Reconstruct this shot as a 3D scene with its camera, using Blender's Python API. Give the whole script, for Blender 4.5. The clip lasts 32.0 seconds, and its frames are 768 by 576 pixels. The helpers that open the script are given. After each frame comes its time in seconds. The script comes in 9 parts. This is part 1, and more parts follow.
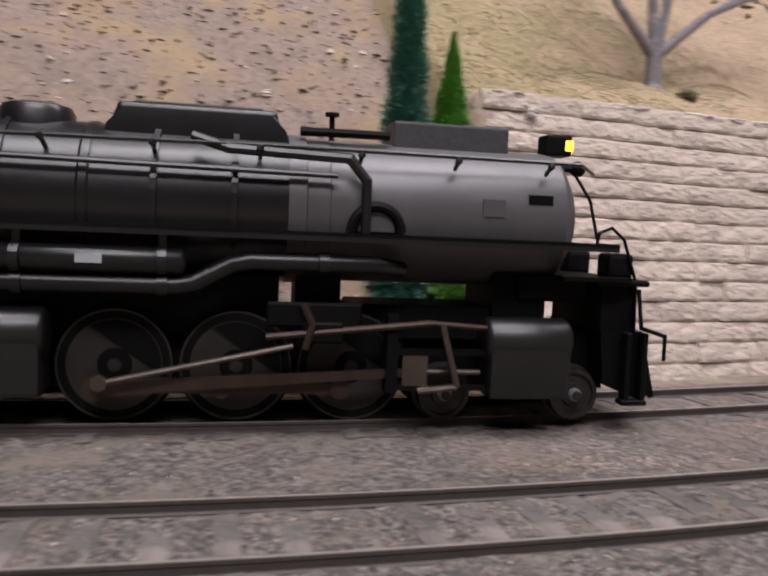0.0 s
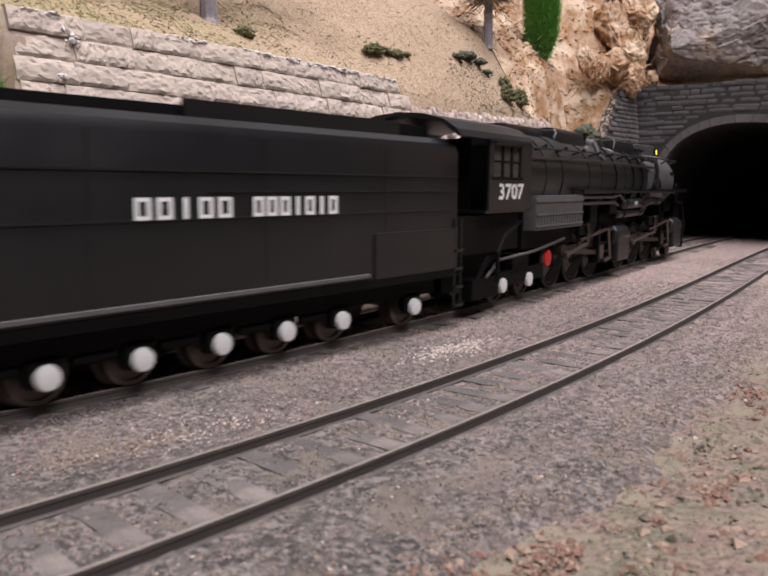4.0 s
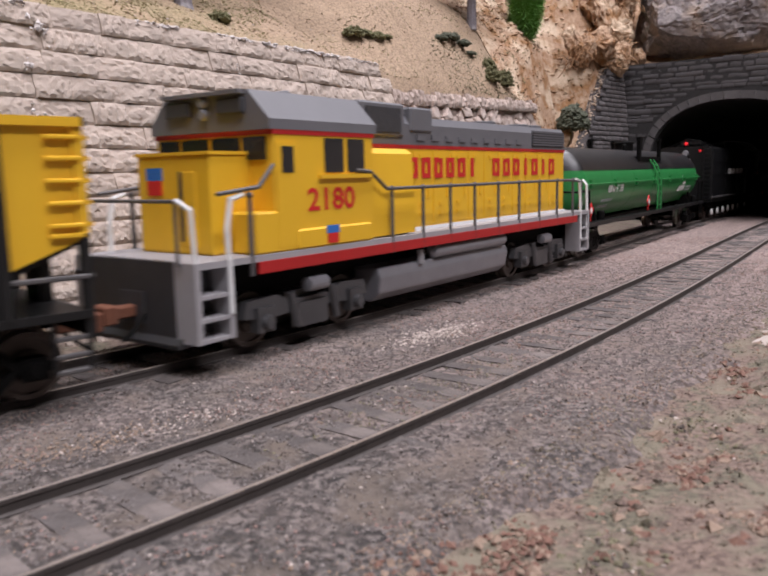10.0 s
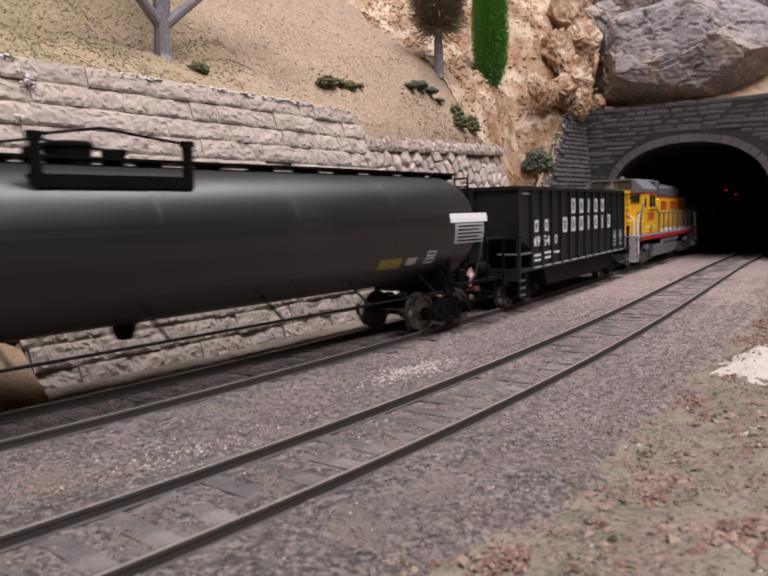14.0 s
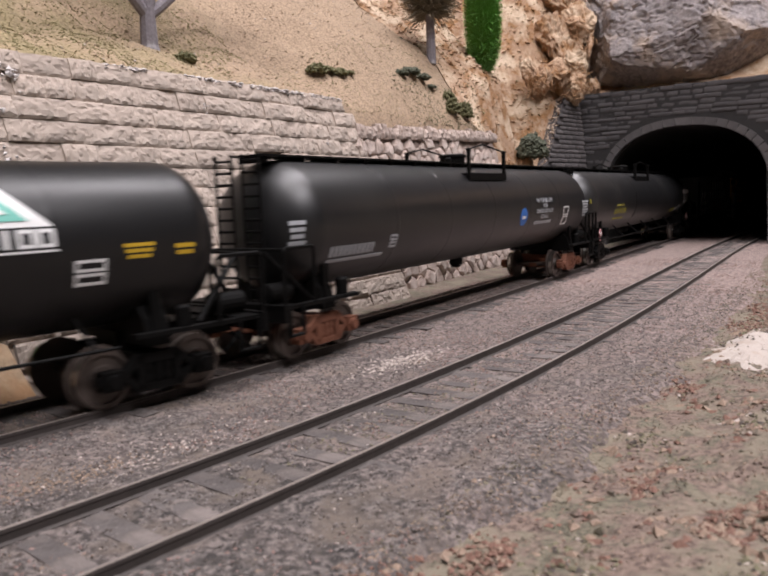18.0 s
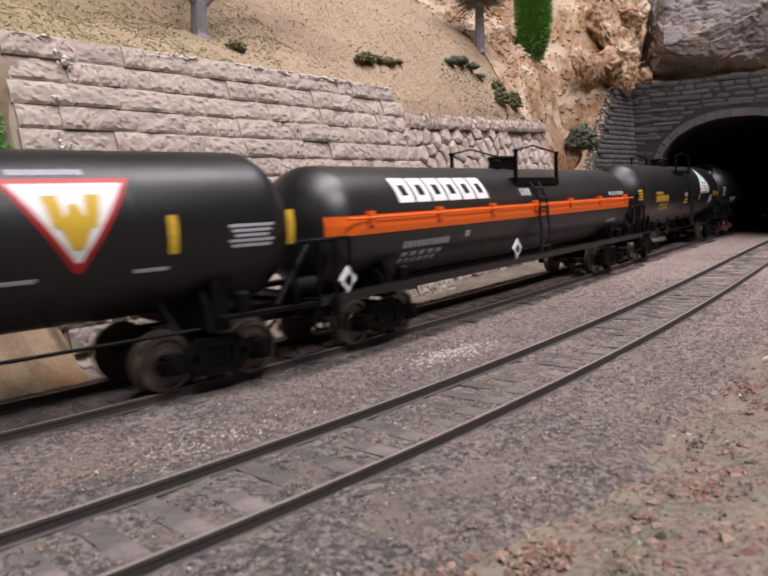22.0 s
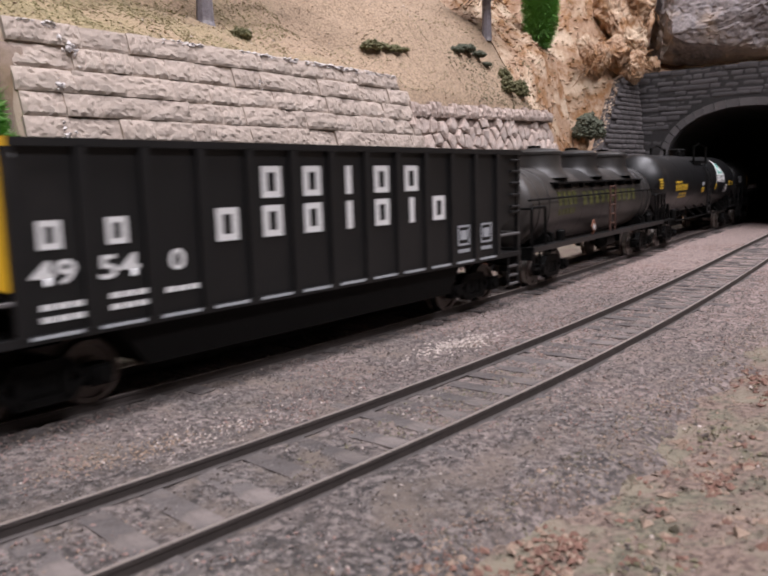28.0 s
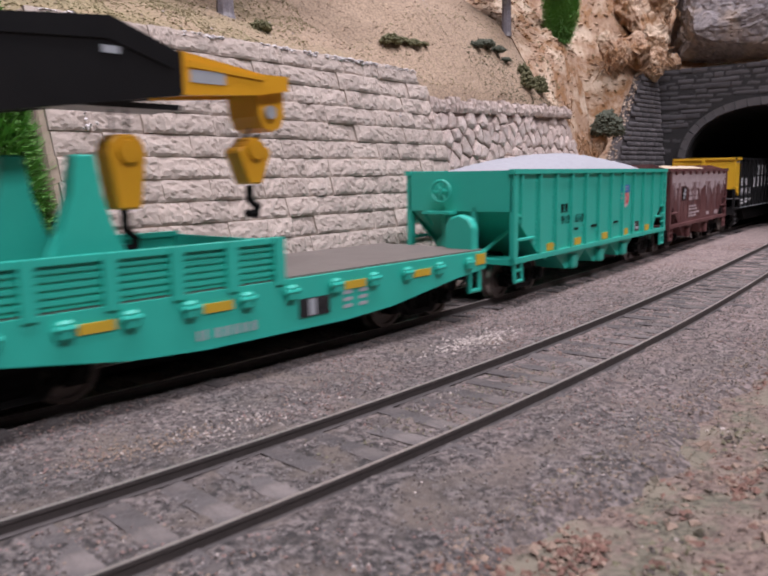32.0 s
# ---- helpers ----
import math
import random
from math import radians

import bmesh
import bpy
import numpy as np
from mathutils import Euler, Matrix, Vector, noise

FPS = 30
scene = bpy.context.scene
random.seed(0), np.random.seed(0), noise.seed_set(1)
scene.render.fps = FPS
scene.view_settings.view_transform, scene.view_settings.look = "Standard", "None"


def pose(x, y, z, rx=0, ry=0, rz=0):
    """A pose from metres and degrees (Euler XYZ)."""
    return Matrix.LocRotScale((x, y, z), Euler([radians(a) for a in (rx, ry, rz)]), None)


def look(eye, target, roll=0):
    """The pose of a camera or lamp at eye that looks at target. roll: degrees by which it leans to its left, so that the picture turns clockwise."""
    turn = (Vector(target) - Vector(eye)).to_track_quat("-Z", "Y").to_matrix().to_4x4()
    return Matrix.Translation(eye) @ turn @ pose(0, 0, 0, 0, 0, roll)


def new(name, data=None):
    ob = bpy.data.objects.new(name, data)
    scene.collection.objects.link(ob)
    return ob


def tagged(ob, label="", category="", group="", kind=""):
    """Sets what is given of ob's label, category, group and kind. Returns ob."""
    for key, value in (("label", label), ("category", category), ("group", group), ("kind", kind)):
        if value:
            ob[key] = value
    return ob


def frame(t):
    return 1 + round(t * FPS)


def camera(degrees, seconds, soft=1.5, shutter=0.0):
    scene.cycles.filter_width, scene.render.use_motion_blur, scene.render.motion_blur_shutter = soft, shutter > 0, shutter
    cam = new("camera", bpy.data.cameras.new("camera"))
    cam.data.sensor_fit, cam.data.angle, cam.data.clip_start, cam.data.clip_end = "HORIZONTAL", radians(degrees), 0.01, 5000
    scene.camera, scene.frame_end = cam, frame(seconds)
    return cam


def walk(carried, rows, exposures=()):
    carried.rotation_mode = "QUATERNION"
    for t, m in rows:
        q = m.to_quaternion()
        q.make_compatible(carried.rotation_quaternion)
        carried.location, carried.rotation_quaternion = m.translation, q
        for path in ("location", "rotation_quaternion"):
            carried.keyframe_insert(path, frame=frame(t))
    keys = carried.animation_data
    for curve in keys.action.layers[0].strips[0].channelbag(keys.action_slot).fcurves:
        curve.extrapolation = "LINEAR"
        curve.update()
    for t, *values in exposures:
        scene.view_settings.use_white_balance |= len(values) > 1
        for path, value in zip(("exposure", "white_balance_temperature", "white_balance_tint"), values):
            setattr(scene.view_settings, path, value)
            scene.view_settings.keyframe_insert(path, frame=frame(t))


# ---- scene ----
import itertools
MM = 0.001

# ---- camera: seconds, eye in millimetres, yaw, pitch, lean to the right ----
ROWS = [
    (0, -1.09, -12.39, 33.26, 33.97, -4.12, -2.42),
    (0.5, -2.04, -4.79, 34.08, 21.45, -5.62, -1.52),
    (1, -3.23, -0.43, 34.00, 11.38, -6.76, -0.79),
    (1.5, -3.36, 3.36, 34.00, 4.04, -7.89, -0.38),
    (2, -4.48, 2.58, 33.98, 2.96, -8.75, -0.71),
    (2.5, -4.21, 2.51, 33.82, 2.52, -8.11, -0.74),
    (3, -3.64, 1.07, 33.97, 3.25, -7.54, -0.62),
    (3.5, -3.51, 1.85, 33.86, 3.26, -7.47, -0.37),
    (5.5, -3.17, 4.13, 32.90, 2.43, -8.53, -0.23),
    (6, -3.29, 3.46, 32.60, 2.62, -8.36, -0.19),
    (6.5, -3.00, 3.34, 32.44, 3.27, -8.25, -0.06),
    (7, -3.39, 1.91, 32.96, 3.28, -7.70, -0.19),
    (7.5, -3.56, 1.90, 33.91, 2.88, -7.39, -0.29),
    (8, -4.05, 1.77, 33.50, 2.59, -7.15, -0.45),
    (8.5, -3.58, 1.79, 33.28, 2.70, -7.31, -0.27),
    (9, -3.75, 2.28, 33.21, 2.65, -7.42, -0.26),
    (9.5, -2.15, 2.75, 33.25, 2.47, -7.60, -0.02),
    (10, -0.02, 5.71, 32.99, 2.72, -8.63, 1.13),
    (10.5, -3.77, -0.15, 33.94, 2.48, -7.71, 1.17),
    (11, -2.83, -1.38, 34.07, 1.86, -6.35, 0.84),
    (11.5, -3.05, -1.40, 34.16, 1.86, -5.85, 0.71),
    (12, -3.33, -1.99, 34.25, 1.57, -5.42, 0.48),
    (12.5, -3.24, -3.61, 34.74, 0.69, -4.97, 0.53),
    (13, -2.56, -2.54, 34.39, 0.38, -5.07, 0.75),
    (13.5, -1.76, -2.09, 34.23, 0.38, -5.47, 1.20),
    (15.5, -1.53, -1.64, 34.14, 0.26, -5.92, 1.67),
    (16, -1.78, -1.49, 34.17, 0.37, -5.96, 1.62),
    (16.5, -1.56, -1.17, 34.04, 0.49, -6.03, 1.60),
    (17, -1.47, -1.39, 34.13, 0.54, -6.16, 1.71),
    (17.5, -1.37, -0.76, 33.92, 0.30, -6.26, 1.84),
    (18, 0.54, -0.20, 34.44, 0.28, -6.65, 2.29),
    (18.5, -0.04, -0.31, 34.50, 0.02, -6.53, 2.30),
    (19, 0.00, 0.00, 34.38, -0.00, -6.62, 2.12),
    (19.5, -0.87, -0.77, 34.78, 0.04, -6.26, 1.93),
    (20, -1.62, 0.37, 34.66, 1.87, -6.46, 1.52),
    (20.5, -1.41, 0.73, 34.51, 2.41, -6.76, 1.48),
    (21, -1.57, 1.02, 34.50, 2.76, -6.99, 1.55),
    (21.5, -1.54, 1.26, 34.45, 3.23, -7.07, 1.64),
    (22, -1.23, 1.55, 34.33, 3.43, -7.23, 1.82),
    (22.5, -1.38, 1.28, 34.41, 3.19, -7.23, 1.78),
    (23, -1.31, 1.40, 34.36, 2.71, -7.30, 1.79),
    (23.5, -1.64, 1.39, 34.37, 2.63, -7.33, 1.59),
    (24, -1.59, 2.24, 34.22, 3.08, -7.58, 1.59),
    (24.5, -1.54, 2.69, 34.09, 3.64, -7.97, 1.79),
    (26.5, -1.18, 2.49, 34.09, 3.58, -8.06, 2.14),
    (27, -1.69, 2.58, 34.15, 3.71, -7.90, 1.88),
    (27.5, -1.39, 2.26, 34.17, 3.51, -7.77, 1.73),
    (28, -1.93, 2.74, 34.19, 3.76, -8.00, 1.68),
    (28.5, -2.12, 2.93, 34.10, 4.20, -8.10, 1.63),
    (29, -2.45, 2.62, 34.28, 4.34, -8.01, 1.45),
    (29.5, -2.55, 2.19, 34.36, 4.32, -7.80, 1.36),
    (30, -2.44, 2.16, 34.38, 4.38, -7.72, 1.22),
    (30.5, -2.04, 2.41, 34.21, 4.15, -7.78, 1.41),
    (31, -2.56, 2.55, 34.26, 4.15, -7.83, 1.27),
    (31.5, -3.21, 2.80, 34.30, 4.34, -7.97, 0.94),
    (32, -3.19, 3.41, 34.15, 4.74, -8.35, 0.96),
]


def aim(x, y, z, yaw, pitch, lean):
    eye = Vector((x, y, z)) * MM
    a, b = radians(yaw), radians(pitch)
    way = Vector((-math.sin(a) * math.cos(b), math.cos(a) * math.cos(b), math.sin(b)))
    return look(eye, eye + way, -lean)


cam = camera(53.9, 32.0, soft=2.0, shutter=0.45)
# a small lens a hand's width over the ground: the nearest litter is out of focus
cam.data.dof.use_dof = True
cam.data.dof.focus_distance = 0.24
cam.data.dof.aperture_fstop = 85
# stops, kelvin and tint as the clip's camera adapts itself
walk(cam, [(r[0], aim(*r[1:])) for r in ROWS], exposures=[
    (0, -0.14, 6500, 10), (1, 0.0, 6500, 10), (2, 0.10, 6500, 10), (3, 0.08, 6500, 10), (6.5, 0.04, 6450, 11), (9, -0.12, 6350, 11),
    (12, -0.12, 6350, 12), (16, -0.10, 6550, 10), (20, -0.10, 6550, 10), (24, -0.10, 6500, 11), (28, -0.08, 6350, 11), (30, -0.12, 6200, 12), (32, -0.22, 6150, 15)])

# ---- light: a ceiling lamp of the layout room, out of view, and an added fill ----
world = bpy.data.worlds.new("room_air")
scene.world = world
world.use_nodes = True
world.node_tree.nodes["Background"].inputs[0].default_value = (1.0, 0.97, 1.0, 1)
world.node_tree.nodes["Background"].inputs[1].default_value = 0.03


def overhead_light(x, y, z, along, wide, yaw, watts):
    """A long area light at ceiling height, shining down."""
    data = bpy.data.lights.new("overhead_light", "AREA")
    data.shape, data.size, data.size_y, data.energy, data.color = "RECTANGLE", along, wide, watts, (1.0, 0.95, 1.0)
    ob = new("overhead_light", data)
    ob.matrix_world = pose(x, y, z, 0, 0, yaw)
    return ob


# unseen fluorescent fitting, placed by the sheen along the tanks
overhead_light(0.20, 0.20, 1.28, 1.9, 0.30, 58, 32)
# added fill from the viewer's side for the train's flanks; no known fitting
overhead_light(0.60, -0.65, 1.28, 1.2, 0.30, 58, 27)

# ---- the line of the train's track: arc length and sideways distance in millimetres ----
STEP = 2.0
ARC = np.arange(-3600.0, 3600.0, STEP)
BEND = np.interp(ARC, [-330, -150, 0, 80, 180, 300, 450, 520], [0, 1.2976, 1.2976, 0.6496, 0.2802, -0.0519, -0.2954, 0]) / 1000
ZERO = int(np.argmin(abs(ARC)))
TURNED = np.cumsum(BEND * STEP)
TURNED = TURNED - TURNED[ZERO] + radians(51.4261)
OUTER = np.stack([np.cumsum(np.cos(TURNED) * STEP), np.cumsum(np.sin(TURNED) * STEP)], 1)
OUTER = OUTER - OUTER[ZERO] + np.array([-21.1448, 92.7107])
LEFT = np.stack([-np.sin(TURNED), np.cos(TURNED)], 1)
GAP = 54.2132
INNER = OUTER + LEFT * GAP
RUN = np.concatenate([[0.0], np.cumsum(np.linalg.norm(np.diff(INNER, axis=0), axis=1))])
RUN = RUN - RUN[ZERO]


def on_line(s):
    """Place and heading on the train's track."""
    return np.interp(s, RUN, INNER[:, 0]), np.interp(s, RUN, INNER[:, 1]), np.interp(s, RUN, TURNED)


def spot(s, o, z):
    """Metres from arc length, sideways distance (left is plus) and height, all in millimetres."""
    x, y, a = on_line(s)
    return ((x - math.sin(a) * o) * MM, (y + math.cos(a) * o) * MM, z * MM)


def spots(s, o, z):
    x, y, a = on_line(np.asarray(s))
    return np.stack([(x - np.sin(a) * o) * MM, (y + np.cos(a) * o) * MM, np.asarray(z) * MM], -1)


def heading(s):
    return math.degrees(on_line(s)[2])


# ---- materials ----
MATS = {}


def mat(name, a, b=None, size=4.0, rough=0.6, bump=0.25, metal=0.0, c=None, big=30.0, vary=0.0, stain=0.5, coat=0.0, grain=0.35, spec=0.5, d=None, mid=6.0, far=None, reach=(0.26, 0.48)):
    """A surface of two colours mixed by grain of that size in millimetres, with stains of colour c at the larger size,
    mottling of colour d at a middle size, and colour far blended in towards the tunnel.
    """
    m = bpy.data.materials.new(name)
    m.use_nodes = True
    nt = m.node_tree
    nodes, links = nt.nodes, nt.links
    bsdf = nodes["Principled BSDF"]
    tc = nodes.new("ShaderNodeTexCoord")
    b = b or tuple(v * 0.7 for v in a)

    def noise_tex(mm, detail, rgh=0.6):
        n = nodes.new("ShaderNodeTexNoise")
        n.inputs["Scale"].default_value = 1000.0 / mm
        n.inputs["Detail"].default_value = detail
        n.inputs["Roughness"].default_value = rgh
        links.new(tc.outputs["Object"], n.inputs["Vector"])
        return n

    def ramp(src, lo, hi):
        r = nodes.new("ShaderNodeMapRange")
        r.inputs["From Min"].default_value, r.inputs["From Max"].default_value = lo, hi
        links.new(src, r.inputs["Value"])
        return r.outputs["Result"]

    def mix(f, x, y):
        k = nodes.new("ShaderNodeMix")
        k.data_type = "RGBA"
        for sock, val in (("Factor", f), ("A", x), ("B", y)):
            inp = [i for i in k.inputs if i.name == sock and (i.type == "RGBA" or sock == "Factor" and i.type == "VALUE")][0]
            if isinstance(val, tuple):
                inp.default_value = (*val[:3], 1)
            else:
                links.new(val, inp)
        return [o for o in k.outputs if o.type == "RGBA"][0]

    fine = noise_tex(size, 6, 0.65)
    col = mix(ramp(fine.outputs["Fac"], 0.5 - grain, 0.5 + grain), b, a)
    if d:
        col = mix(ramp(noise_tex(mid, 5, 0.7).outputs["Fac"], 0.47, 0.58), col, mix(ramp(fine.outputs["Fac"], 0.5 - grain, 0.5 + grain), tuple(v * 0.45 for v in d), d))
    large = noise_tex(big, 4)
    if c:
        col = mix(ramp(large.outputs["Fac"], 0.62 - 0.3 * stain, 0.75 - 0.25 * stain), col, c)
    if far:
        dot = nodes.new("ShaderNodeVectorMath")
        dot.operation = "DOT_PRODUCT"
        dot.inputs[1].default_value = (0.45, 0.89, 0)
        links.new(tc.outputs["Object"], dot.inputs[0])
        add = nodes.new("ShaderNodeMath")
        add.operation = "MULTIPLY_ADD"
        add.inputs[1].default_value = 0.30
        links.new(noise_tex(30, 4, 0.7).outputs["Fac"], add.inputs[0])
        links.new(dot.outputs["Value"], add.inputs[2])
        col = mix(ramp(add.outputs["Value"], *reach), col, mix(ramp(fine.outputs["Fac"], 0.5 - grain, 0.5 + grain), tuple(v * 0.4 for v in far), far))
    if vary:
        info = nodes.new("ShaderNodeObjectInfo")
        hsv = nodes.new("ShaderNodeHueSaturation")
        links.new(col, hsv.inputs["Color"])
        r = nodes.new("ShaderNodeMapRange")
        r.inputs["To Min"].default_value, r.inputs["To Max"].default_value = 1 - vary, 1 + vary
        links.new(info.outputs["Random"], r.inputs["Value"])
        links.new(r.outputs["Result"], hsv.inputs["Value"])
        col = hsv.outputs["Color"]
    links.new(col, bsdf.inputs["Base Color"])
    rr = nodes.new("ShaderNodeMapRange")
    rr.inputs["To Min"].default_value, rr.inputs["To Max"].default_value = max(0.02, rough - 0.12), min(1, rough + 0.12)
    links.new(large.outputs["Fac"], rr.inputs["Value"])
    links.new(rr.outputs["Result"], bsdf.inputs["Roughness"])
    bsdf.inputs["Metallic"].default_value = metal
    bsdf.inputs["Coat Weight"].default_value = coat
    bsdf.inputs["Coat Roughness"].default_value = 0.28
    bsdf.inputs["Specular IOR Level"].default_value = spec
    if bump:
        bp = nodes.new("ShaderNodeBump")
        bp.inputs["Strength"].default_value = bump
        bp.inputs["Distance"].default_value = size * 0.25 * MM
        links.new(fine.outputs["Fac"], bp.inputs["Height"])
        links.new(bp.outputs["Normal"], bsdf.inputs["Normal"])
    MATS[name] = m
    return m


def glow(name, colour, strength):
    m = bpy.data.materials.new(name)
    m.use_nodes = True
    b = m.node_tree.nodes["Principled BSDF"]
    b.inputs["Base Color"].default_value = (*colour, 1)
    b.inputs["Emission Color"].default_value = (*colour, 1)
    b.inputs["Emission Strength"].default_value = strength
    MATS[name] = m
    return m


# the bed turns paler and pinker towards the tunnel
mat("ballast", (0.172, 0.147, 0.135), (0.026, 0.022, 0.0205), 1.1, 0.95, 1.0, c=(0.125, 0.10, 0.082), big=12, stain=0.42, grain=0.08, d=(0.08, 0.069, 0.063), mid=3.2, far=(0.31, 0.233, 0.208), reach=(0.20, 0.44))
mat("ballast_stone", (0.25, 0.222, 0.21), (0.12, 0.104, 0.098), 0.8, 0.95, 0.3)
mat("soil", (0.225, 0.165, 0.133), (0.09, 0.062, 0.05), 0.9, 0.95, 1.0, c=(0.20, 0.17, 0.125), big=9, stain=0.45, grain=0.12, d=(0.175, 0.155, 0.11), mid=7)
mat("litter_red", (0.25, 0.135, 0.098), (0.11, 0.065, 0.05), 1.0, 0.95, 0.5)
mat("litter_pink", (0.30, 0.20, 0.175), (0.16, 0.105, 0.092), 1.0, 0.95, 0.5)
mat("litter_tan", (0.34, 0.25, 0.185), (0.18, 0.125, 0.092), 1.0, 0.95, 0.5)
mat("litter_pale", (0.56, 0.49, 0.44), (0.36, 0.30, 0.26), 1.0, 0.95, 0.5)
mat("litter_moss", (0.22, 0.193, 0.125), (0.11, 0.105, 0.06), 1.0, 0.95, 0.5)
mat("litter_dark", (0.115, 0.092, 0.08), (0.06, 0.05, 0.043), 1.0, 0.95, 0.5)
mat("sand", (0.47, 0.415, 0.375), (0.36, 0.31, 0.27), 0.8, 0.95, 0.4, c=(0.34, 0.27, 0.215), big=9, stain=0.25)
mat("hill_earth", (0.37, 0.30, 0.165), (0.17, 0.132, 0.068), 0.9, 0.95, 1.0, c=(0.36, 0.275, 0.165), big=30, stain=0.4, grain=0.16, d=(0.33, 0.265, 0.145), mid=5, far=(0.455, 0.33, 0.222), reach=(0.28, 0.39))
mat("hill_rubble", (0.28, 0.212, 0.172), (0.145, 0.104, 0.083), 2.0, 0.95, 0.8, c=(0.26, 0.185, 0.115), big=24, stain=0.45, grain=0.25, d=(0.26, 0.20, 0.165), mid=6)
mat("hill_grass", (0.31, 0.262, 0.14), (0.21, 0.178, 0.09), 1.2, 0.95, 0.6, c=(0.25, 0.225, 0.115), big=22, stain=0.5)
mat("cliff", (0.52, 0.365, 0.245), (0.25, 0.14, 0.08), 2.6, 0.95, 1.0, c=(0.60, 0.47, 0.34), big=16, stain=0.5, d=(0.40, 0.21, 0.09), mid=9)
mat("wall_stone", (0.555, 0.468, 0.40), (0.35, 0.285, 0.24), 1.2, 0.95, 1.0, c=(0.50, 0.435, 0.385), big=16, vary=0.10, stain=0.35, d=(0.44, 0.365, 0.305), mid=4)
mat("mortar_white", (0.72, 0.69, 0.68), (0.52, 0.47, 0.45), 1.2, 0.9, 0.6)
mat("wall_core", (0.34, 0.27, 0.235), (0.22, 0.17, 0.145), 3, 0.95, 0.6)
mat("plaster_edge", (0.50, 0.40, 0.31), (0.34, 0.26, 0.195), 2, 0.9, 0.4)
mat("ramp_earth", (0.46, 0.335, 0.215), (0.25, 0.17, 0.10), 1.6, 0.95, 0.9, c=(0.36, 0.21, 0.11), big=14, stain=0.4, d=(0.38, 0.27, 0.17), mid=5)
mat("rubble_stone", (0.56, 0.455, 0.40), (0.33, 0.26, 0.22), 1.1, 0.95, 0.9, c=(0.60, 0.52, 0.47), big=12, vary=0.16, stain=0.3, grain=0.2)
mat("portal_stone", (0.08, 0.073, 0.074), (0.048, 0.044, 0.045), 1.6, 0.9, 0.5, c=(0.10, 0.09, 0.088), big=20, vary=0.16, stain=0.3)
mat("voussoir_stone", (0.085, 0.079, 0.08), (0.045, 0.041, 0.043), 1.6, 0.9, 0.7, c=(0.13, 0.12, 0.118), big=9, vary=0.10, stain=0.3)
mat("wing_stone", (0.105, 0.094, 0.094), (0.05, 0.045, 0.045), 1.6, 0.9, 0.6, c=(0.20, 0.17, 0.155), big=14, vary=0.2, stain=0.3)
mat("portal_core", (0.03, 0.028, 0.027), (0.02, 0.018, 0.018), 3, 0.95, 0.4)
# near black, with the unlit inside of the tunnel put into the colour
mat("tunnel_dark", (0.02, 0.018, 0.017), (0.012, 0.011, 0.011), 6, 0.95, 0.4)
mat("boulder", (0.38, 0.338, 0.325), (0.16, 0.14, 0.14), 2.6, 0.9, 1.0, c=(0.38, 0.305, 0.25), big=24, stain=0.42, grain=0.2, d=(0.28, 0.25, 0.25), mid=9)
mat("tie_wood", (0.135, 0.118, 0.112), (0.06, 0.052, 0.049), 0.9, 0.9, 1.0, vary=0.22, c=(0.165, 0.14, 0.128), big=8, stain=0.45, d=(0.085, 0.072, 0.066), mid=4)
mat("rail_side", (0.07, 0.058, 0.053), (0.04, 0.033, 0.03), 2.0, 0.7, 0.3)
mat("rail_top", (0.42, 0.37, 0.33), (0.26, 0.22, 0.20), 3.0, 0.4, 0.1, metal=0.5)
mat("bark_grey", (0.29, 0.265, 0.29), (0.13, 0.118, 0.13), 1.2, 0.85, 0.8, c=(0.42, 0.40, 0.40), big=7, stain=0.25)
mat("bush_green", (0.17, 0.16, 0.075), (0.075, 0.075, 0.035), 1.2, 0.9, 0.5)
mat("bush_dark", (0.105, 0.115, 0.075), (0.045, 0.05, 0.035), 1.2, 0.9, 0.5)
mat("leaf_olive", (0.12, 0.12, 0.05), (0.06, 0.065, 0.03), 1.2, 0.9, 0.4)
mat("needle_teal", (0.14, 0.34, 0.27), (0.06, 0.19, 0.15), 1.5, 0.9, 0.0)
mat("needle_green", (0.25, 0.50, 0.12), (0.12, 0.30, 0.06), 1.5, 0.9, 0.0)
mat("needle_grey", (0.30, 0.255, 0.175), (0.17, 0.14, 0.10), 1.5, 0.9, 0.0)
# grey held down to weaken the unseen room's reflection in black paint
mat("room_paint", (0.34, 0.33, 0.325), (0.30, 0.29, 0.285), 60, 0.8, 0.05)
mat("room_floor", (0.18, 0.16, 0.14), (0.14, 0.12, 0.11), 40, 0.8, 0.05)
mat("twig", (0.42, 0.25, 0.13), (0.22, 0.12, 0.06), 1.0, 0.95, 0.3)


# ---- building helpers, in millimetres ----
def mesh_of(name, verts, faces, material, smooth=False):
    me = bpy.data.meshes.new(name)
    me.from_pydata(verts, [], faces)
    me.materials.append(MATS[material])
    if smooth:
        me.polygons.foreach_set("use_smooth", [True] * len(me.polygons))
    me.update()
    return me


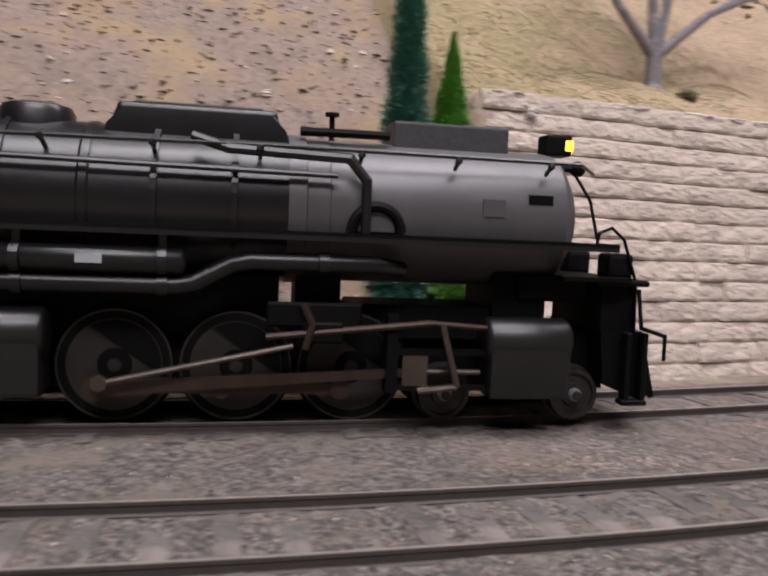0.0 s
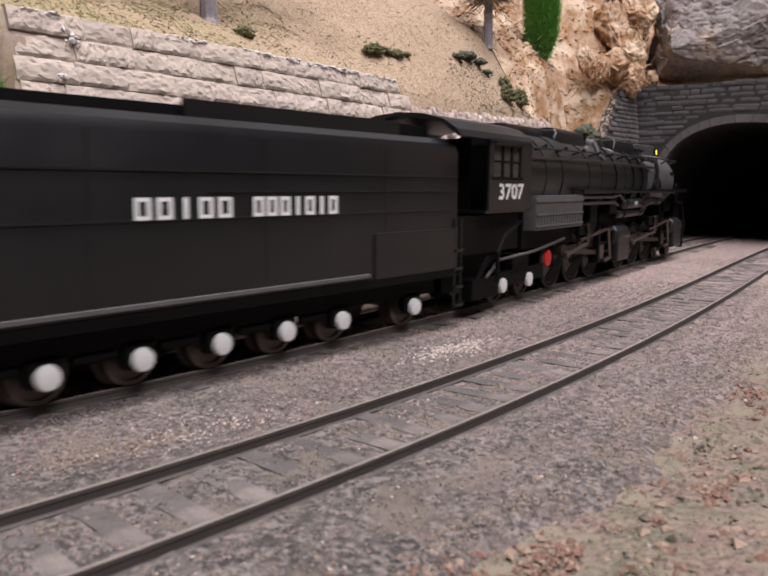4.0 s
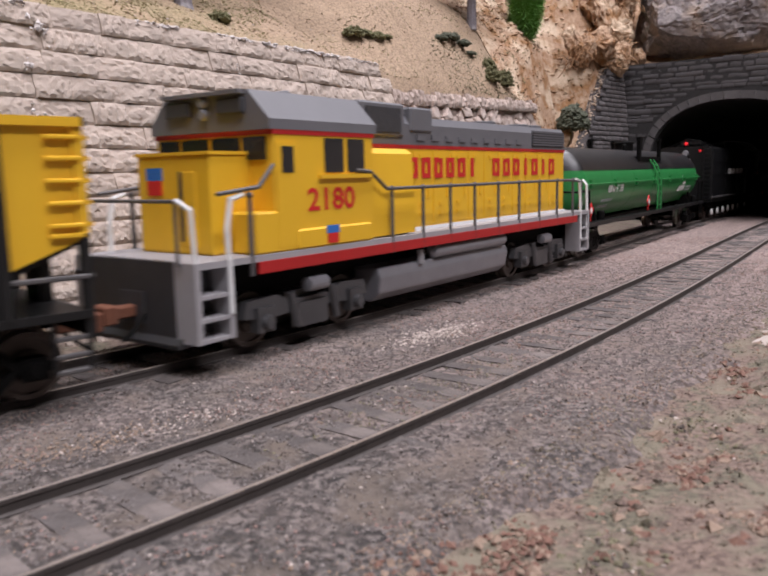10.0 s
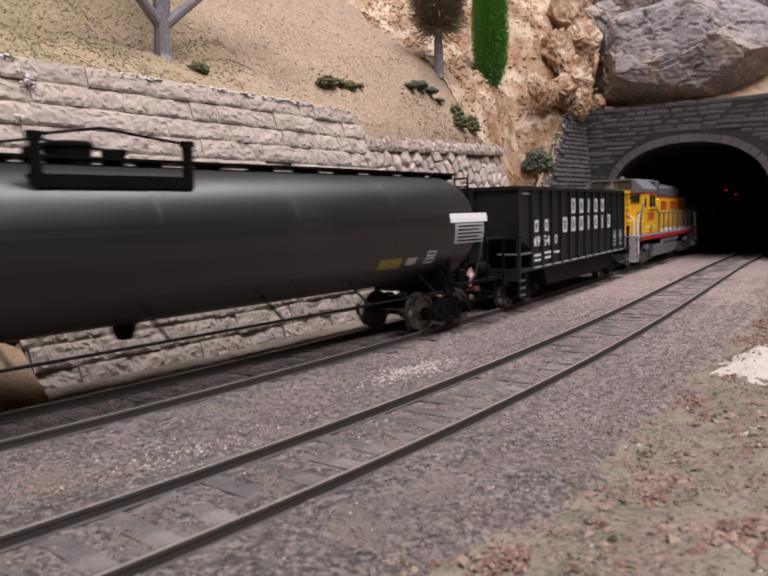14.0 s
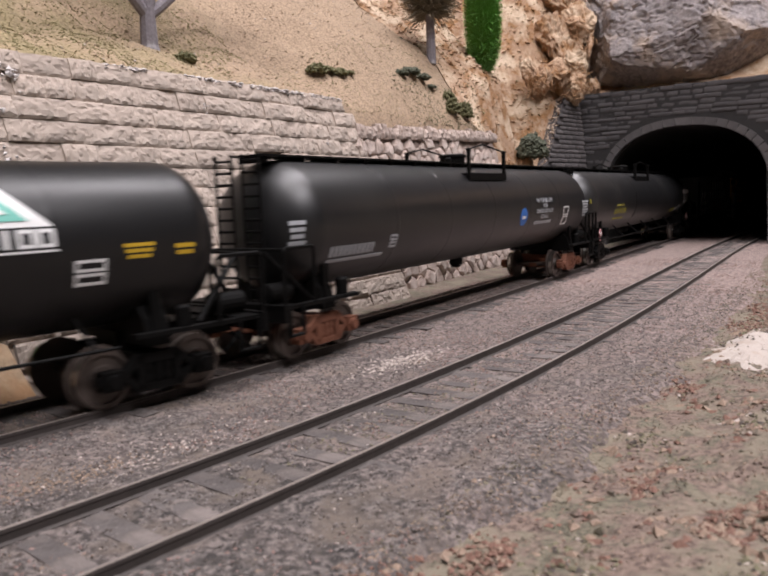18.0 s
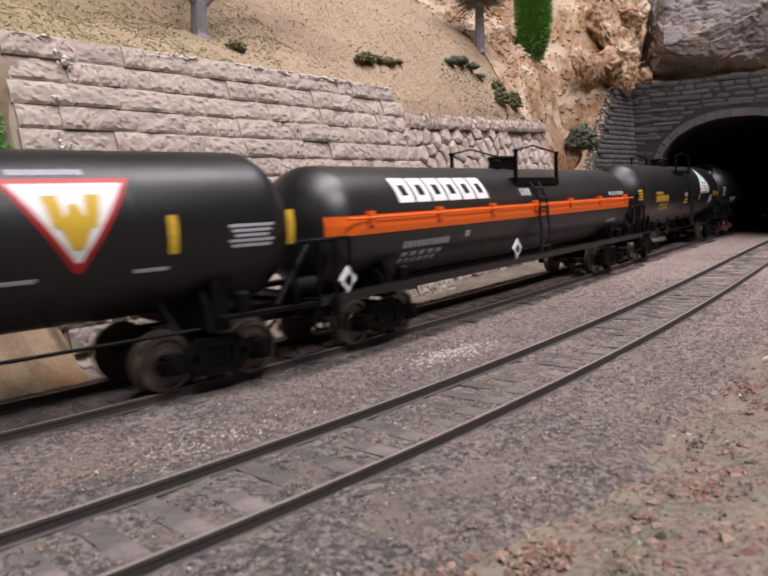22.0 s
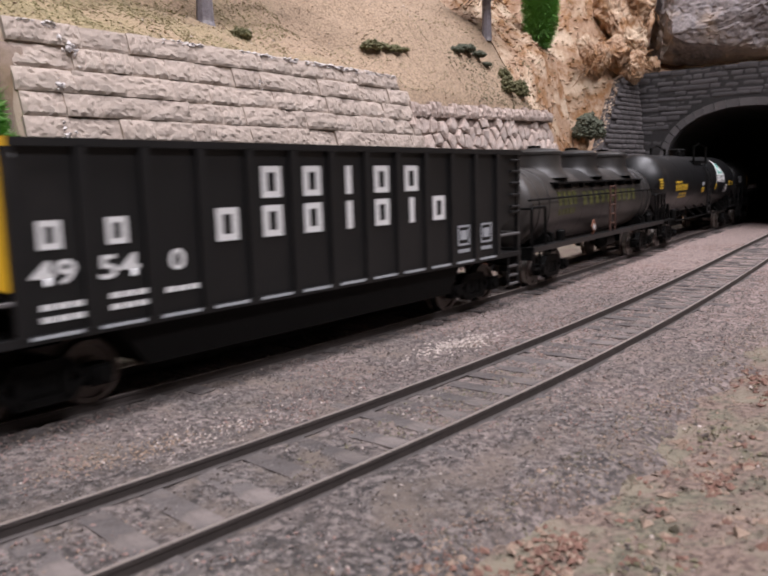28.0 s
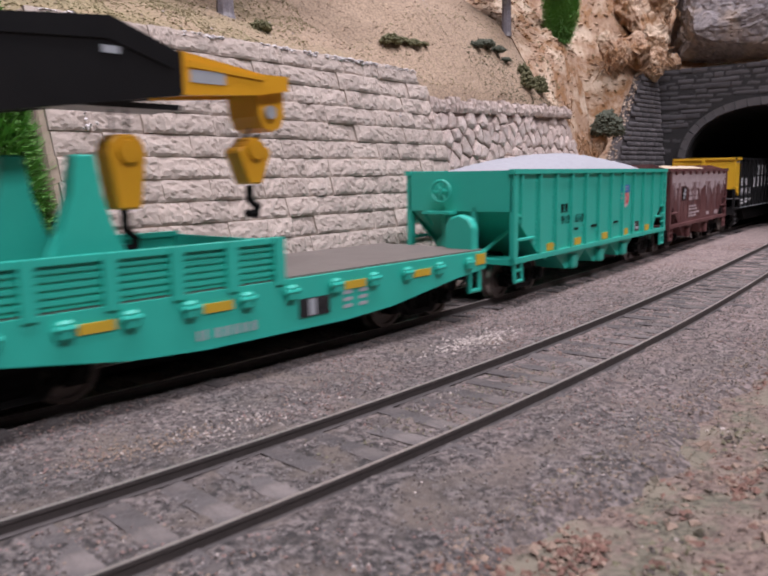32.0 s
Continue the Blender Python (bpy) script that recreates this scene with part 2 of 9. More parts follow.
def part(name, bm, material, parent, label=""):
    """Links a bmesh in millimetres as one mesh object under its thing."""
    bmesh.ops.recalc_face_normals(bm, faces=bm.faces)
    bmesh.ops.scale(bm, vec=(MM, MM, MM), verts=bm.verts)
    me = bpy.data.meshes.new(name)
    bm.to_mesh(me)
    bm.free()
    me.materials.append(MATS[material])
    ob = new(name, me)
    if parent:
        ob.parent = parent
    if label:
        ob["label"] = label
    return ob


def share(name, me, parent, m, label=""):
    ob = new(name, me)
    ob.parent = parent
    ob.matrix_basis = m
    if label:
        ob["label"] = label
    return ob


def grid_mesh(name, ss, oo, zf, material):
    s, o = np.meshgrid(ss, oo, indexing="ij")
    z = np.array([[zf(a, b) for b in oo] for a in ss])
    v = spots(s.ravel(), o.ravel(), z.ravel())
    n = len(oo)
    f = [(i * n + j, (i + 1) * n + j, (i + 1) * n + j + 1, i * n + j + 1) for i in range(len(ss) - 1) for j in range(n - 1)]
    return mesh_of(name, v.tolist(), f, material, True)


def nz(x, y, z=0.0, size=10.0):
    return noise.noise(Vector((x / size, y / size, z)))


def fbm(x, y, size, octaves=4):
    return noise.fractal(Vector((x / size, y / size, 3.7)), 0.8, 2.1, octaves)


def clumps(name, places, radii, material, seed=1, flat=0.8, kind="stuff", label="", category="", sides=4):
    """Many small uneven lumps in one mesh: octahedra with shaken corners."""
    rng = np.random.default_rng(seed)
    n = len(places)
    base = np.array([(1, 0, 0), (0, 1, 0), (-1, 0, 0), (0, -1, 0), (0, 0, 1), (0, 0, -1)], float)
    tri = np.array([(0, 1, 4), (1, 2, 4), (2, 3, 4), (3, 0, 4), (1, 0, 5), (2, 1, 5), (3, 2, 5), (0, 3, 5)])
    v = base[None] * (np.asarray(radii)[:, None, None] * MM) * rng.uniform(0.55, 1.25, (n, 6, 1))
    v += rng.normal(0, 0.18, (n, 6, 3)) * (np.asarray(radii)[:, None, None] * MM)
    a = rng.uniform(0, 6.28, n)
    c, s = np.cos(a)[:, None], np.sin(a)[:, None]
    x, y = v[:, :, 0] * c - v[:, :, 1] * s, v[:, :, 0] * s + v[:, :, 1] * c
    v = np.stack([x, y, v[:, :, 2] * flat], -1) + np.asarray(places)[:, None, :]
    f = (tri[None] + (np.arange(n) * 6)[:, None, None]).reshape(-1, 3)
    me = bpy.data.meshes.new(name)
    me.from_pydata(v.reshape(-1, 3).tolist(), [], f.tolist())
    me.materials.append(MATS[material])
    me.update()
    ob = new(name, me)
    return tagged(ob, label, category, "", kind)

# ---- room shell: unseen plain walls that close the place and bounce light ----
def box_shell():
    def slab(name, x0, x1, y0, y1, z0, z1, material):
        v = [(x, y, z) for x in (x0, x1) for y in (y0, y1) for z in (z0, z1)]
        f = [(0, 1, 3, 2), (4, 6, 7, 5), (0, 4, 5, 1), (2, 3, 7, 6), (0, 2, 6, 4), (1, 5, 7, 3)]
        return tagged(new(name, mesh_of(name, v, f, material)), kind="structure")
    slab("floor", -4.4, 4.4, -4.4, 4.4, -1.15, -1.05, "room_floor")
    slab("ceiling", -4.4, 4.4, -4.4, 4.4, 1.35, 1.45, "room_paint")
    slab("wall_north", -4.4, 4.4, 4.4, 4.5, -1.05, 1.35, "room_paint")
    slab("wall_south", -4.4, 4.4, -4.5, -4.4, -1.05, 1.35, "room_paint")
    slab("wall_west", -4.5, -4.4, -4.4, 4.4, -1.05, 1.35, "room_paint")
    slab("wall_east", 4.4, 4.5, -4.4, 4.4, -1.05, 1.35, "room_paint")
    slab("bench", -3.6, 3.6, -3.9, 3.9, -0.06, -0.016, "soil")


box_shell()


# ---- ground and ballast ----
def ground_z(s, o):
    bank = max(0.0, -o - 88) * 0.08 + 2.6 * max(0.0, fbm(s + 70, o, 17, 3)) * min(1.0, max(0.0, -o - 87) / 8)
    bank += max(0.0, min(1.0, (s - 250) / 150)) * max(0.0, -o - 76) * 0.7
    wall_side = max(0.0, o - 14) * 0.10
    rough = 0.9 * fbm(s, o, 22) + 0.5 * fbm(s + 50, o, 6) if -420 < s < 480 else 0.0
    return -3.1 + min(bank, 60) + wall_side + rough * (1.0 if o < -86 else 0.35)


def fine(lo, hi, step, before, after, coarse):
    return list(np.arange(before, lo, coarse)) + list(np.arange(lo, hi, step)) + list(np.arange(hi, after + 1, coarse))


tagged(new("ground", grid_mesh("ground", fine(-160, 300, 2.5, -3400, 3400, 20), list(np.arange(-420, -170, 25)) + list(np.arange(-170, 45, 2.5)), ground_z, "soil")),
       "reddish brown soil of the model layout beside the ballast", "ground", "", "structure")


def bed_z(s, o):
    near = min(abs(o), abs(o + GAP))
    edge = -83 + 5 * nz(s, 1.0, 0, 18) + 3 * nz(s, 9.0, 0, 6)
    z = -1.82 + 0.22 * fbm(s, o, 9) + 0.34 * fbm(s, o + 90, 3.2) - max(0, near - 19) * 0.02
    if near < 7.6:
        z -= 0.10
    elif 9.6 < near < 17:
        z += 0.30 if o < -20 else 0.02
    if o < edge:
        z -= (edge - o) * 0.35
    if o > 19:
        z -= (o - 19) * 0.4
    return z


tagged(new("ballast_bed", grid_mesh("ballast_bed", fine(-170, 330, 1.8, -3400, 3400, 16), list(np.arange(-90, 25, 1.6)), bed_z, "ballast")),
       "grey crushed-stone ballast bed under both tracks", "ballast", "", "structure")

rng = np.random.default_rng(5)


def scatter(n, s0, s1, o0, o1, zf, lift=0.0):
    s, o = rng.uniform(s0, s1, n), rng.uniform(o0, o1, n)
    return s, o, np.array([zf(a, b) for a, b in zip(s, o)]) + lift


def clear_of_rails(s, o):
    near = np.minimum(abs(o), abs(o + GAP))
    return (near < 7.2) | (near > 10.0)


def ballast_grains():
    for count, r0, r1, name, material, s0, s1 in ((42000, 0.10, 0.28, "ballast_grain", "ballast_stone", -90, 200), (1500, 0.10, 0.30, "pale_grain", "litter_pale", -110, 300),
                                        (22000, 0.12, 0.34, "pinkish_grain", "litter_pink", -110, 340), (9000, 0.12, 0.30, "tan_grain", "litter_tan", -110, 340), (36000, 0.10, 0.26, "dark_grain", "litter_dark", -90, 220)):
        s, o, z = scatter(count, s0, s1, -84, 20, bed_z, 0.03)
        k = clear_of_rails(s, o)
        if name in ("pinkish_grain", "tan_grain"):
            patch = np.array([fbm(a, b + 200, 20, 3) for a, b in zip(s, o)])
            k &= (patch > (0.22 if "pink" in name else 0.40)) | (s > 70) & (o > -46) & (patch > -0.1) | (abs(o + GAP) < 7.2) & (patch > 0.1)
        clumps(name, spots(s[k], o[k], z[k]), rng.uniform(r0, r1, k.sum()), material, count, 0.7, label="loose crushed stones on the ballast bed", category="gravel")


ballast_grains()


def spilt_crumbs(name, s, o, wide, deep, n, r0, r1, material, label):
    a, b = rng.normal(s, wide, n), rng.normal(o, deep, n)
    k = clear_of_rails(a, b)
    a, b = a[k], b[k]
    z = np.array([bed_z(p, q) for p, q in zip(a, b)]) + 0.05
    clumps(name, spots(a, b, z), r0 + (r1 - r0) * rng.uniform(0, 1, len(a)) ** 2, material, n, 0.6, label=label, category="crumbs")


spilt_crumbs("plaster_crumb", 71, -30, 7, 2.6, 620, 0.12, 0.5, "litter_pale", "white plaster crumbs spilt between the tracks")
spilt_crumbs("plaster_crumb", 6, -34, 9, 4, 320, 0.10, 0.34, "litter_pale", "white plaster crumbs spilt between the tracks")
spilt_crumbs("ochre_crumb", -8, -31.6, 6, 2.2, 500, 0.10, 0.32, "litter_tan", "ochre crumbs spilt between the tracks")
spilt_crumbs("ochre_crumb", 38, -54, 16, 4, 700, 0.10, 0.30, "litter_moss", "olive crumbs between the rails of the empty track")


def leaf_litter():
    for count, r0, r1, name, material, cut in ((70000, 0.14, 0.75, "red_litter", "litter_red", 0.24), (36000, 0.14, 0.75, "tan_litter", "litter_tan", 0.16), (3000, 0.15, 0.6, "pale_litter", "litter_pale", 0.0),
                                                  (34000, 0.12, 0.5, "moss_litter", "litter_moss", 0.04), (14000, 0.14, 0.6, "dark_litter", "litter_dark", 0.1)):
        s, o = -45 + 460 * rng.uniform(0, 1, count) ** 2.2, rng.uniform(-150, -76, count)
        patch = np.array([fbm(a + 31 * len(name), b * 1.5, 19, 4) for a, b in zip(s, o)])
        if name == "red_litter":
            patch += 0.14 * np.exp(-((o + 90) / 5) ** 2)
        k = (patch > cut) & (rng.uniform(0, 1, count) < np.clip((-o - 87 + 6 * patch) / 7, 0.0, 1))
        s, o = s[k], o[k]
        heap = 0.9 * np.clip(patch[k] - cut, 0, 0.5) * rng.uniform(0, 1, k.sum()) * (o < -86)
        z = np.array([max(ground_z(a, b), bed_z(a, b)) for a, b in zip(s, o)]) + 0.05 + heap
        clumps(name, spots(s, o, z), r0 + (r1 - r0) * rng.uniform(0, 1, k.sum()) ** 2.2, material, count, 0.65, label="crumbled leaf litter scattered over the soil", category="ground litter")


leaf_litter()


def soil_lumps():
    for count, r0, r1, name, material, spread in ((30000, 0.14, 0.42, "soil_crumb", "soil", 1.0), (9000, 0.13, 0.36, "tan_crumb", "litter_tan", 1.0), (1600, 0.5, 1.5, "soil_lump", "soil", 0.0), (4200, 0.3, 1.0, "bark_lump", "litter_red", 0.0), (3600, 0.3, 1.2, "tan_lump", "litter_tan", 0.0)):
        s, o = -45 + 330 * rng.uniform(0, 1, count) ** 2.0, -79 - 72 * rng.uniform(0, 1, count) ** 1.1
        if not spread:
            keep = np.array([fbm(p + 400, q, 14, 3) for p, q in zip(s, o)]) > 0.18
            keep &= o < -88
            s, o = s[keep], o[keep]
        z = np.array([max(ground_z(p, q), bed_z(p, q)) for p, q in zip(s, o)])
        clumps(name, spots(s, o, z), r0 + (r1 - r0) * rng.uniform(0, 1, len(s)) ** 1.6, material, count, 0.6, label="crumbs and lumps of reddish brown soil", category="soil")


soil_lumps()


def sand_patch():
    bm = bmesh.new()
    rings = []
    for k in range(9):
        f = k / 8
        row = []
        for i in range(48):
            a = i * 2 * math.pi / 48
            w = 1 + 0.35 * nz(math.cos(a) * 9, math.sin(a) * 9, 2, 5) + 0.12 * nz(math.cos(a) * 9, math.sin(a) * 9, 8, 1.4)
            s, o = 113 + 20 * f * w * math.cos(a), -99 + 13 * f * w * math.sin(a)
            row.append(bm.verts.new(Vector(spot(s, o, ground_z(s, o) - 0.5 + 0.95 * (1 - f ** 4) + 0.25 * nz(s, o, 1, 3))) / MM))
        rings.append(row)
    for r0, r1 in zip(rings[1:], rings[2:]):
        for i in range(48):
            bm.faces.new((r0[i], r0[(i + 1) % 48], r1[(i + 1) % 48], r1[i]))
    bm.faces.new(rings[1])
    for vert in rings[0]:
        bm.verts.remove(vert)
    tagged(part("sand_patch", bm, "sand", None), "patch of pale sandy plaster on the soil", "sand", "", "structure")


sand_patch()


# ---- the two tracks ----
def rail_mesh(name, off, lo, hi, head):
    prof = [(-0.62, -1.85), (0.62, -1.85), (0.62, -1.72), (0.14, -1.5), (0.14, -0.6), (0.31, -0.48), (0.31, -0.02), (-0.31, -0.02), (-0.31, -0.48), (-0.14, -0.6), (-0.14, -1.5), (-0.62, -1.72)]
    if head:
        prof = [(-0.29, -0.10), (0.29, -0.10), (0.29, 0.0), (-0.29, 0.0)]
    ss = np.array(fine(-200, 520, 5, lo, hi, 20))
    v = np.concatenate([spots(ss, np.full(len(ss), off + a), np.full(len(ss), b)) for a, b in prof])
    n, k = len(ss), len(prof)
    f = [(j * n + i, ((j + 1) % k) * n + i, ((j + 1) % k) * n + i + 1, j * n + i + 1) for j in range(k) for i in range(n - 1)]
    return mesh_of(name, v.tolist(), f, "rail_top" if head else "rail_side")


def block_mesh(name, lx, ly, lz, material, shake=0.06, seed=0):
    r = random.Random(seed)
    v = []
    for x in (-0.5, 0.5):
        for y in (-0.5, 0.5):
            for z in (-1.0, 0.0):
                v.append(((x * lx + r.uniform(-shake, shake)) * MM, (y * ly + r.uniform(-shake, shake)) * MM, (z * lz + r.uniform(-shake, shake)) * MM))
    f = [(0, 1, 3, 2), (4, 6, 7, 5), (0, 4, 5, 1), (2, 3, 7, 6), (0, 2, 6, 4), (1, 5, 7, 3)]
    return mesh_of(name, v, f, material)


TIES = [block_mesh("tie", 3.0, 29.0 + 0.5 * i, 2.0, "tie_wood", 0.25, i) for i in range(5)]


def track(name, off, label):
    root = tagged(new(name), label, "railway track", "", "structure")
    for side in (-8.7, 8.7):
        share("rail", rail_mesh("rail", off + side, -3400, 3400, False), root, Matrix(), "brown weathered steel rail")
        share("rail_head", rail_mesh("rail_head", off + side, -3400, 3400, True), root, Matrix(), "worn shiny running surface")
    r = random.Random(len(name))
    s = -150.0
    while s < 520:
        x, y, z = spot(s, off + r.uniform(-0.4, 0.4), -1.76 + r.uniform(-0.12, 0.05))
        share("tie", TIES[r.randrange(5)], root, pose(x, y, z, r.uniform(-1, 1), 0, heading(s) + r.uniform(-1.5, 1.5)))
        s += 7.2


track("inner_track", 0.0, "model railway track with dark wooden ties, carrying the train")
track("outer_track", -GAP, "empty model railway track with dark half-buried ties")


# ---- hillside ----
PS = 446.0          # where the tunnel begins
def wing_line(s):
    """Sideways place and top height of the portal's wing wall."""
    u = (PS - s) * 1.016
    return 33 + (PS - s) * 0.181, 97 if u < 21 else max(-4, 97 - (u - 21) * 1.356)


def hill_z(s, o):
    left = 4 + (o - 26) * 1.12 if o < 92 else 78 + (o - 92) * 0.95
    wall = 66 + (o - 46) * 0.58 if o < 92 else 92.7 + (o - 92) * 0.95
    if o < 47:
        wall = max(left, 66 - (47 - o) * 6)
    low = 60 + (o - 46) * 1.55 if o < 76 else 106.5 + (o - 76) * 0.8
    cliff = 2 + (o - 41) * 5.0 if o < 61 else 102 + (o - 61) * 0.9
    if s > 350:
        ow, wt = wing_line(min(s, PS))
        d = o - ow - 0.12 * (wt + 4) - 6
        rise = 1.9 + 1.1 * max(0, min(1, (s - 370) / 60))
        back = -6 if d < 0 else wt - 5 + (d * rise if d < 26 else 26 * rise + (d - 26) * 0.9)
        cliff = back if s > 362 else cliff + (min(back, cliff) - cliff) * (s - 350) / 12
    knots = [-9999, 5, 11, 165, 215, 292, 330, 9999]
    vals = [left, left, wall, wall, low, low, cliff, cliff]
    z = float(np.interp(s, knots, vals))
    rough = 2.2 * fbm(s, o, 24) + 1.0 * fbm(s + 40, o, 6) + 0.3 * fbm(s, o + 60, 2.2)
    if s > 290:
        k = min(1, (s - 290) / 40) * (1 if o > 56 else 0.4)
        rough += (4.5 * fbm(s, o + 70, 13) + 3.0 * abs(fbm(s + 90, o, 7))) * k
    if s < 8:
        rough += 1.6 * fbm(s, o + 7, 9)
    if 20 < s < 150:
        # shallow washed-out gully running down to the bare tree
        rough -= 3.6 * math.exp(-((s - 103 + (o - 90) * 0.55) / 3.6) ** 2) * max(0, min(1, (o - 80) / 6))
        rough -= 2.0 * math.exp(-((s - 88 + (o - 90) * 0.7 + 2 * nz(s, o, 3, 9)) / 2.2) ** 2) * max(0, min(1, (o - 76) / 8))
    if 150 < s < 306 and o < 51.5:
        rough -= (51.5 - o) * 3.5      # the bank tucks in behind the coping
    return z + rough


def hill_part(name, s0, s1, o0, o1, material, label, step=2.2):
    oo = list(np.arange(o0, min(o1, 150), step)) + list(np.arange(150, o1 + 0.1, 6)) if o1 > 150 else list(np.linspace(o0, o1, 14))
    tagged(new(name, grid_mesh(name, list(np.arange(s0, s1 + 0.1, step if s0 > -100 else 3.0)), oo, hill_z, material)), label, "hillside", "", "structure")


hill_part("hill_rubble_slope", -420, 6, 24, 300, "hill_rubble", "steep slope of pinkish rubble and small pale stones")
hill_part("hill_wall_end", 6, 17.5, 31, 48.5, "hill_rubble", "rubble slope tucked against the end of the retaining wall")
def ramp_z(s, o):
    return -3.2 + max(0.0, o - 18.5) * 1.35 * (1 - 0.35 * max(0.0, (s - 4) / 10)) + 0.8 * fbm(s, o, 7) + 0.3 * fbm(s, o, 2)


tagged(new("earth_ramp", grid_mesh("earth_ramp", list(np.arange(-60, 13.9, 1.0)), list(np.arange(18, 30.5, 0.8)), ramp_z, "ramp_earth")), "sandy orange earth heaped beside the wall's end", "hillside", "", "structure")
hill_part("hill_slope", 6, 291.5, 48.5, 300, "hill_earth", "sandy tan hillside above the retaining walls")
hill_part("hill_cliff", 291, 640, 33, 300, "cliff", "crumbling ochre cliff beside the tunnel portal")


def top_z(s, o):
    return 97 + 14 * min(1.0, (s - 452) / 30) + max(0, -o - 70) * 0.3 + max(0, s - 470) * 0.5 * (1 if s < 700 else 0) + (115 if s >= 700 else 0) + 3 * fbm(s, o, 20)


tagged(new("hill_over_tunnel", grid_mesh("hill_over_tunnel", list(np.arange(452, 700, 6)) + list(np.arange(700, 3400, 60)), list(np.arange(-300, 301, 6)), top_z, "cliff")),
       "rocky mountain top over the tunnel", "hillside", "", "structure")


def slope_stones():
    for n, s0, s1, o0, o1, r0, r1, material, label in ((3600, -200, 6, 30, 170, 0.3, 1.5, "hill_rubble", "pinkish broken stones lying on the slope"), (300, -200, 6, 30, 170, 0.4, 2.4, "litter_pale", "pale broken stones lying on the slope"),
                                            (1500, -200, 6, 30, 170, 0.25, 0.8, "litter_tan", "tan crumbs lying on the slope"), (160, -200, 6, 30, 170, 0.25, 0.9, "litter_red", "reddish crumbs lying on the slope"),
                                            (9000, 10, 330, 50, 150, 0.15, 0.6, "hill_earth", "small tan stones on the hillside"), (1100, 10, 330, 50, 150, 0.2, 0.6, "litter_tan", "small brown stones on the hillside"),
                                            (260, 10, 330, 50, 150, 0.16, 0.5, "litter_red", "small rusty stones on the hillside"), (240, 10, 330, 50, 150, 0.2, 0.9, "litter_pale", "small pale stones on the hillside"),
                                            (30000, 8, 160, 49, 130, 0.14, 0.42, "hill_grass", "dry grass tufts on the hillside"), (4000, 150, 290, 49, 80, 0.14, 0.40, "hill_grass", "dry grass tufts on the hillside"),
                                            (1500, 225, 310, 48, 66, 0.25, 0.7, "litter_moss", "olive moss crumbs on the slope"),
                                            (5200, 292, 470, 36, 130, 0.3, 1.8, "cliff", "ochre rock crumbs on the cliff"), (1200, 292, 470, 40, 130, 0.3, 1.0, "twig", "rusty brown roots and crumbs on the cliff"),
                                            (2000, 300, 440, 56, 130, 0.25, 0.9, "hill_grass", "dry grass tufts on the cliff")):
        s, o, z = scatter(n, s0, s1, o0, o1, hill_z, 0.0)
        if material == "hill_grass" and s0 < 100:
            k = np.array([fbm(a + 17, b, 40, 3) for a, b in zip(s, o)]) + (100 - s) / 140 > -0.05
            s, o, z = s[k], o[k], z[k]
        if s0 > 290:
            k = np.array([q > wing_line(p)[0] + 8 + 0.12 * wing_line(p)[1] if p > 352 else True for p, q in zip(s, o)]) & ((s < 452) | (o > 42))
            s, o, z = s[k], o[k], z[k]
        clumps("slope_stone", spots(s, o, z), r0 + (r1 - r0) * rng.uniform(0, 1, len(s)) ** 2.5, material, n, 0.7, label=label, category="stones")


slope_stones()


def root_tangle(s, o, z, count, spread, drop, seed):
    """Rusty dead twigs hanging down the rock."""
    g = np.random.default_rng(seed)
    bm = bmesh.new()
    for _ in range(count):
        p = Vector(g.normal(0, spread, 3)) * 1.0
        for _k in range(3):
            q = p + Vector((g.normal(0, 2.2), g.normal(0, 2.2), -abs(g.normal(drop, 1.2))))
            d = q - p
            bmesh.ops.create_cone(bm, cap_ends=False, segments=4, radius1=0.32, radius2=0.22, depth=d.length, matrix=Matrix.Translation((p + q) / 2) @ d.to_track_quat("Z", "Y").to_matrix().to_4x4())
            p = q
    ob = part("dead_twig_tangle", bm, "twig", None)
    ob.location = spot(s, o, z)
    tagged(ob, "tangle of rusty dead twigs on the crumbling cliff", "dead twigs")


def all_twigs():
    for k, (s, o, z, c, sp, dr) in enumerate(((320, 47, 52, 22, 3.0, 5.0), (326, 46, 34, 16, 3.0, 4.0), (384, 52, 104, 26, 4.0, 2.0), (440, 44, 112, 26, 5.0, 1.5), (446, 46, 138, 26, 6.0, 3.0), (428, 44, 104, 20, 4.0, 1.0), (312, 54, 70, 14, 2.5, 4.0))):
        root_tangle(s, o, z, c, sp, dr, 40 + k)


all_twigs()


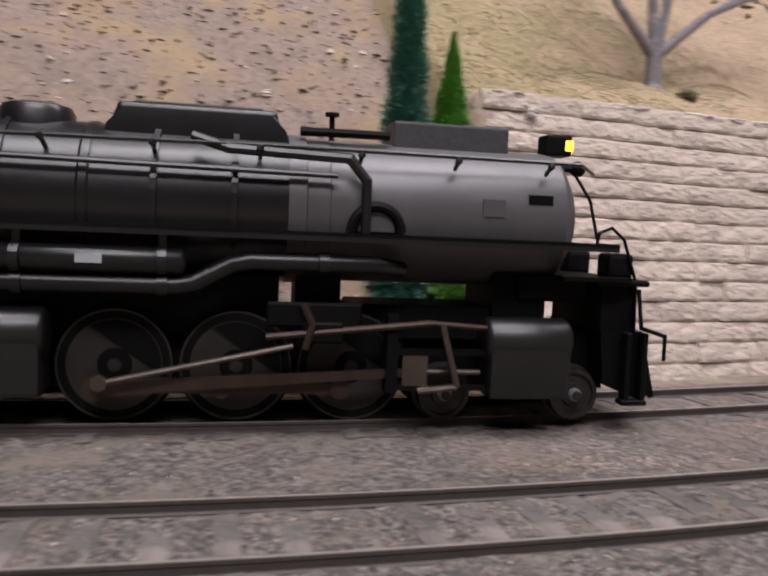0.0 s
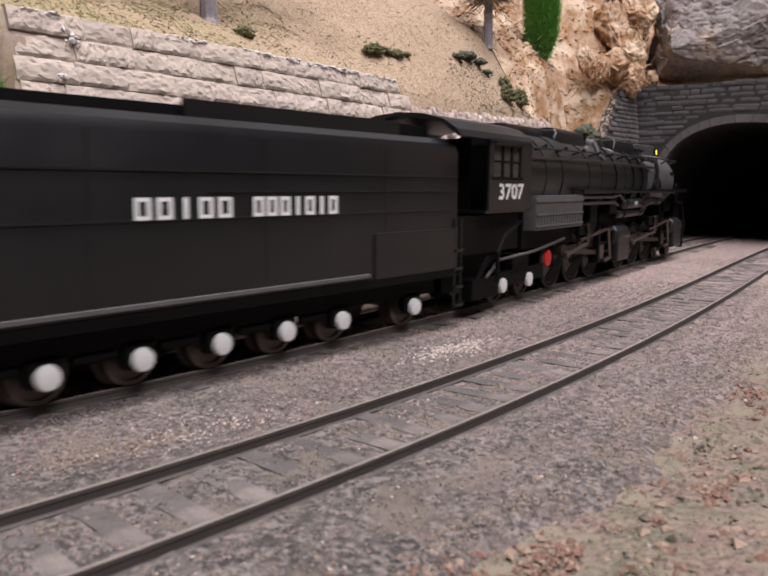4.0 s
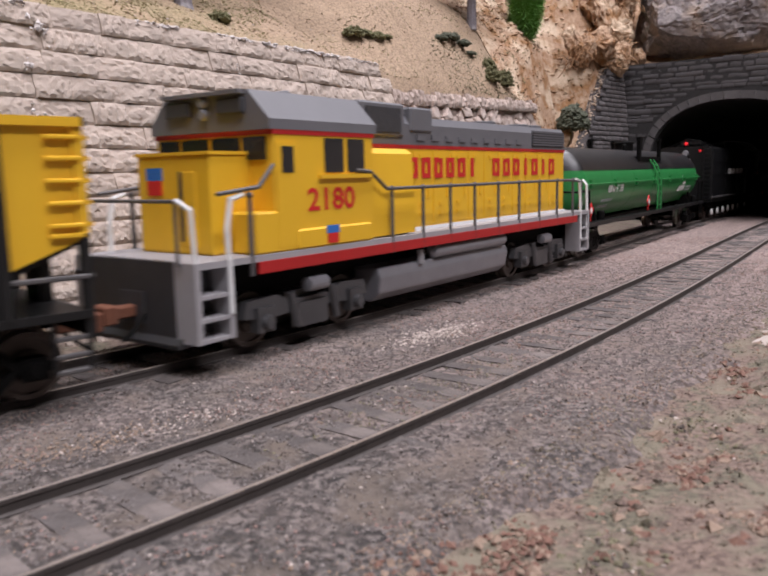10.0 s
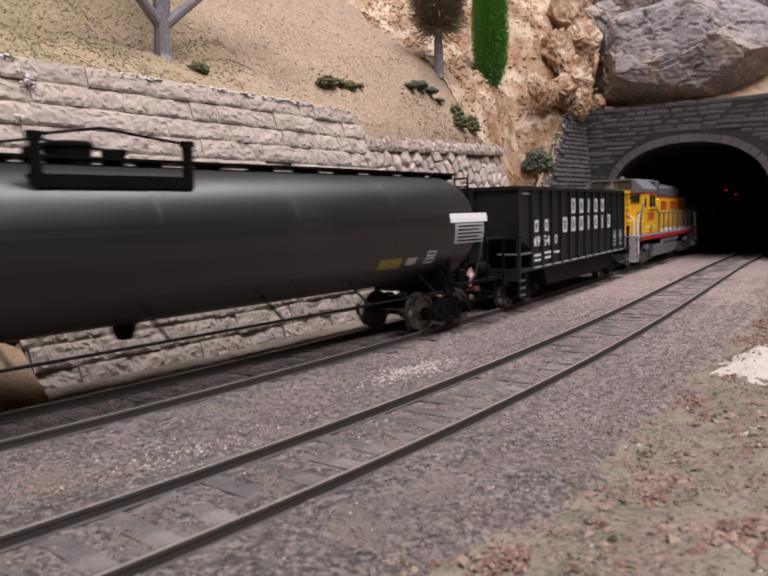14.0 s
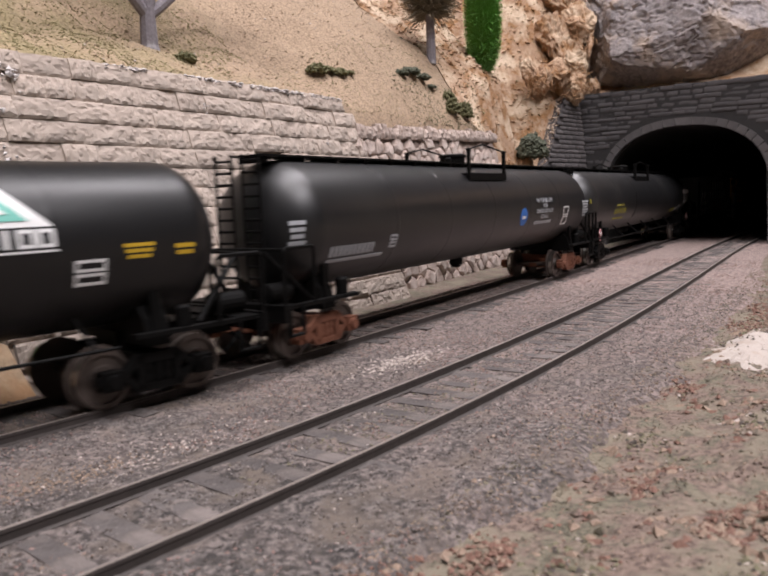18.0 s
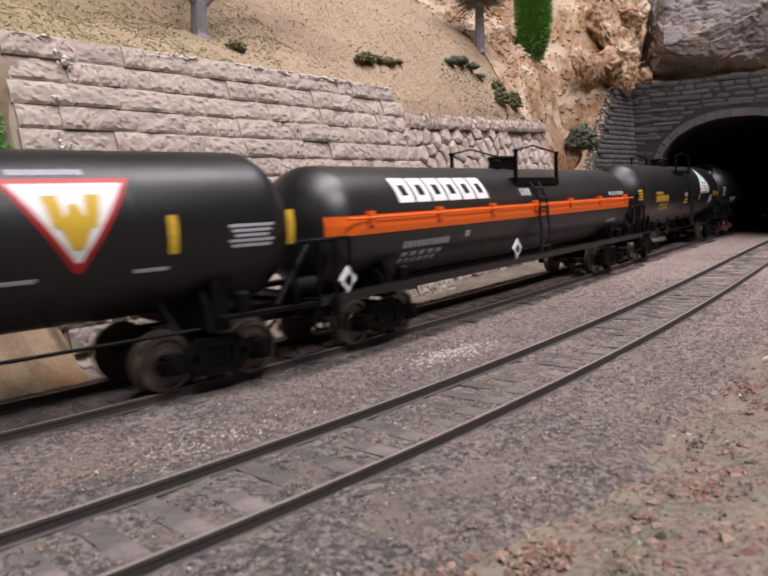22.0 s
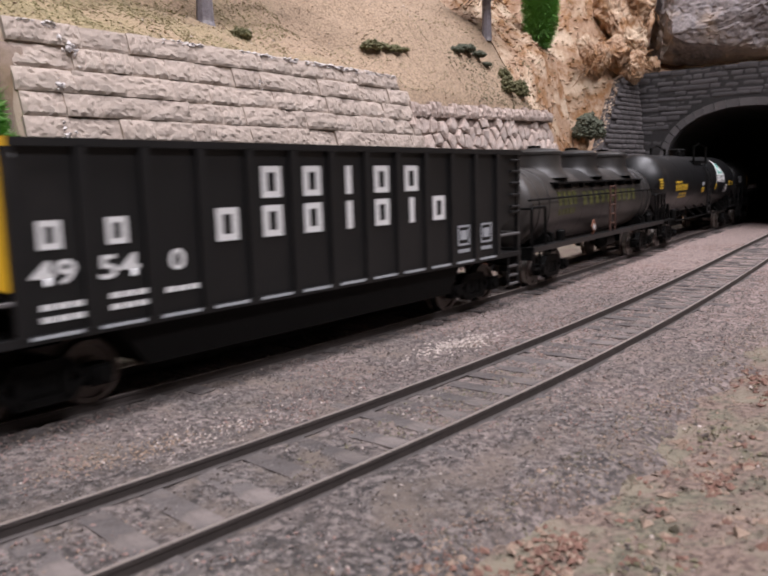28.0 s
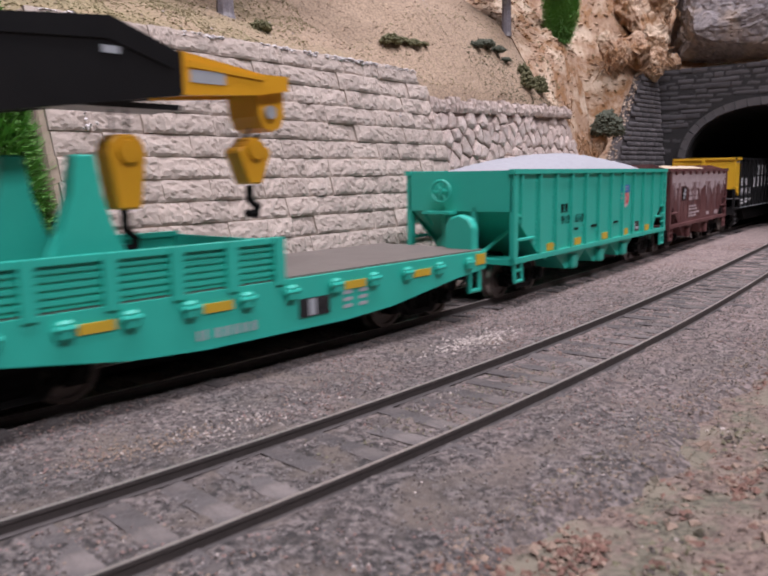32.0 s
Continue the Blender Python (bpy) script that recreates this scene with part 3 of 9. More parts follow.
# ---- retaining wall of split-face blocks ----
def split_block(seed, material, lz=1.0, depth=1.15, nx=15, nzr=9):
    """A block of unit length and height with a rough split face towards -y, in millimetres before scaling."""
    r = random.Random(seed)
    v, f = [], []
    planes = [(r.uniform(-2.0, 2.0), r.uniform(-1.3, 0.9), r.uniform(0.7, 1.25)) for _ in range(8)]
    lip = r.uniform(0.62, 1.0)
    for j in range(nzr):
        for i in range(nx):
            u, w = i / (nx - 1), j / (nzr - 1)
            edge = min(u, 1 - u, w, 1 - w)
            chip = min(c + a * (u - 0.5) * 0.9 + b * (w - 0.5) * 0.8 for a, b, c in planes)
            rock = max(0.25, chip) * 0.75 + 0.34 * noise.fractal(Vector((u * 7, w * 3.6, seed * 3.1)), 0.7, 2.1, 5)
            hem = lip * (0.7 + 0.6 * noise.noise(Vector((u * 5, 1.3, seed * 1.7)))) if w < 0.01 else 0.6 if w > 0.99 else 0.7 if edge < 0.01 else 1.0
            y = -depth * max(0.1, rock) * hem - (0.15 * (1 - w) if edge > 0.01 else 0)
            jit = 0.014 if edge > 0.01 else 0
            v.append(((u - 0.5) * 0.985 * MM + r.uniform(-jit, jit) * MM, y * MM, (w * 0.97 + 0.015 + r.uniform(-jit, jit) * 2) * MM))
    for j in range(nzr - 1):
        for i in range(nx - 1):
            a = j * nx + i
            f.append((a, a + 1, a + nx + 1, a + nx))
    ring = [i for i in range(nx)] + [j * nx + nx - 1 for j in range(1, nzr)] + [(nzr - 1) * nx + i for i in range(nx - 2, -1, -1)] + [j * nx for j in range(nzr - 2, 0, -1)]
    back = []
    for i in ring:
        back.append(len(v))
        v.append((v[i][0], 1.2 * MM, v[i][2]))
    for k in range(len(ring)):
        f.append((ring[k], back[k], back[(k + 1) % len(ring)], ring[(k + 1) % len(ring)]))
    return mesh_of("block", v, f, material)


BATTER = 22.0 / 74


def stone_wall():
    root = tagged(new("retaining_wall"), "tall battered retaining wall of pale split-face stone blocks", "retaining wall", "", "structure")
    # core slab behind the blocks, its end plastered and rounded
    v, f = [], []
    ss = [11.2, 11.7, 12.6, 14.0] + list(np.arange(18, 169, 4))
    for s in ss:
        top = 72 if s < 158 else 72 - (s - 158) * 0.9
        shy = {11.2: 4.0, 11.7: 2.2, 12.6: 0.8}.get(s, 0.0)
        top -= shy * 0.8
        for o, z in ((27.2 + shy, -4), (27.2 + shy + (top + 4) * BATTER, top), (35.6 + (top + 4) * BATTER, top), (40, -4)):
            v.append(spot(s, o, z))
    for i in range(len(ss) - 1):
        for k in range(4):
            f.append((i * 4 + k, i * 4 + (k + 1) % 4, i * 4 + 4 + (k + 1) % 4, i * 4 + 4 + k))
    f += [(0, 1, 2, 3), tuple(len(v) - 4 + k for k in (3, 2, 1, 0))]
    core = new("wall_core", mesh_of("wall_core", v, f, "plaster_edge"))
    core.parent = root
    kinds = [split_block(i, "wall_stone") for i in range(24)]
    r = random.Random(3)
    height = 5.42
    for row in range(14):
        z = -3.5 + row * height
        end = 170 if z < 50 else 170 - (z - 50) * 0.18 if z < 64 else 165 - (z - 64) * 1.0
        s = 13.9 + r.uniform(-0.5, 0.7)
        while s < end - 2:
            length = min(r.uniform(7.5, 15.0), end - s)
            if end - s - length < 4:
                length = end - s
            mid = s + length / 2
            x, y, zz = spot(mid, 26.8 + (z + 4) * BATTER, z)
            tall = height * (1.02 + 0.022 * (mid - 12) / 150)
            m = pose(x, y, zz, 0, 0, heading(mid)) @ pose(0, 0, 0, -math.degrees(math.atan(BATTER))) @ Matrix.Diagonal((length, 1.0, tall, 1))
            share("block", kinds[r.randrange(24)], root, m @ Matrix.Translation((0, r.uniform(-0.35, 0.45) * MM, 0)) @ pose(0, 0, 0, 0, r.uniform(-1.2, 1.2) * 0.3, r.uniform(-2, 2) / length))
            s += length
    # rough capping of pale mortar
    n = 5200
    s = rng.uniform(11, 162, n)
    o = 49.6 + rng.uniform(-0.7, 3.6, n)
    k = np.array([fbm(a, 5.0, 14, 3) for a in s]) + (s - 70) / 220 > -0.1
    s, o = s[k], o[k]
    cap = clumps("capping", spots(s, o, 72.0 + rng.uniform(-0.9, 0.25, len(s))), rng.uniform(0.4, 1.05, len(s)), "mortar_white", 8, 0.45)
    cap.parent = root
    cap["label"] = "rough white mortar along the wall top"
    for s, z, size in ((29, 66, 1.5), (24, 58, 0.9), (23, 47, 1.1), (31, 36, 0.8), (17, 27, 1.3), (144, 55, 0.7), (88, 63, 0.7)):
        p = np.array([(rng.normal(0, size * 0.8), -0.9, rng.normal(0, size)) for _ in range(9)])
        x, y, zz = spot(s, 26.6 + (z + 4) * BATTER, z)
        drip = clumps("mortar_splash", p * MM, rng.uniform(0.25, 0.7, 9) * size, "mortar_white", int(s), 1.0)
        drip.matrix_world = pose(x, y, zz, -math.degrees(math.atan(BATTER)), 0, heading(s))
        drip.parent = root
        drip["label"] = "splash of white mortar"


stone_wall()


def clip_cell(poly, nx, ny, far):
    """The part of a polygon on the near side of a line."""
    out = []
    for (ax, ay), (bx, by) in zip(poly, poly[1:] + poly[:1]):
        da, db = ax * nx + ay * ny - far, bx * nx + by * ny - far
        if da <= 0:
            out.append((ax, ay))
        if da * db < 0:
            k = da / (da - db)
            out.append((ax + (bx - ax) * k, ay + (by - ay) * k))
    return out


def fitted_stone(poly, material, seed, bulge=1.5):
    """An irregular flat-faced stone, its outline in millimetres along the wall and up it, proud towards -y."""
    r = random.Random(seed)
    n = len(poly)
    cx, cz = sum(p[0] for p in poly) / n, sum(p[1] for p in poly) / n
    rings = []
    for shrink, y in ((0.93, 2.0), (0.92, -0.2), (0.84, -bulge * 0.75), (0.52, -bulge)):
        rings.append([((cx + (a - cx) * shrink) * MM, (y + r.uniform(-0.25, 0.25) * (y < 0)) * MM, (cz + (b - cz) * shrink) * MM) for a, b in poly])
    v = [p for ring in rings for p in ring]
    f = [(k * n + i, k * n + (i + 1) % n, k * n + n + (i + 1) % n, k * n + n + i) for k in range(3) for i in range(n)]
    f.append(tuple(3 * n + i for i in range(n)))
    return mesh_of("stone", v, f, material)


def rubble_wall():
    root = tagged(new("rubble_wall"), "low retaining wall of rounded pale rubble stones with upright coping", "retaining wall", "", "structure")
    v, f = [], []
    ss = list(np.arange(164, 328, 4))

    def face(s, z):
        return 34.5 + max(0, (s - 240)) * 0.03 + (z + 4) * 0.17

    def crown(s):
        return 58.5 + (s - 172) * 0.035

    def end(z):
        return 307 + (62 - z) * 0.28
    for s in ss:
        top = crown(s) + 1 if s < 305 else max(-3.8, crown(305) - (s - 305) * 3.2)
        for o, z in ((face(s, -4) + 1, -4), (face(s, top) + 1, top), (face(s, top) + 7, top), (face(s, -4) + 8, -4)):
            v.append(spot(s, o, z))
    for i in range(len(ss) - 1):
        for k in range(4):
            f.append((i * 4 + k, i * 4 + (k + 1) % 4, i * 4 + 4 + (k + 1) % 4, i * 4 + 4 + k))
    f += [(0, 1, 2, 3), tuple(len(v) - 4 + k for k in (3, 2, 1, 0))]
    core = new("wall_core", mesh_of("wall_core", v, f, "wall_core"))
    core.parent = root
    r = random.Random(9)
    seeds = []
    row, z = 0, -5.0
    while z < 66:
        for k in range(22):
            seeds.append((162 + k * 7.6 + (row % 2) * 3.8 + r.uniform(-2.4, 2.4), z + r.uniform(-1.9, 1.9)))
        z += 5.4
        row += 1
    for k, (px, pz) in enumerate(seeds):
        if px < 166 or px > end(pz) - 2 or pz < -4 or pz > crown(px) - 1.5:
            continue
        cell = [(-9, -9), (9, -9), (9, 9), (-9, 9)]
        for qx, qz in seeds:
            dx, dz = qx - px, qz - pz
            if 0 < dx * dx + dz * dz < 400:
                cell = clip_cell(cell, dx, dz, (dx * dx + dz * dz) / 2)
        cell = clip_cell(cell, 0, 1, crown(px) - pz)
        cell = clip_cell(cell, 1, 0, end(pz) - px)
        if len(cell) < 3:
            continue
        x, y, zz = spot(px, face(px, pz) + 0.9, pz)
        share("stone", fitted_stone(cell, "rubble_stone", k, r.uniform(1.0, 2.0)), root, pose(x, y, zz, 0, 0, heading(px)) @ pose(0, 0, 0, -9.6))
    s = 166.0
    caps = [split_block(400 + k, "rubble_stone", depth=1.6, nx=8, nzr=6) for k in range(8)]
    while s < 306:
        w = r.uniform(3.4, 6.4)
        x, y, q = spot(s + w / 2, face(s, 60) - 0.2, crown(s) - 0.6)
        share("coping_stone", caps[r.randrange(8)], root, pose(x, y, q, -6, r.uniform(-4, 4), heading(s) + r.uniform(-5, 5)) @ Matrix.Diagonal((w * 0.97, 1.3, r.uniform(4.6, 6.4), 1)))
        s += w


rubble_wall()


# ---- tunnel portal ----
ARCH_MID, ARCH_HALF, SPRING, CROWN = -22.8, 49.0, 36.0, 74.2


def arch_z(o, grow=0.0):
    u = (o - ARCH_MID) / (ARCH_HALF + grow)
    return -99 if abs(u) >= 1 else SPRING + (CROWN + grow - SPRING) * math.sqrt(max(0, 1 - abs(u) ** 2.3))


def brick_piece(seed, material, depth=0.55):
    """A low pillow-faced stone of unit length and height, its face towards -y."""
    v, f = [], []
    nx, nk = 8, 5
    for j in range(nk):
        for i in range(nx):
            u, w = i / (nx - 1), j / (nk - 1)
            wave = 0.07 * noise.noise(Vector((u * 2.4, 0.3, seed * 2.3)))
            face = (1 - abs(2 * u - 1) ** 7) * (1 - abs(2 * w - 1) ** 3.5)
            y = -depth * (0.25 + 0.75 * face * (0.8 + 0.5 * noise.fractal(Vector((u * 4, w * 2, seed * 1.9)), 0.7, 2.1, 3)))
            v.append(((u - 0.5) * 0.99 * MM, y * MM, (w * 0.95 + 0.02 + wave) * MM))
    for j in range(nk - 1):
        for i in range(nx - 1):
            q = j * nx + i
            f.append((q, q + 1, q + nx + 1, q + nx))
    low, high = len(v), len(v) + nx
    v += [(v[i][0], 1.2 * MM, v[i][2]) for i in range(nx)] + [(v[(nk - 1) * nx + i][0], 1.2 * MM, v[(nk - 1) * nx + i][2]) for i in range(nx)]
    for i in range(nx - 1):
        f.append((i, low + i, low + i + 1, i + 1))
        f.append(((nk - 1) * nx + i, (nk - 1) * nx + i + 1, high + i + 1, high + i))
    return mesh_of("stone", v, f, material, True)


def portal():
    root = tagged(new("tunnel_portal"), "dark grey stone tunnel portal with a wide arch over two tracks", "tunnel portal", "", "structure")
    x0, y0, z0 = spot(PS, 0, 0)
    frame_m = pose(x0, y0, 0, 0, 0, heading(PS) - 90)       # local x runs to the right of the track, y into the tunnel

    def lay(verts, faces, name, material):
        vv = [(frame_m @ Vector((-a * MM, b * MM, c * MM)))[:] for a, b, c in verts]
        ob = new(name, mesh_of(name, vv, faces, material))
        ob.parent = root
        return ob
    # core slab with the opening
    oo = list(np.linspace(50, -150, 101))
    v, f = [], []
    for o in oo:
        bottom = max(-4, arch_z(o))
        if abs(o - ARCH_MID) < ARCH_HALF and bottom < 0:
            bottom = SPRING
        for b, c in ((0, bottom), (0, 100), (12, 100), (12, bottom)):
            v.append((o, b, c))
    for i in range(len(oo) - 1):
        for k in range(4):
            f.append((i * 4 + k, i * 4 + (k + 1) % 4, i * 4 + 4 + (k + 1) % 4, i * 4 + 4 + k))
    f += [(0, 1, 2, 3), tuple(len(v) - 4 + k for k in (3, 2, 1, 0))]
    lay(v, f, "portal_core", "portal_core")
    # ring of arch stones
    r = random.Random(4)
    path = [(ARCH_MID + ARCH_HALF, z) for z in np.arange(-3, SPRING, 6.5)]
    angs = np.linspace(0, math.pi, 24)
    path += [(ARCH_MID + ARCH_HALF * math.copysign(abs(math.cos(a)) ** (2 / 2.3), math.cos(a)), SPRING + (CROWN - SPRING) * math.sin(a) ** (2 / 2.3)) for a in angs]
    path += [(ARCH_MID - ARCH_HALF, z) for z in np.arange(SPRING - 6.5, -4, -6.5)]
    vk = [block_mesh("voussoir", 1, 1, 1, "voussoir_stone", 0.03, 60 + i) for i in range(5)]
    for (a, c), (a2, c2) in zip(path, path[1:]):
        d = math.hypot(a2 - a, c2 - c)
        if d < 0.5:
            continue
        ang = math.degrees(math.atan2(c2 - c, -(a2 - a)))
        mid = frame_m @ Vector((-(a + a2) / 2 * MM, -1.0 * MM, (c + c2) / 2 * MM))
        m = Matrix.Translation(mid) @ frame_m.to_3x3().to_4x4() @ pose(0, 0, 0, 0, -ang, 0) @ Matrix.Translation((0, 0, 4.7 * MM)) @ Matrix.Diagonal((d * 1.0, 4.4, 4.8, 1))
        share("voussoir", vk[r.randrange(5)], root, m, "")
    # courses of flat stones
    kinds = [brick_piece(80 + i, "portal_stone") for i in range(10)]
    z = -3.5
    while z < 99:
        hgt = r.uniform(2.3, 3.9)
        o = 36.0 + (z + 4) * 0.12 - r.uniform(0, 1.5)
        while o > -122:
            w = r.uniform(5, 17)
            mid = o - w / 2
            if z > max(arch_z(mid, 5.5), arch_z(o, 5.5), arch_z(o - w, 5.5)) and (z >= SPRING - 6 or abs(mid - ARCH_MID) > ARCH_HALF + 5 + w / 2):
                p = frame_m @ Vector((-mid * MM, 0.2 * MM, z * MM))
                share("stone", kinds[r.randrange(10)], root, Matrix.Translation(p) @ frame_m.to_3x3().to_4x4() @ pose(0, r.uniform(-0.3, 0.3) * MM, r.uniform(-0.35, 0.35) * MM, 0, r.uniform(-2.4, 2.4), 0) @ Matrix.Diagonal((w, 1.0, hgt * r.uniform(0.8, 1.1), 1)))
            o -= w
        z += hgt
    # wing wall flaring towards the viewer
    wing = tagged(new("portal_wing_wall"), "battered wing wall of narrow grey stones beside the portal", "retaining wall", "", "structure")
    a = Vector(spot(PS, 33, 0))
    b = Vector(spot(352, 50, 0))
    along = (b - a).normalized()
    length = (b - a).length / MM
    yaw = math.degrees(math.atan2(-along.y, -along.x))
    kinds2 = [brick_piece(100 + i, "wing_stone", 1.0) for i in range(10)]

    def wing_top(u):
        return 97 if u < 21 else max(-4, 97 - (u - 21) * (101 / (length - 21)))
    v, f = [], []
    back = Vector((-along.y, along.x, 0)) * (-1 if Vector((-along.y, along.x, 0)).dot(Vector(spot(400, 80, 0)) - a) < 0 else 1)
    us = list(np.linspace(0, length, 40))
    for u in us:
        for dpt, c in ((1.0, -4), (1.0 + (wing_top(u) + 4) * 0.12, wing_top(u)), (9 + (wing_top(u) + 4) * 0.12, wing_top(u)), (14, -4)):
            p = a + along * u * MM + back * dpt * MM
            v.append((p.x, p.y, c * MM))
    for i in range(len(us) - 1):
        for k in range(4):
            f.append((i * 4 + k, i * 4 + (k + 1) % 4, i * 4 + 4 + (k + 1) % 4, i * 4 + 4 + k))
    f += [(0, 1, 2, 3), tuple(len(v) - 4 + k for k in (3, 2, 1, 0))]
    core = new("wing_core", mesh_of("wing_core", v, f, "wing_stone"))
    core.parent = wing
    z = -3.5
    while z < 96:
        hgt = r.uniform(2.6, 3.4)
        u = r.uniform(0, 3)
        while True:
            w = r.uniform(5, 11)
            if wing_top(u + w * 0.6) < z + hgt or u + w > length + 2:
                break
            p = a + along * (u + w / 2) * MM + back * ((z + 4) * 0.12 + 0.6) * MM
            share("stone", kinds2[r.randrange(10)], wing, Matrix.Translation((p.x, p.y, z * MM)) @ pose(0, 0, 0, 0, 0, yaw) @ pose(0, 0, 0, -7, r.uniform(-1.5, 1.5), 0) @ Matrix.Diagonal((w, 1.2, hgt, 1)))
            u += w
        z += hgt
    g = np.random.default_rng(77)
    n = 520
    uu = g.uniform(0, length, n)
    pts = np.array([tuple(a + along * u * MM + back * (1.5 + g.uniform(0, 9) + (wing_top(u) + 4) * 0.12) * MM + Vector((0, 0, (wing_top(u) + g.uniform(-0.8, 0.6)) * MM))) for u in uu])
    crest = clumps("wing_crest", pts, g.uniform(0.6, 1.8, n), "plaster_edge", 78, 0.6)
    crest.parent = wing
    crest["label"] = "pale plaster along the sloping wall top"
    # tunnel lining, near black: the darkness inside is put into its colour
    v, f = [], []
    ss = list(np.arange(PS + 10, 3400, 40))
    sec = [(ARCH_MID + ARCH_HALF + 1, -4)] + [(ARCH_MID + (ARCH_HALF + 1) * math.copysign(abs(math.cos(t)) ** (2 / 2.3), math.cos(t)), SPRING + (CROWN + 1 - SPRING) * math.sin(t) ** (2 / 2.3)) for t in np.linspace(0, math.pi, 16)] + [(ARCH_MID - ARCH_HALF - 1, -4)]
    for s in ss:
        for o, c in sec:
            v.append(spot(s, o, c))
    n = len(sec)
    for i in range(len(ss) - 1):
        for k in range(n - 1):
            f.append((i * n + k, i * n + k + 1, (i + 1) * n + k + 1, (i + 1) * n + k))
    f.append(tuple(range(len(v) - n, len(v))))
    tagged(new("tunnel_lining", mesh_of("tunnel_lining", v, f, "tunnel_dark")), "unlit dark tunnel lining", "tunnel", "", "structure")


portal()


# ---- boulders over the portal ----
def boulder(name, s, o, z, rx, ry, rz, seed, label, planes=()):
    """A broken rock: flat fracture faces, stepped shards, cracks and fine grain. Its x runs into the mountain, y to the wall side."""
    r = random.Random(int(seed * 10))
    bm = bmesh.new()
    bmesh.ops.create_icosphere(bm, subdivisions=6, radius=1.0)
    a = radians(heading(s))
    cuts = [(Vector(n).normalized(), far) for n, far in planes]
    for _ in range(20):
        cuts.append((Vector((r.gauss(0, 1), r.gauss(0, 1), r.gauss(0, 0.9))).normalized(), r.uniform(0.72, 0.94)))
    for vert in bm.verts:
        d = vert.co.copy()
        p = d.copy()
        for n, far in cuts:
            over = p.dot(n) - far
            if over > 0:
                p -= n * over
        q = Vector((p.x * rx, p.y * ry, p.z * rz))
        out = Vector((p.x / rx, p.y / ry, p.z / rz)).normalized()
        warp = q + 4 * noise.noise_vector(q / 14 + Vector((seed, 0, 0)))
        gap, seat = noise.voronoi(warp / 15 + Vector((seed, 3, 0)))
        shard = noise.noise(Vector(seat[0]) * 7.3)
        tilt = (warp / 15 + Vector((seed, 3, 0)) - Vector(seat[0])).dot(Vector((noise.noise(Vector(seat[0]) * 3.1), noise.noise(Vector(seat[0]) * 5.7), noise.noise(Vector(seat[0]) * 9.2))))
        lift = 1.6 * shard + 3.0 * tilt - 1.3 * max(0, 1 - (gap[1] - gap[0]) / 0.09) * (0.4 + 0.6 * (shard > 0))
        gap, seat = noise.voronoi(warp / 5.5 + Vector((9, seed, 0)))
        lift += 0.9 * noise.noise(Vector(seat[0]) * 7.3) - 0.35 * max(0, 1 - (gap[1] - gap[0]) / 0.12)
        lift += 0.9 * noise.fractal(q / 7 + Vector((seed, 5, 0)), 0.7, 2.1, 5)
        q += out * lift
        vert.co = Vector((q.x * math.cos(a) - q.y * math.sin(a), q.x * math.sin(a) + q.y * math.cos(a), q.z)) + Vector(spot(s, o, z)) / MM
    tagged(part(name, bm, "boulder", None), label, "boulder")


boulder("boulder", 476, -8, 134, 39, 66, 44, 2.0, "huge grey craggy boulder lying over the tunnel portal",
        (((-1, 0.1, 0.35), 0.74), ((-1, -0.25, -0.35), 0.78), ((-0.5, 0.1, -1), 0.74), ((-0.6, 0.8, 0.2), 0.82), ((-0.4, -0.7, -0.7), 0.80), ((-0.5, 0.5, -0.8), 0.84), ((-0.6, -0.7, 0.4), 0.84), ((-0.5, 0.2, 1), 0.84)))
boulder("boulder", 512, 22, 192, 36, 56, 34, 7.3, "grey craggy boulder above the largest one", (((-1, 0, -0.2), 0.75),))
boulder("boulder", 500, -90, 166, 40, 42, 44, 12.1, "pale grey boulder leaning beside the largest one", (((-1, 0.2, 0.1), 0.75),))
boulder("boulder", 482, 46, 166, 20, 18, 16, 15.5, "small dark grey boulder wedged between the cliff and the largest one")


def crag(s, o, z, size, seed, label):
    r = random.Random(seed)
    bm = bmesh.new()
    bmesh.ops.create_icosphere(bm, subdivisions=5, radius=1.0)
    cuts = [(Vector((r.gauss(0, 1), r.gauss(0, 1), r.gauss(0, 1))).normalized(), r.uniform(0.55, 0.9)) for _ in range(14)]
    for vert in bm.verts:
        p = vert.co.copy()
        for n, far in cuts:
            over = p.dot(n) - far
            if over > 0:
                p -= n * over * 0.9
        p *= 1 + 0.16 * noise.fractal(vert.co * 2.4 + Vector((seed, 0, 0)), 0.7, 2.1, 5) - 0.22 * abs(noise.noise(vert.co * 3.1 + Vector((seed, 7, 0))))
        vert.co = Vector((p.x * size * 0.9, p.y * size * 0.9, p.z * size * 1.2)) + Vector(spot(s, o, z)) / MM
    tagged(part("crag", bm, "cliff", None), label, "rock")


for _k, (_s, _o, _z, _r) in enumerate(((446, 50, 122, 14), (436, 46, 104, 10), (462, 52, 150, 18), (424, 54, 112, 12), (440, 62, 138, 16), (410, 58, 106, 9), (470, 66, 176, 20), (452, 38, 104, 6), (398, 62, 112, 8))):
    crag(_s, _o, _z, _r, 300 + _k, "ochre crumbling rock beside the boulders")


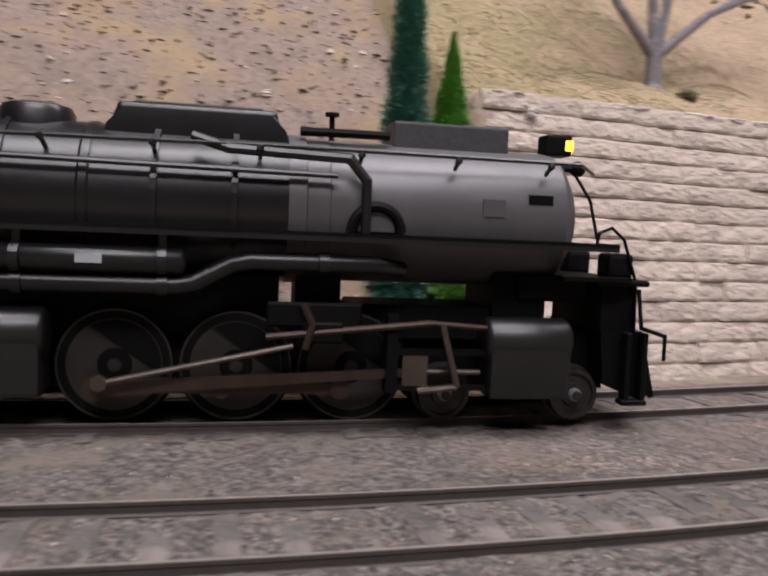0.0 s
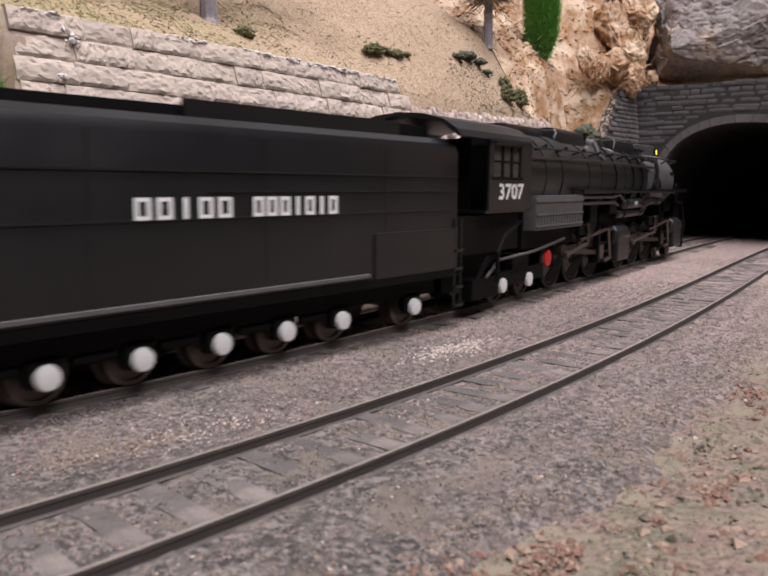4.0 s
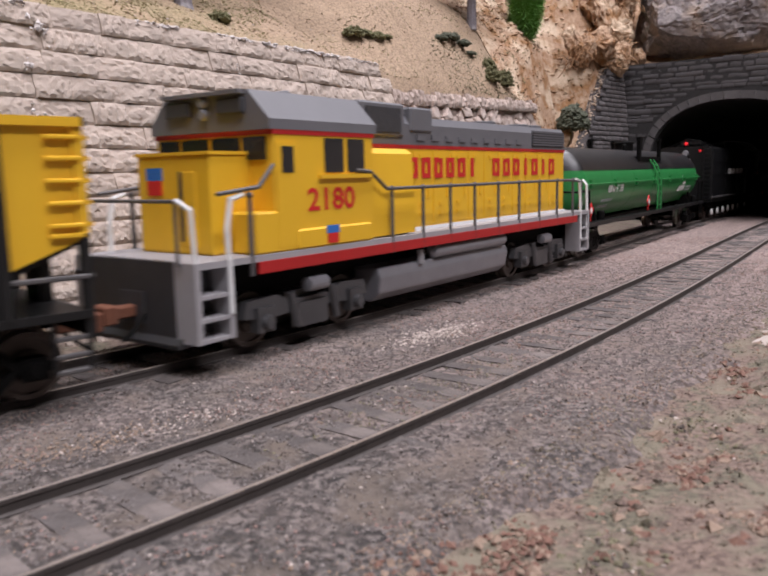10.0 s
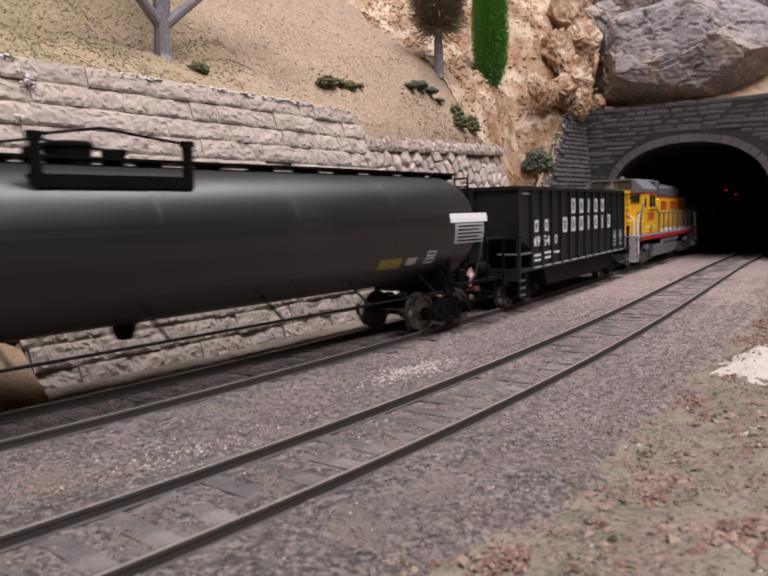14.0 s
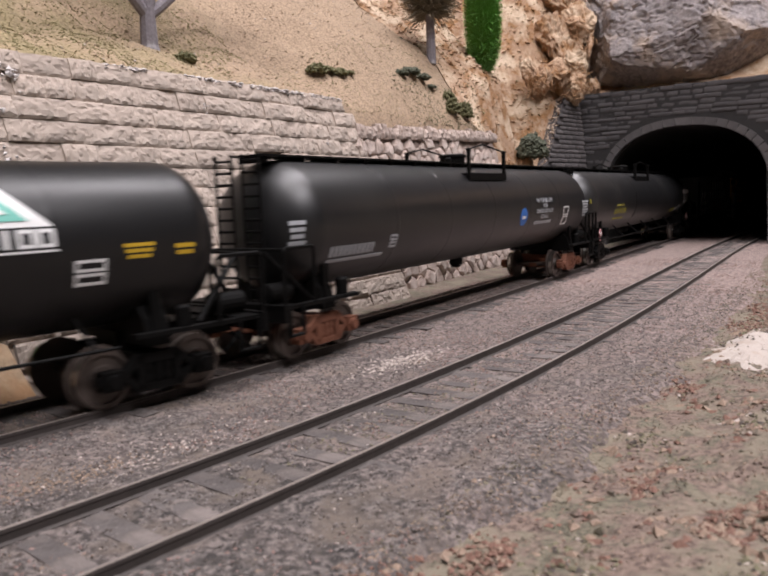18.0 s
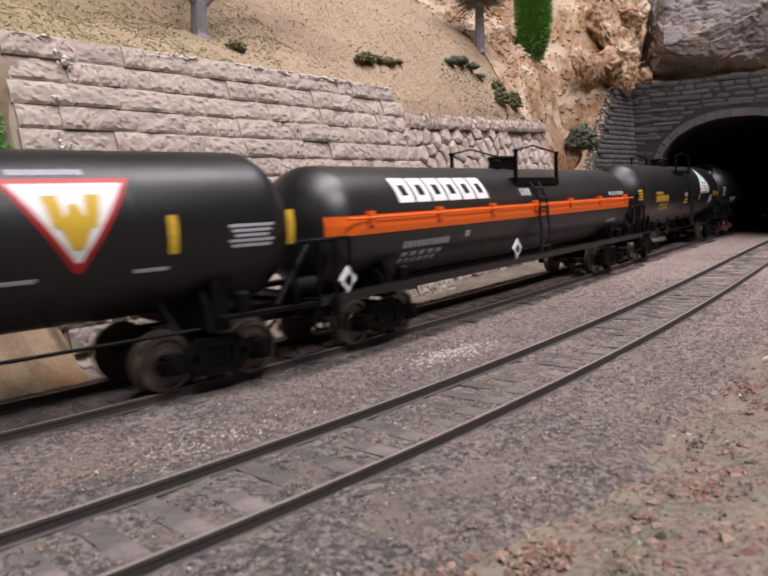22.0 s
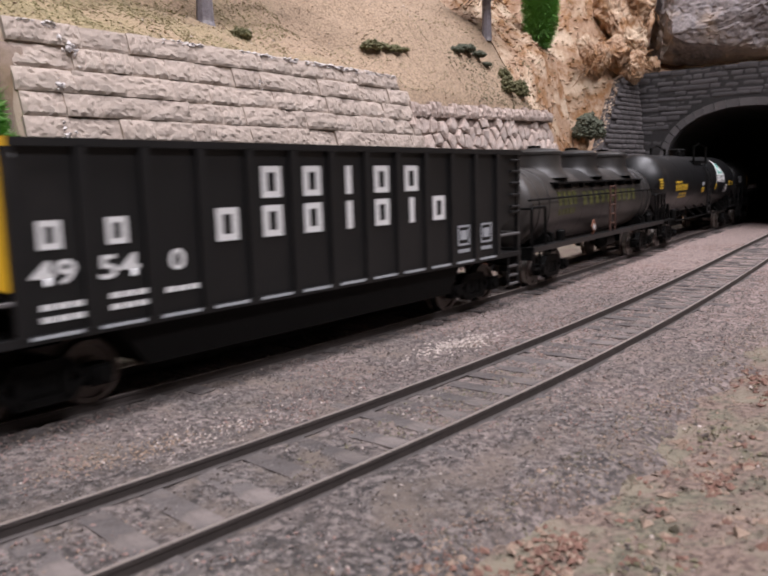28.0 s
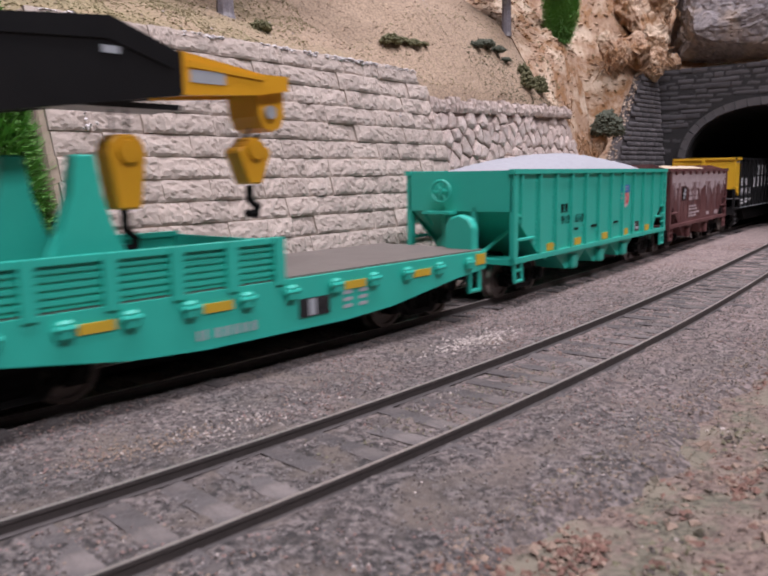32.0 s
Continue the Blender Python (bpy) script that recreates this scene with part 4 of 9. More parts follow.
# ---- trees and bushes ----
def brush_tree(name, s, o, z, height, radius, material, seed, label, trunk=0.0, tip=0.25, round_top=False, needles=30000, stem=1.1):
    r = np.random.default_rng(seed)
    root = new(name)
    root.location = spot(s, o, z)
    bm = bmesh.new()
    bmesh.ops.create_cone(bm, cap_ends=True, segments=10, radius1=stem, radius2=stem * 0.4, depth=height * 0.96, matrix=Matrix.Translation((0, 0, height * 0.48)))
    part("trunk", bm, "bark_grey", root, "wire trunk")
    n = needles
    u = r.uniform(trunk, 1, n)
    if round_top:
        prof = np.sqrt(np.clip(1 - np.abs((u - 0.5) * 2) ** 3.5, 0, 1)) * 0.9 + 0.1
    else:
        layers = 0.82 + 0.18 * np.abs(np.sin(u * 26))
        prof = np.interp(u, [trunk, trunk + 0.1, 1], [0.8, 1.0, tip * 0.5]) * layers
    a = r.uniform(0, 6.283, n)
    rad = radius * prof * r.uniform(0.72, 1.12, n)
    base = np.stack([np.cos(a) * rad * 0.1, np.sin(a) * rad * 0.1, u * height], 1)
    rise = r.normal(0.0, 0.30, n) * rad + 0.1 * rad
    end = np.stack([np.cos(a) * rad, np.sin(a) * rad, u * height + rise], 1)
    side = np.stack([-np.sin(a), np.cos(a), r.normal(0, 0.4, n)], 1) * (radius * 0.013)
    v = np.stack([base - side, base + side, end + side * 0.6, end - side * 0.6], 1).reshape(-1, 3) * MM
    f = (np.arange(n) * 4)[:, None] + np.arange(4)[None]
    me = mesh_of("crown", v.tolist(), f.tolist(), material)
    share("crown", me, root, Matrix())
    return tagged(root, label, "tree")


brush_tree("conifer_tree", -11, 41, 14, 108, 9.5, "needle_teal", 1, "dark blue-green bottle-brush conifer on the slope beside the wall")
brush_tree("conifer_tree", 2.5, 44, 10, 74, 13.5, "needle_green", 2, "mid-green bottle-brush conifer beside the wall's end", tip=0.1, needles=30000)
brush_tree("conifer_tree", 338, 67, 105, 66, 10.4, "needle_green", 3, "bright green rounded bottle-brush tree on the hillside", round_top=True, needles=38000)
brush_tree("pine_tree", 288, 75, 104, 95, 17, "needle_grey", 4, "pine with a bare grey trunk and thin olive foliage", trunk=0.26, needles=12000, stem=2.6)


def limb(bm, a, b, r0, r1):
    d = b - a
    m = Matrix.Translation((a + b) / 2) @ d.to_track_quat("Z", "Y").to_matrix().to_4x4()
    bmesh.ops.create_cone(bm, cap_ends=True, segments=9, radius1=r0, radius2=r1, depth=d.length * 1.04, matrix=m)


def branching_tree():
    root = new("bare_tree")
    root.location = spot(105, 87, 87)
    r = random.Random(11)
    bm = bmesh.new()
    fork = Vector((0, 0, 13))
    limb(bm, Vector((0, 0, -3)), Vector((0, 0, 1.5)), 4.6, 3.0)
    limb(bm, Vector((0, 0, 1)), fork, 3.0, 2.5)
    ends = []

    def grow(a, way, length, rad, depth):
        b = a + way * length
        limb(bm, a, b, rad, rad * 0.72)
        if depth == 0:
            ends.append(b)
            return
        for _ in range(2 if depth > 1 else 3):
            w = (way + Vector((r.uniform(-0.7, 0.7), r.uniform(-0.7, 0.7), r.uniform(-0.25, 0.5)))).normalized()
            grow(b, w, length * r.uniform(0.55, 0.8), rad * 0.66, depth - 1)
    view = Vector((math.cos(radians(heading(105))), math.sin(radians(heading(105))), 0))
    for k, up, ln in ((-0.9, 0.85, 24), (0.05, 1.0, 26), (0.75, 0.75, 26), (0.2, 0.9, 18), (-0.25, 1.0, 20)):
        w = (view * k + Vector((r.uniform(-0.2, 0.2), r.uniform(-0.2, 0.2), up))).normalized()
        grow(fork - Vector((0, 0, 2)), w, ln, 2.0, 3)
    part("trunk", bm, "bark_grey", root, "pale grey forking trunk and limbs")
    pts = np.array([e[:] for e in ends])
    n = len(pts) * 26
    q = np.repeat(pts, 26, 0) + rng.normal(0, 3.2, (n, 3))
    leaves = clumps("crown", q * MM, rng.uniform(0.5, 1.6, n), "leaf_olive", 4, 0.8)
    leaves.parent = root
    tagged(root, "grey forking tree with sparse olive foliage on the hillside", "tree")


branching_tree()


def bush(s, o, size, material, label, n=260, tall=0.8, seed=0, z=None):
    z = hill_z(s, o) if z is None else z
    g = np.random.default_rng(seed + int(s))
    p = g.normal(0, 1, (n, 3))
    p = p / np.linalg.norm(p, axis=1)[:, None] * g.uniform(0.3, 1.0, (n, 1)) ** 0.5 * size
    p[:, 2] = np.abs(p[:, 2]) * tall
    c = np.array(spot(s, o, z))
    ob = clumps("bush", p * MM, g.uniform(size * 0.10, size * 0.24, n), material, seed, 0.9, kind="")
    ob.location = c
    tagged(ob, label, "bush")


bush(111, 77, 4.2, "bush_green", "small dark green bush beside the bare tree")
for _s, _o, _r, _t in ((178, 66, 4.6, 0.8), (184, 65, 3.4, 0.6), (190, 63, 3.6, 0.7), (196, 62, 2.2, 0.6)):
    bush(_s, _o + 5, _r, "bush_green", "olive brown bush on a stony lump above the wall", 320, _t)
for _s, _o, _r in ((238, 66, 4.0), (248, 67, 5.4), (258, 66, 4.6), (266, 65, 3.0)):
    bush(_s, _o, _r, "bush_dark", "low straggling grey-green bush on the slope", 380, 0.45)
bush(270, 55, 4.2, "bush_green", "upright olive bush above the rubble wall", 380, 1.9)
bush(284, 55, 4.6, "bush_green", "upright olive bush above the rubble wall", 380, 1.7)
bush(276, 60, 3.6, "bush_green", "upright olive bush above the rubble wall", 300, 1.5)
crag(352, 51, 50, 9, 411, "ochre ledge under the dark bush")
bush(352, 44, 8.5, "bush_dark", "dark green bush growing between the wall and the portal", 900, 1.5, z=56)


# ---- train: paints ----
mat("black_satin", (0.0075, 0.0075, 0.0085), (0.005, 0.005, 0.0057), 9, 0.36, 0.05, c=(0.011, 0.0105, 0.0105), big=30, stain=0.3, spec=0.55)
mat("tank_black", (0.0075, 0.0075, 0.008), (0.0055, 0.0055, 0.006), 14, 0.4, 0.03, c=(0.011, 0.0105, 0.010), big=45, stain=0.35, spec=0.5)
mat("tank_satin", (0.008, 0.008, 0.0087), (0.006, 0.006, 0.0066), 14, 0.4, 0.03, c=(0.013, 0.0125, 0.012), big=45, stain=0.35, spec=0.72)
mat("tank_grimy", (0.026, 0.024, 0.0225), (0.014, 0.013, 0.0125), 8, 0.42, 0.06, c=(0.05, 0.044, 0.039), big=30, stain=0.5, spec=0.6)
mat("frame_black", (0.005, 0.0047, 0.0045), (0.003, 0.0029, 0.0028), 5, 0.6, 0.1, spec=0.10)
mat("car_black", (0.0115, 0.0112, 0.0115), (0.008, 0.0078, 0.008), 10, 0.5, 0.04, c=(0.017, 0.0155, 0.015), big=35, stain=0.3, spec=0.35)
mat("graphite", (0.115, 0.111, 0.115), (0.085, 0.082, 0.086), 8, 0.45, 0.05, metal=0.3)
mat("firebox_grey", (0.095, 0.091, 0.091), (0.055, 0.053, 0.053), 6, 0.6, 0.08)
mat("tank_green", (0.03, 0.22, 0.06), (0.026, 0.19, 0.05), 14, 0.33, 0.02)
mat("rail_yellow", (0.78, 0.46, 0.02), (0.72, 0.41, 0.018), 12, 0.5, 0.02)
mat("crane_yellow", (0.72, 0.36, 0.012), (0.66, 0.31, 0.01), 10, 0.45, 0.03)
mat("roof_grey", (0.15, 0.15, 0.16), (0.12, 0.12, 0.13), 10, 0.55, 0.03)
mat("grille_dark", (0.05, 0.05, 0.055), (0.03, 0.03, 0.033), 2, 0.6, 0.3)
mat("step_grey", (0.36, 0.35, 0.36), (0.28, 0.27, 0.28), 6, 0.55, 0.03)
mat("truck_grey", (0.12, 0.118, 0.122), (0.07, 0.069, 0.072), 6, 0.4, 0.08, metal=0.3)
# pilot grey darkened: the shade on the end face is put into the colour
mat("pilot_shade", (0.04, 0.039, 0.042), (0.025, 0.0245, 0.026), 5, 0.6, 0.05)
mat("silver", (0.33, 0.33, 0.355), (0.24, 0.24, 0.26), 8, 0.33, 0.03, metal=0.35)
mat("stripe_red", (0.42, 0.015, 0.015), (0.36, 0.012, 0.012), 10, 0.5, 0.02)
mat("orange_band", (0.82, 0.14, 0.012), (0.75, 0.12, 0.01), 10, 0.4, 0.02)
mat("white_paint", (0.78, 0.78, 0.77), (0.68, 0.68, 0.67), 4, 0.5, 0.02)
mat("pale_paint", (0.42, 0.44, 0.46), (0.34, 0.36, 0.38), 4, 0.5, 0.02)
mat("yellow_paint", (0.60, 0.39, 0.03), (0.50, 0.32, 0.02), 4, 0.5, 0.02)
mat("dull_yellow", (0.28, 0.25, 0.03), (0.20, 0.18, 0.02), 4, 0.6, 0.02)
mat("faded_green", (0.10, 0.105, 0.022), (0.05, 0.052, 0.014), 3, 0.6, 0.02)
mat("old_rust", (0.085, 0.038, 0.024), (0.05, 0.022, 0.015), 3, 0.85, 0.3)
mat("placard_pink", (0.45, 0.22, 0.22), (0.38, 0.17, 0.17), 3, 0.5, 0.02)
mat("shield_pink", (0.62, 0.42, 0.44), (0.55, 0.36, 0.38), 4, 0.5, 0.02)
mat("red_paint", (0.62, 0.02, 0.02), (0.52, 0.015, 0.015), 4, 0.45, 0.02)
mat("blue_paint", (0.03, 0.16, 0.52), (0.025, 0.13, 0.44), 4, 0.45, 0.02)
mat("mint_paint", (0.16, 0.48, 0.40), (0.13, 0.40, 0.33), 4, 0.5, 0.02)
mat("teal_paint", (0.030, 0.46, 0.345), (0.025, 0.41, 0.305), 12, 0.45, 0.02)
mat("hopper_brown", (0.13, 0.045, 0.043), (0.095, 0.032, 0.03), 8, 0.6, 0.04, c=(0.16, 0.07, 0.065), big=16, stain=0.4)
mat("hopper_dust", (0.55, 0.465, 0.465), (0.34, 0.245, 0.245), 2.2, 0.85, 0.1)
mat("thin_dust", (0.24, 0.145, 0.145), (0.15, 0.07, 0.068), 2.2, 0.85, 0.1)
mat("load_white", (0.40, 0.40, 0.42), (0.30, 0.30, 0.32), 1.2, 0.95, 0.7)
mat("load_tan", (0.62, 0.50, 0.36), (0.46, 0.36, 0.25), 1.5, 0.95, 0.7)
mat("deck_wood", (0.16, 0.135, 0.115), (0.12, 0.10, 0.085), 6, 0.75, 0.2)
mat("rust", (0.20, 0.075, 0.04), (0.12, 0.045, 0.025), 3, 0.85, 0.3)
mat("wheel_steel", (0.115, 0.092, 0.08), (0.055, 0.043, 0.037), 3, 0.36, 0.12, metal=0.4)
mat("driver_steel", (0.035, 0.03, 0.027), (0.018, 0.015, 0.0135), 3, 0.45, 0.12, metal=0.3)
mat("tread_steel", (0.55, 0.52, 0.48), (0.42, 0.40, 0.37), 4, 0.28, 0.03, metal=1.0)
mat("rod_steel", (0.075, 0.05, 0.041), (0.038, 0.026, 0.021), 4, 0.42, 0.08, metal=0.6)
mat("bright_steel", (0.20, 0.17, 0.15), (0.11, 0.09, 0.078), 4, 0.32, 0.05, metal=0.9)
mat("window_dark", (0.02, 0.02, 0.022), (0.015, 0.015, 0.017), 10, 0.12, 0.0)
mat("post_grey", (0.10, 0.094, 0.094), (0.07, 0.065, 0.065), 4, 0.6, 0.02)
glow("lamp_amber", (1.0, 0.55, 0.05), 2.5)
glow("lamp_red", (0.8, 0.02, 0.03), 0.4)


# ---- shape helpers, millimetres in the vehicle's own space: x ahead, y to its left, z up from the rail ----
def box(bm, x0, x1, y0, y1, z0, z1):
    v = [bm.verts.new((x, y, z)) for x in (x0, x1) for y in (y0, y1) for z in (z0, z1)]
    for q in ((0, 1, 3, 2), (4, 6, 7, 5), (0, 4, 5, 1), (2, 3, 7, 6), (0, 2, 6, 4), (1, 5, 7, 3)):
        bm.faces.new([v[i] for i in q])
    return bm


def boxes(*list_of):
    bm = bmesh.new()
    for b in list_of:
        box(bm, *b)
    return bm


def soft(bm, width=0.4, seg=2):
    bmesh.ops.bevel(bm, geom=list(bm.edges), offset=width, segments=seg, affect="EDGES", profile=0.6)
    return bm


def rod(bm, a, b, r, seg=8, r2=None):
    a, b = Vector(a), Vector(b)
    d = b - a
    m = Matrix.Translation((a + b) / 2) @ d.to_track_quat("Z", "Y").to_matrix().to_4x4()
    bmesh.ops.create_cone(bm, cap_ends=True, segments=seg, radius1=r, radius2=r if r2 is None else r2, depth=d.length, matrix=m)
    return bm


def pipe(bm, pts, r, seg=8):
    """One bent tube through the points."""
    pts = [Vector(q) for q in pts]
    ways = [(b - a).normalized() for a, b in zip(pts, pts[1:])]
    side = ways[0].orthogonal().normalized()
    rings = []
    for k, q in enumerate(pts):
        a, b = ways[max(0, k - 1)], ways[min(k, len(ways) - 1)]
        way = (a + b).normalized()
        if way.length < 0.5:
            way = b
        side = (side - way * side.dot(way)).normalized()
        other = way.cross(side)
        bend = (b - a)
        wide = min(1.6, 1 / max(0.5, way.dot(b)))
        ring = []
        for n in range(seg):
            t = 2 * math.pi * n / seg
            d = side * math.cos(t) * r + other * math.sin(t) * r
            if bend.length > 0.05:
                u = bend.normalized()
                d += u * d.dot(u) * (wide - 1)
            ring.append(bm.verts.new(q + d))
        rings.append(ring)
    for p, q in zip(rings, rings[1:]):
        for n in range(seg):
            bm.faces.new((p[n], p[(n + 1) % seg], q[(n + 1) % seg], q[n]))
    bm.faces.new(rings[0][::-1])
    bm.faces.new(rings[-1])
    return bm


def ball(bm, p, r, sub=2):
    bmesh.ops.create_icosphere(bm, subdivisions=sub, radius=r, matrix=Matrix.Translation(p))
    return bm


def prism_x(bm, prof, x0, x1):
    a = [bm.verts.new((x0, y, z)) for y, z in prof]
    b = [bm.verts.new((x1, y, z)) for y, z in prof]
    n = len(prof)
    for i in range(n):
        bm.faces.new((a[i], a[(i + 1) % n], b[(i + 1) % n], b[i]))
    bm.faces.new(a[::-1])
    bm.faces.new(b)
    return bm


def prism_y(bm, prof, y0, y1):
    a = [bm.verts.new((x, y0, z)) for x, z in prof]
    b = [bm.verts.new((x, y1, z)) for x, z in prof]
    n = len(prof)
    for i in range(n):
        bm.faces.new((a[i], a[(i + 1) % n], b[(i + 1) % n], b[i]))
    bm.faces.new(a)
    bm.faces.new(b[::-1])
    return bm


def lathe(bm, prof, axis="x", y=0.0, z=0.0, x=0.0, seg=40):
    """Turns (place along the axis, radius) round an axis along x, y or z."""
    rings = []
    for p, r in prof:
        ring = []
        for k in range(seg):
            a = 2 * math.pi * k / seg
            c, s = math.cos(a) * max(r, 0.001), math.sin(a) * max(r, 0.001)
            ring.append(bm.verts.new({"x": (x + p, y + c, z + s), "y": (x + c, y + p, z + s), "z": (x + c, y + s, z + p)}[axis]))
        rings.append(ring)
    for r0, r1 in zip(rings, rings[1:]):
        for k in range(seg):
            bm.faces.new((r0[k], r0[(k + 1) % seg], r1[(k + 1) % seg], r1[k]))
    bm.faces.new(rings[0])
    bm.faces.new(rings[-1][::-1])
    return bm


def smooth(ob, angle=40):
    me = ob.data
    me.polygons.foreach_set("use_smooth", [True] * len(me.polygons))
    bm = bmesh.new()
    bm.from_mesh(me)
    for e in bm.edges:
        e.smooth = len(e.link_faces) == 2 and e.calc_face_angle(0) < radians(angle)
    bm.to_mesh(me)
    bm.free()
    return ob


def sheet(parent, name, x0, x1, z0, z1, y, material, label=""):
    """A thin painted panel on a flat side."""
    return part(name, boxes((x0, x1, y - 0.05, y + 0.05, z0, z1)), material, parent, label)


def wrap(bm, x0, x1, z0, z1, radius, zc, side=-1, thick=0.09):
    """A painted patch that follows the side of a tank."""
    a0, a1 = math.asin(max(-1, min(1, (z0 - zc) / radius))), math.asin(max(-1, min(1, (z1 - zc) / radius)))
    n = max(2, int(abs(a1 - a0) / 0.12) + 1)
    rows = []
    for i in range(n + 1):
        a = a0 + (a1 - a0) * i / n
        rows.append([bm.verts.new((x, side * math.cos(a) * r, zc + math.sin(a) * r)) for x in (x0, x1) for r in (radius - 0.15, radius + thick)])
    for p, q in zip(rows, rows[1:]):
        bm.faces.new((p[1], p[3], q[3], q[1]))
        bm.faces.new((p[0], p[1], q[1], q[0]))
        bm.faces.new((p[2], p[3], q[3], q[2]))
    for e in (rows[0], rows[-1]):
        bm.faces.new((e[0], e[2], e[3], e[1]))
    return bm


def taper(bm, low, high, z0, z1, radius, zc, slices=10, side=-1):
    """A painted patch on a tank whose two edges run straight from low (x0, x1) to high (x0, x1)."""
    rows = []
    for i in range(slices + 1):
        k = i / slices
        z = z0 + (z1 - z0) * k
        a = math.asin(max(-1, min(1, (z - zc) / radius)))
        rows.append([bm.verts.new((low[j] + (high[j] - low[j]) * k, side * math.cos(a) * r, zc + math.sin(a) * r)) for j in (0, 1) for r in (radius - 0.1, radius + 0.09)])
    for p, q in zip(rows, rows[1:]):
        bm.faces.new((p[1], p[3], q[3], q[1]))
        bm.faces.new((p[0], p[1], q[1], q[0]))
        bm.faces.new((p[2], p[3], q[3], q[2]))
    return bm


def bar_row(parent, name, x0, x1, z, h, count, material, radius=0, zc=0, y=-17.4, fill=0.62, label=""):
    """A row of plain bars for lettering that is not spelled out."""
    bm = bmesh.new()
    step = (x1 - x0) / count
    for i in range(count):
        a = x0 + i * step + step * (1 - fill) / 2
        if radius:
            wrap(bm, a, a + step * fill, z - h / 2, z + h / 2, radius, zc)
        else:
            box(bm, a, a + step * fill, y - 0.05, y + 0.05, z - h / 2, z + h / 2)
    return part(name, bm, material, parent, label)


def frame_row(parent, name, pattern, x0, x1, z, h, w, stroke, material, y=-17.4, radius=0, zc=0, label=""):
    """A spaced row of plain upright frames (o) and bars (i) for a name that is not spelled out."""
    bm = bmesh.new()
    step = (x1 - x0) / len(pattern)
    for k, sign in enumerate(pattern):
        c = x0 + (k + 0.5) * step
        if sign == " ":
            continue
        quads = [(c - stroke * 0.6, c + stroke * 0.6, z - h / 2, z + h / 2)]
        if sign == "o":
            quads = [(c - w / 2, c - w / 2 + stroke, z - h / 2, z + h / 2), (c + w / 2 - stroke, c + w / 2, z - h / 2, z + h / 2),
                     (c - w / 2 + stroke, c + w / 2 - stroke, z - h / 2, z - h / 2 + stroke * 0.8), (c - w / 2 + stroke, c + w / 2 - stroke, z + h / 2 - stroke * 0.8, z + h / 2)]
        for a, b, lo, hi in quads:
            if radius:
                wrap(bm, a, b, lo, hi, radius, zc)
            else:
                box(bm, a, b, y - 0.05, y + 0.05, lo, hi)
    return part(name, bm, material, parent, label)


def figures(parent, text, x0, x1, z, h, y, material, label="", facing="side", radius=0, zc=0):
    """Road numbers in the built-in font."""
    cu = bpy.data.curves.new("figures", "FONT")
    cu.body, cu.size, cu.extrude, cu.resolution_u = text, 1.0, 0.0, 3
    cu.offset = 0.022
    tmp = bpy.data.objects.new("figures", cu)
    scene.collection.objects.link(tmp)
    me = bpy.data.meshes.new_from_object(tmp.evaluated_get(bpy.context.evaluated_depsgraph_get()))
    bpy.data.objects.remove(tmp)
    co = np.array([v.co[:] for v in me.vertices])
    lo, hi = co.min(0), co.max(0)
    for v in me.vertices:
        u = (v.co.x - lo[0]) / (hi[0] - lo[0])
        w = (v.co.y - lo[1]) / (hi[1] - lo[1])
        if radius:
            hh = z + h * (w - 0.5)
            v.co = Vector((x0 + (x1 - x0) * u, -math.sqrt(max(1.0, radius ** 2 - (hh - zc) ** 2)) - 0.45, hh)) * MM
        elif facing == "side":
            v.co = Vector((x0 + (x1 - x0) * u, y, z + h * (w - 0.5))) * MM
        else:
            v.co = Vector((y, -(x0 + (x1 - x0) * u), z + h * (w - 0.5))) * MM
    me.materials.clear()
    me.materials.append(MATS[material])
    ob = new("lettering" if radius else "road_number", me)
    ob.parent = parent
    if label:
        ob["label"] = label
    return ob


# ---- trucks ----
def wheelset_mesh(r, material, hub=None):
    bm = bmesh.new()
    for s in (-1, 1):
        prof = [(-1.5, 0.9), (-1.5, r * 0.45), (-0.9, r * 0.5), (-0.9, r * 0.82), (-1.4, r * 0.84), (-1.4, r), (0.9, r + 0.05), (1.0, r + 0.75), (1.4, r + 0.75), (1.4, 0.9)]
        lathe(bm, [(p if s < 0 else -p, q) for p, q in prof], "y", s * 8.6, seg=28)
    rod(bm, (0, -12, 0), (0, 12, 0), 0.9, 8)
    bmesh.ops.recalc_face_normals(bm, faces=bm.faces)
    bmesh.ops.scale(bm, vec=(MM, MM, MM), verts=bm.verts)
    me = bpy.data.meshes.new("wheelset")
    bm.to_mesh(me)
    bm.free()
    me.materials.append(MATS[material])
    return me


def as_mesh(bm, name, material):
    bmesh.ops.recalc_face_normals(bm, faces=bm.faces)
    bmesh.ops.scale(bm, vec=(MM, MM, MM), verts=bm.verts)
    me = bpy.data.meshes.new(name)
    bm.to_mesh(me)
    bm.free()
    me.materials.append(MATS[material])
    return me


WHEELS = wheelset_mesh(5.2, "wheel_steel")


def tread_mesh(r):
    bm = bmesh.new()
    for s in (-1, 1):
        lathe(bm, [(s * -0.2 + 1.0 * s, r - 0.3), (1.0 * s, r + 0.02), (-0.3 * s, r + 0.04), (-0.3 * s, r - 0.3)], "y", s * 8.6, seg=28)
    return as_mesh(bm, "tread", "tread_steel")


TREADS = tread_mesh(5.2)


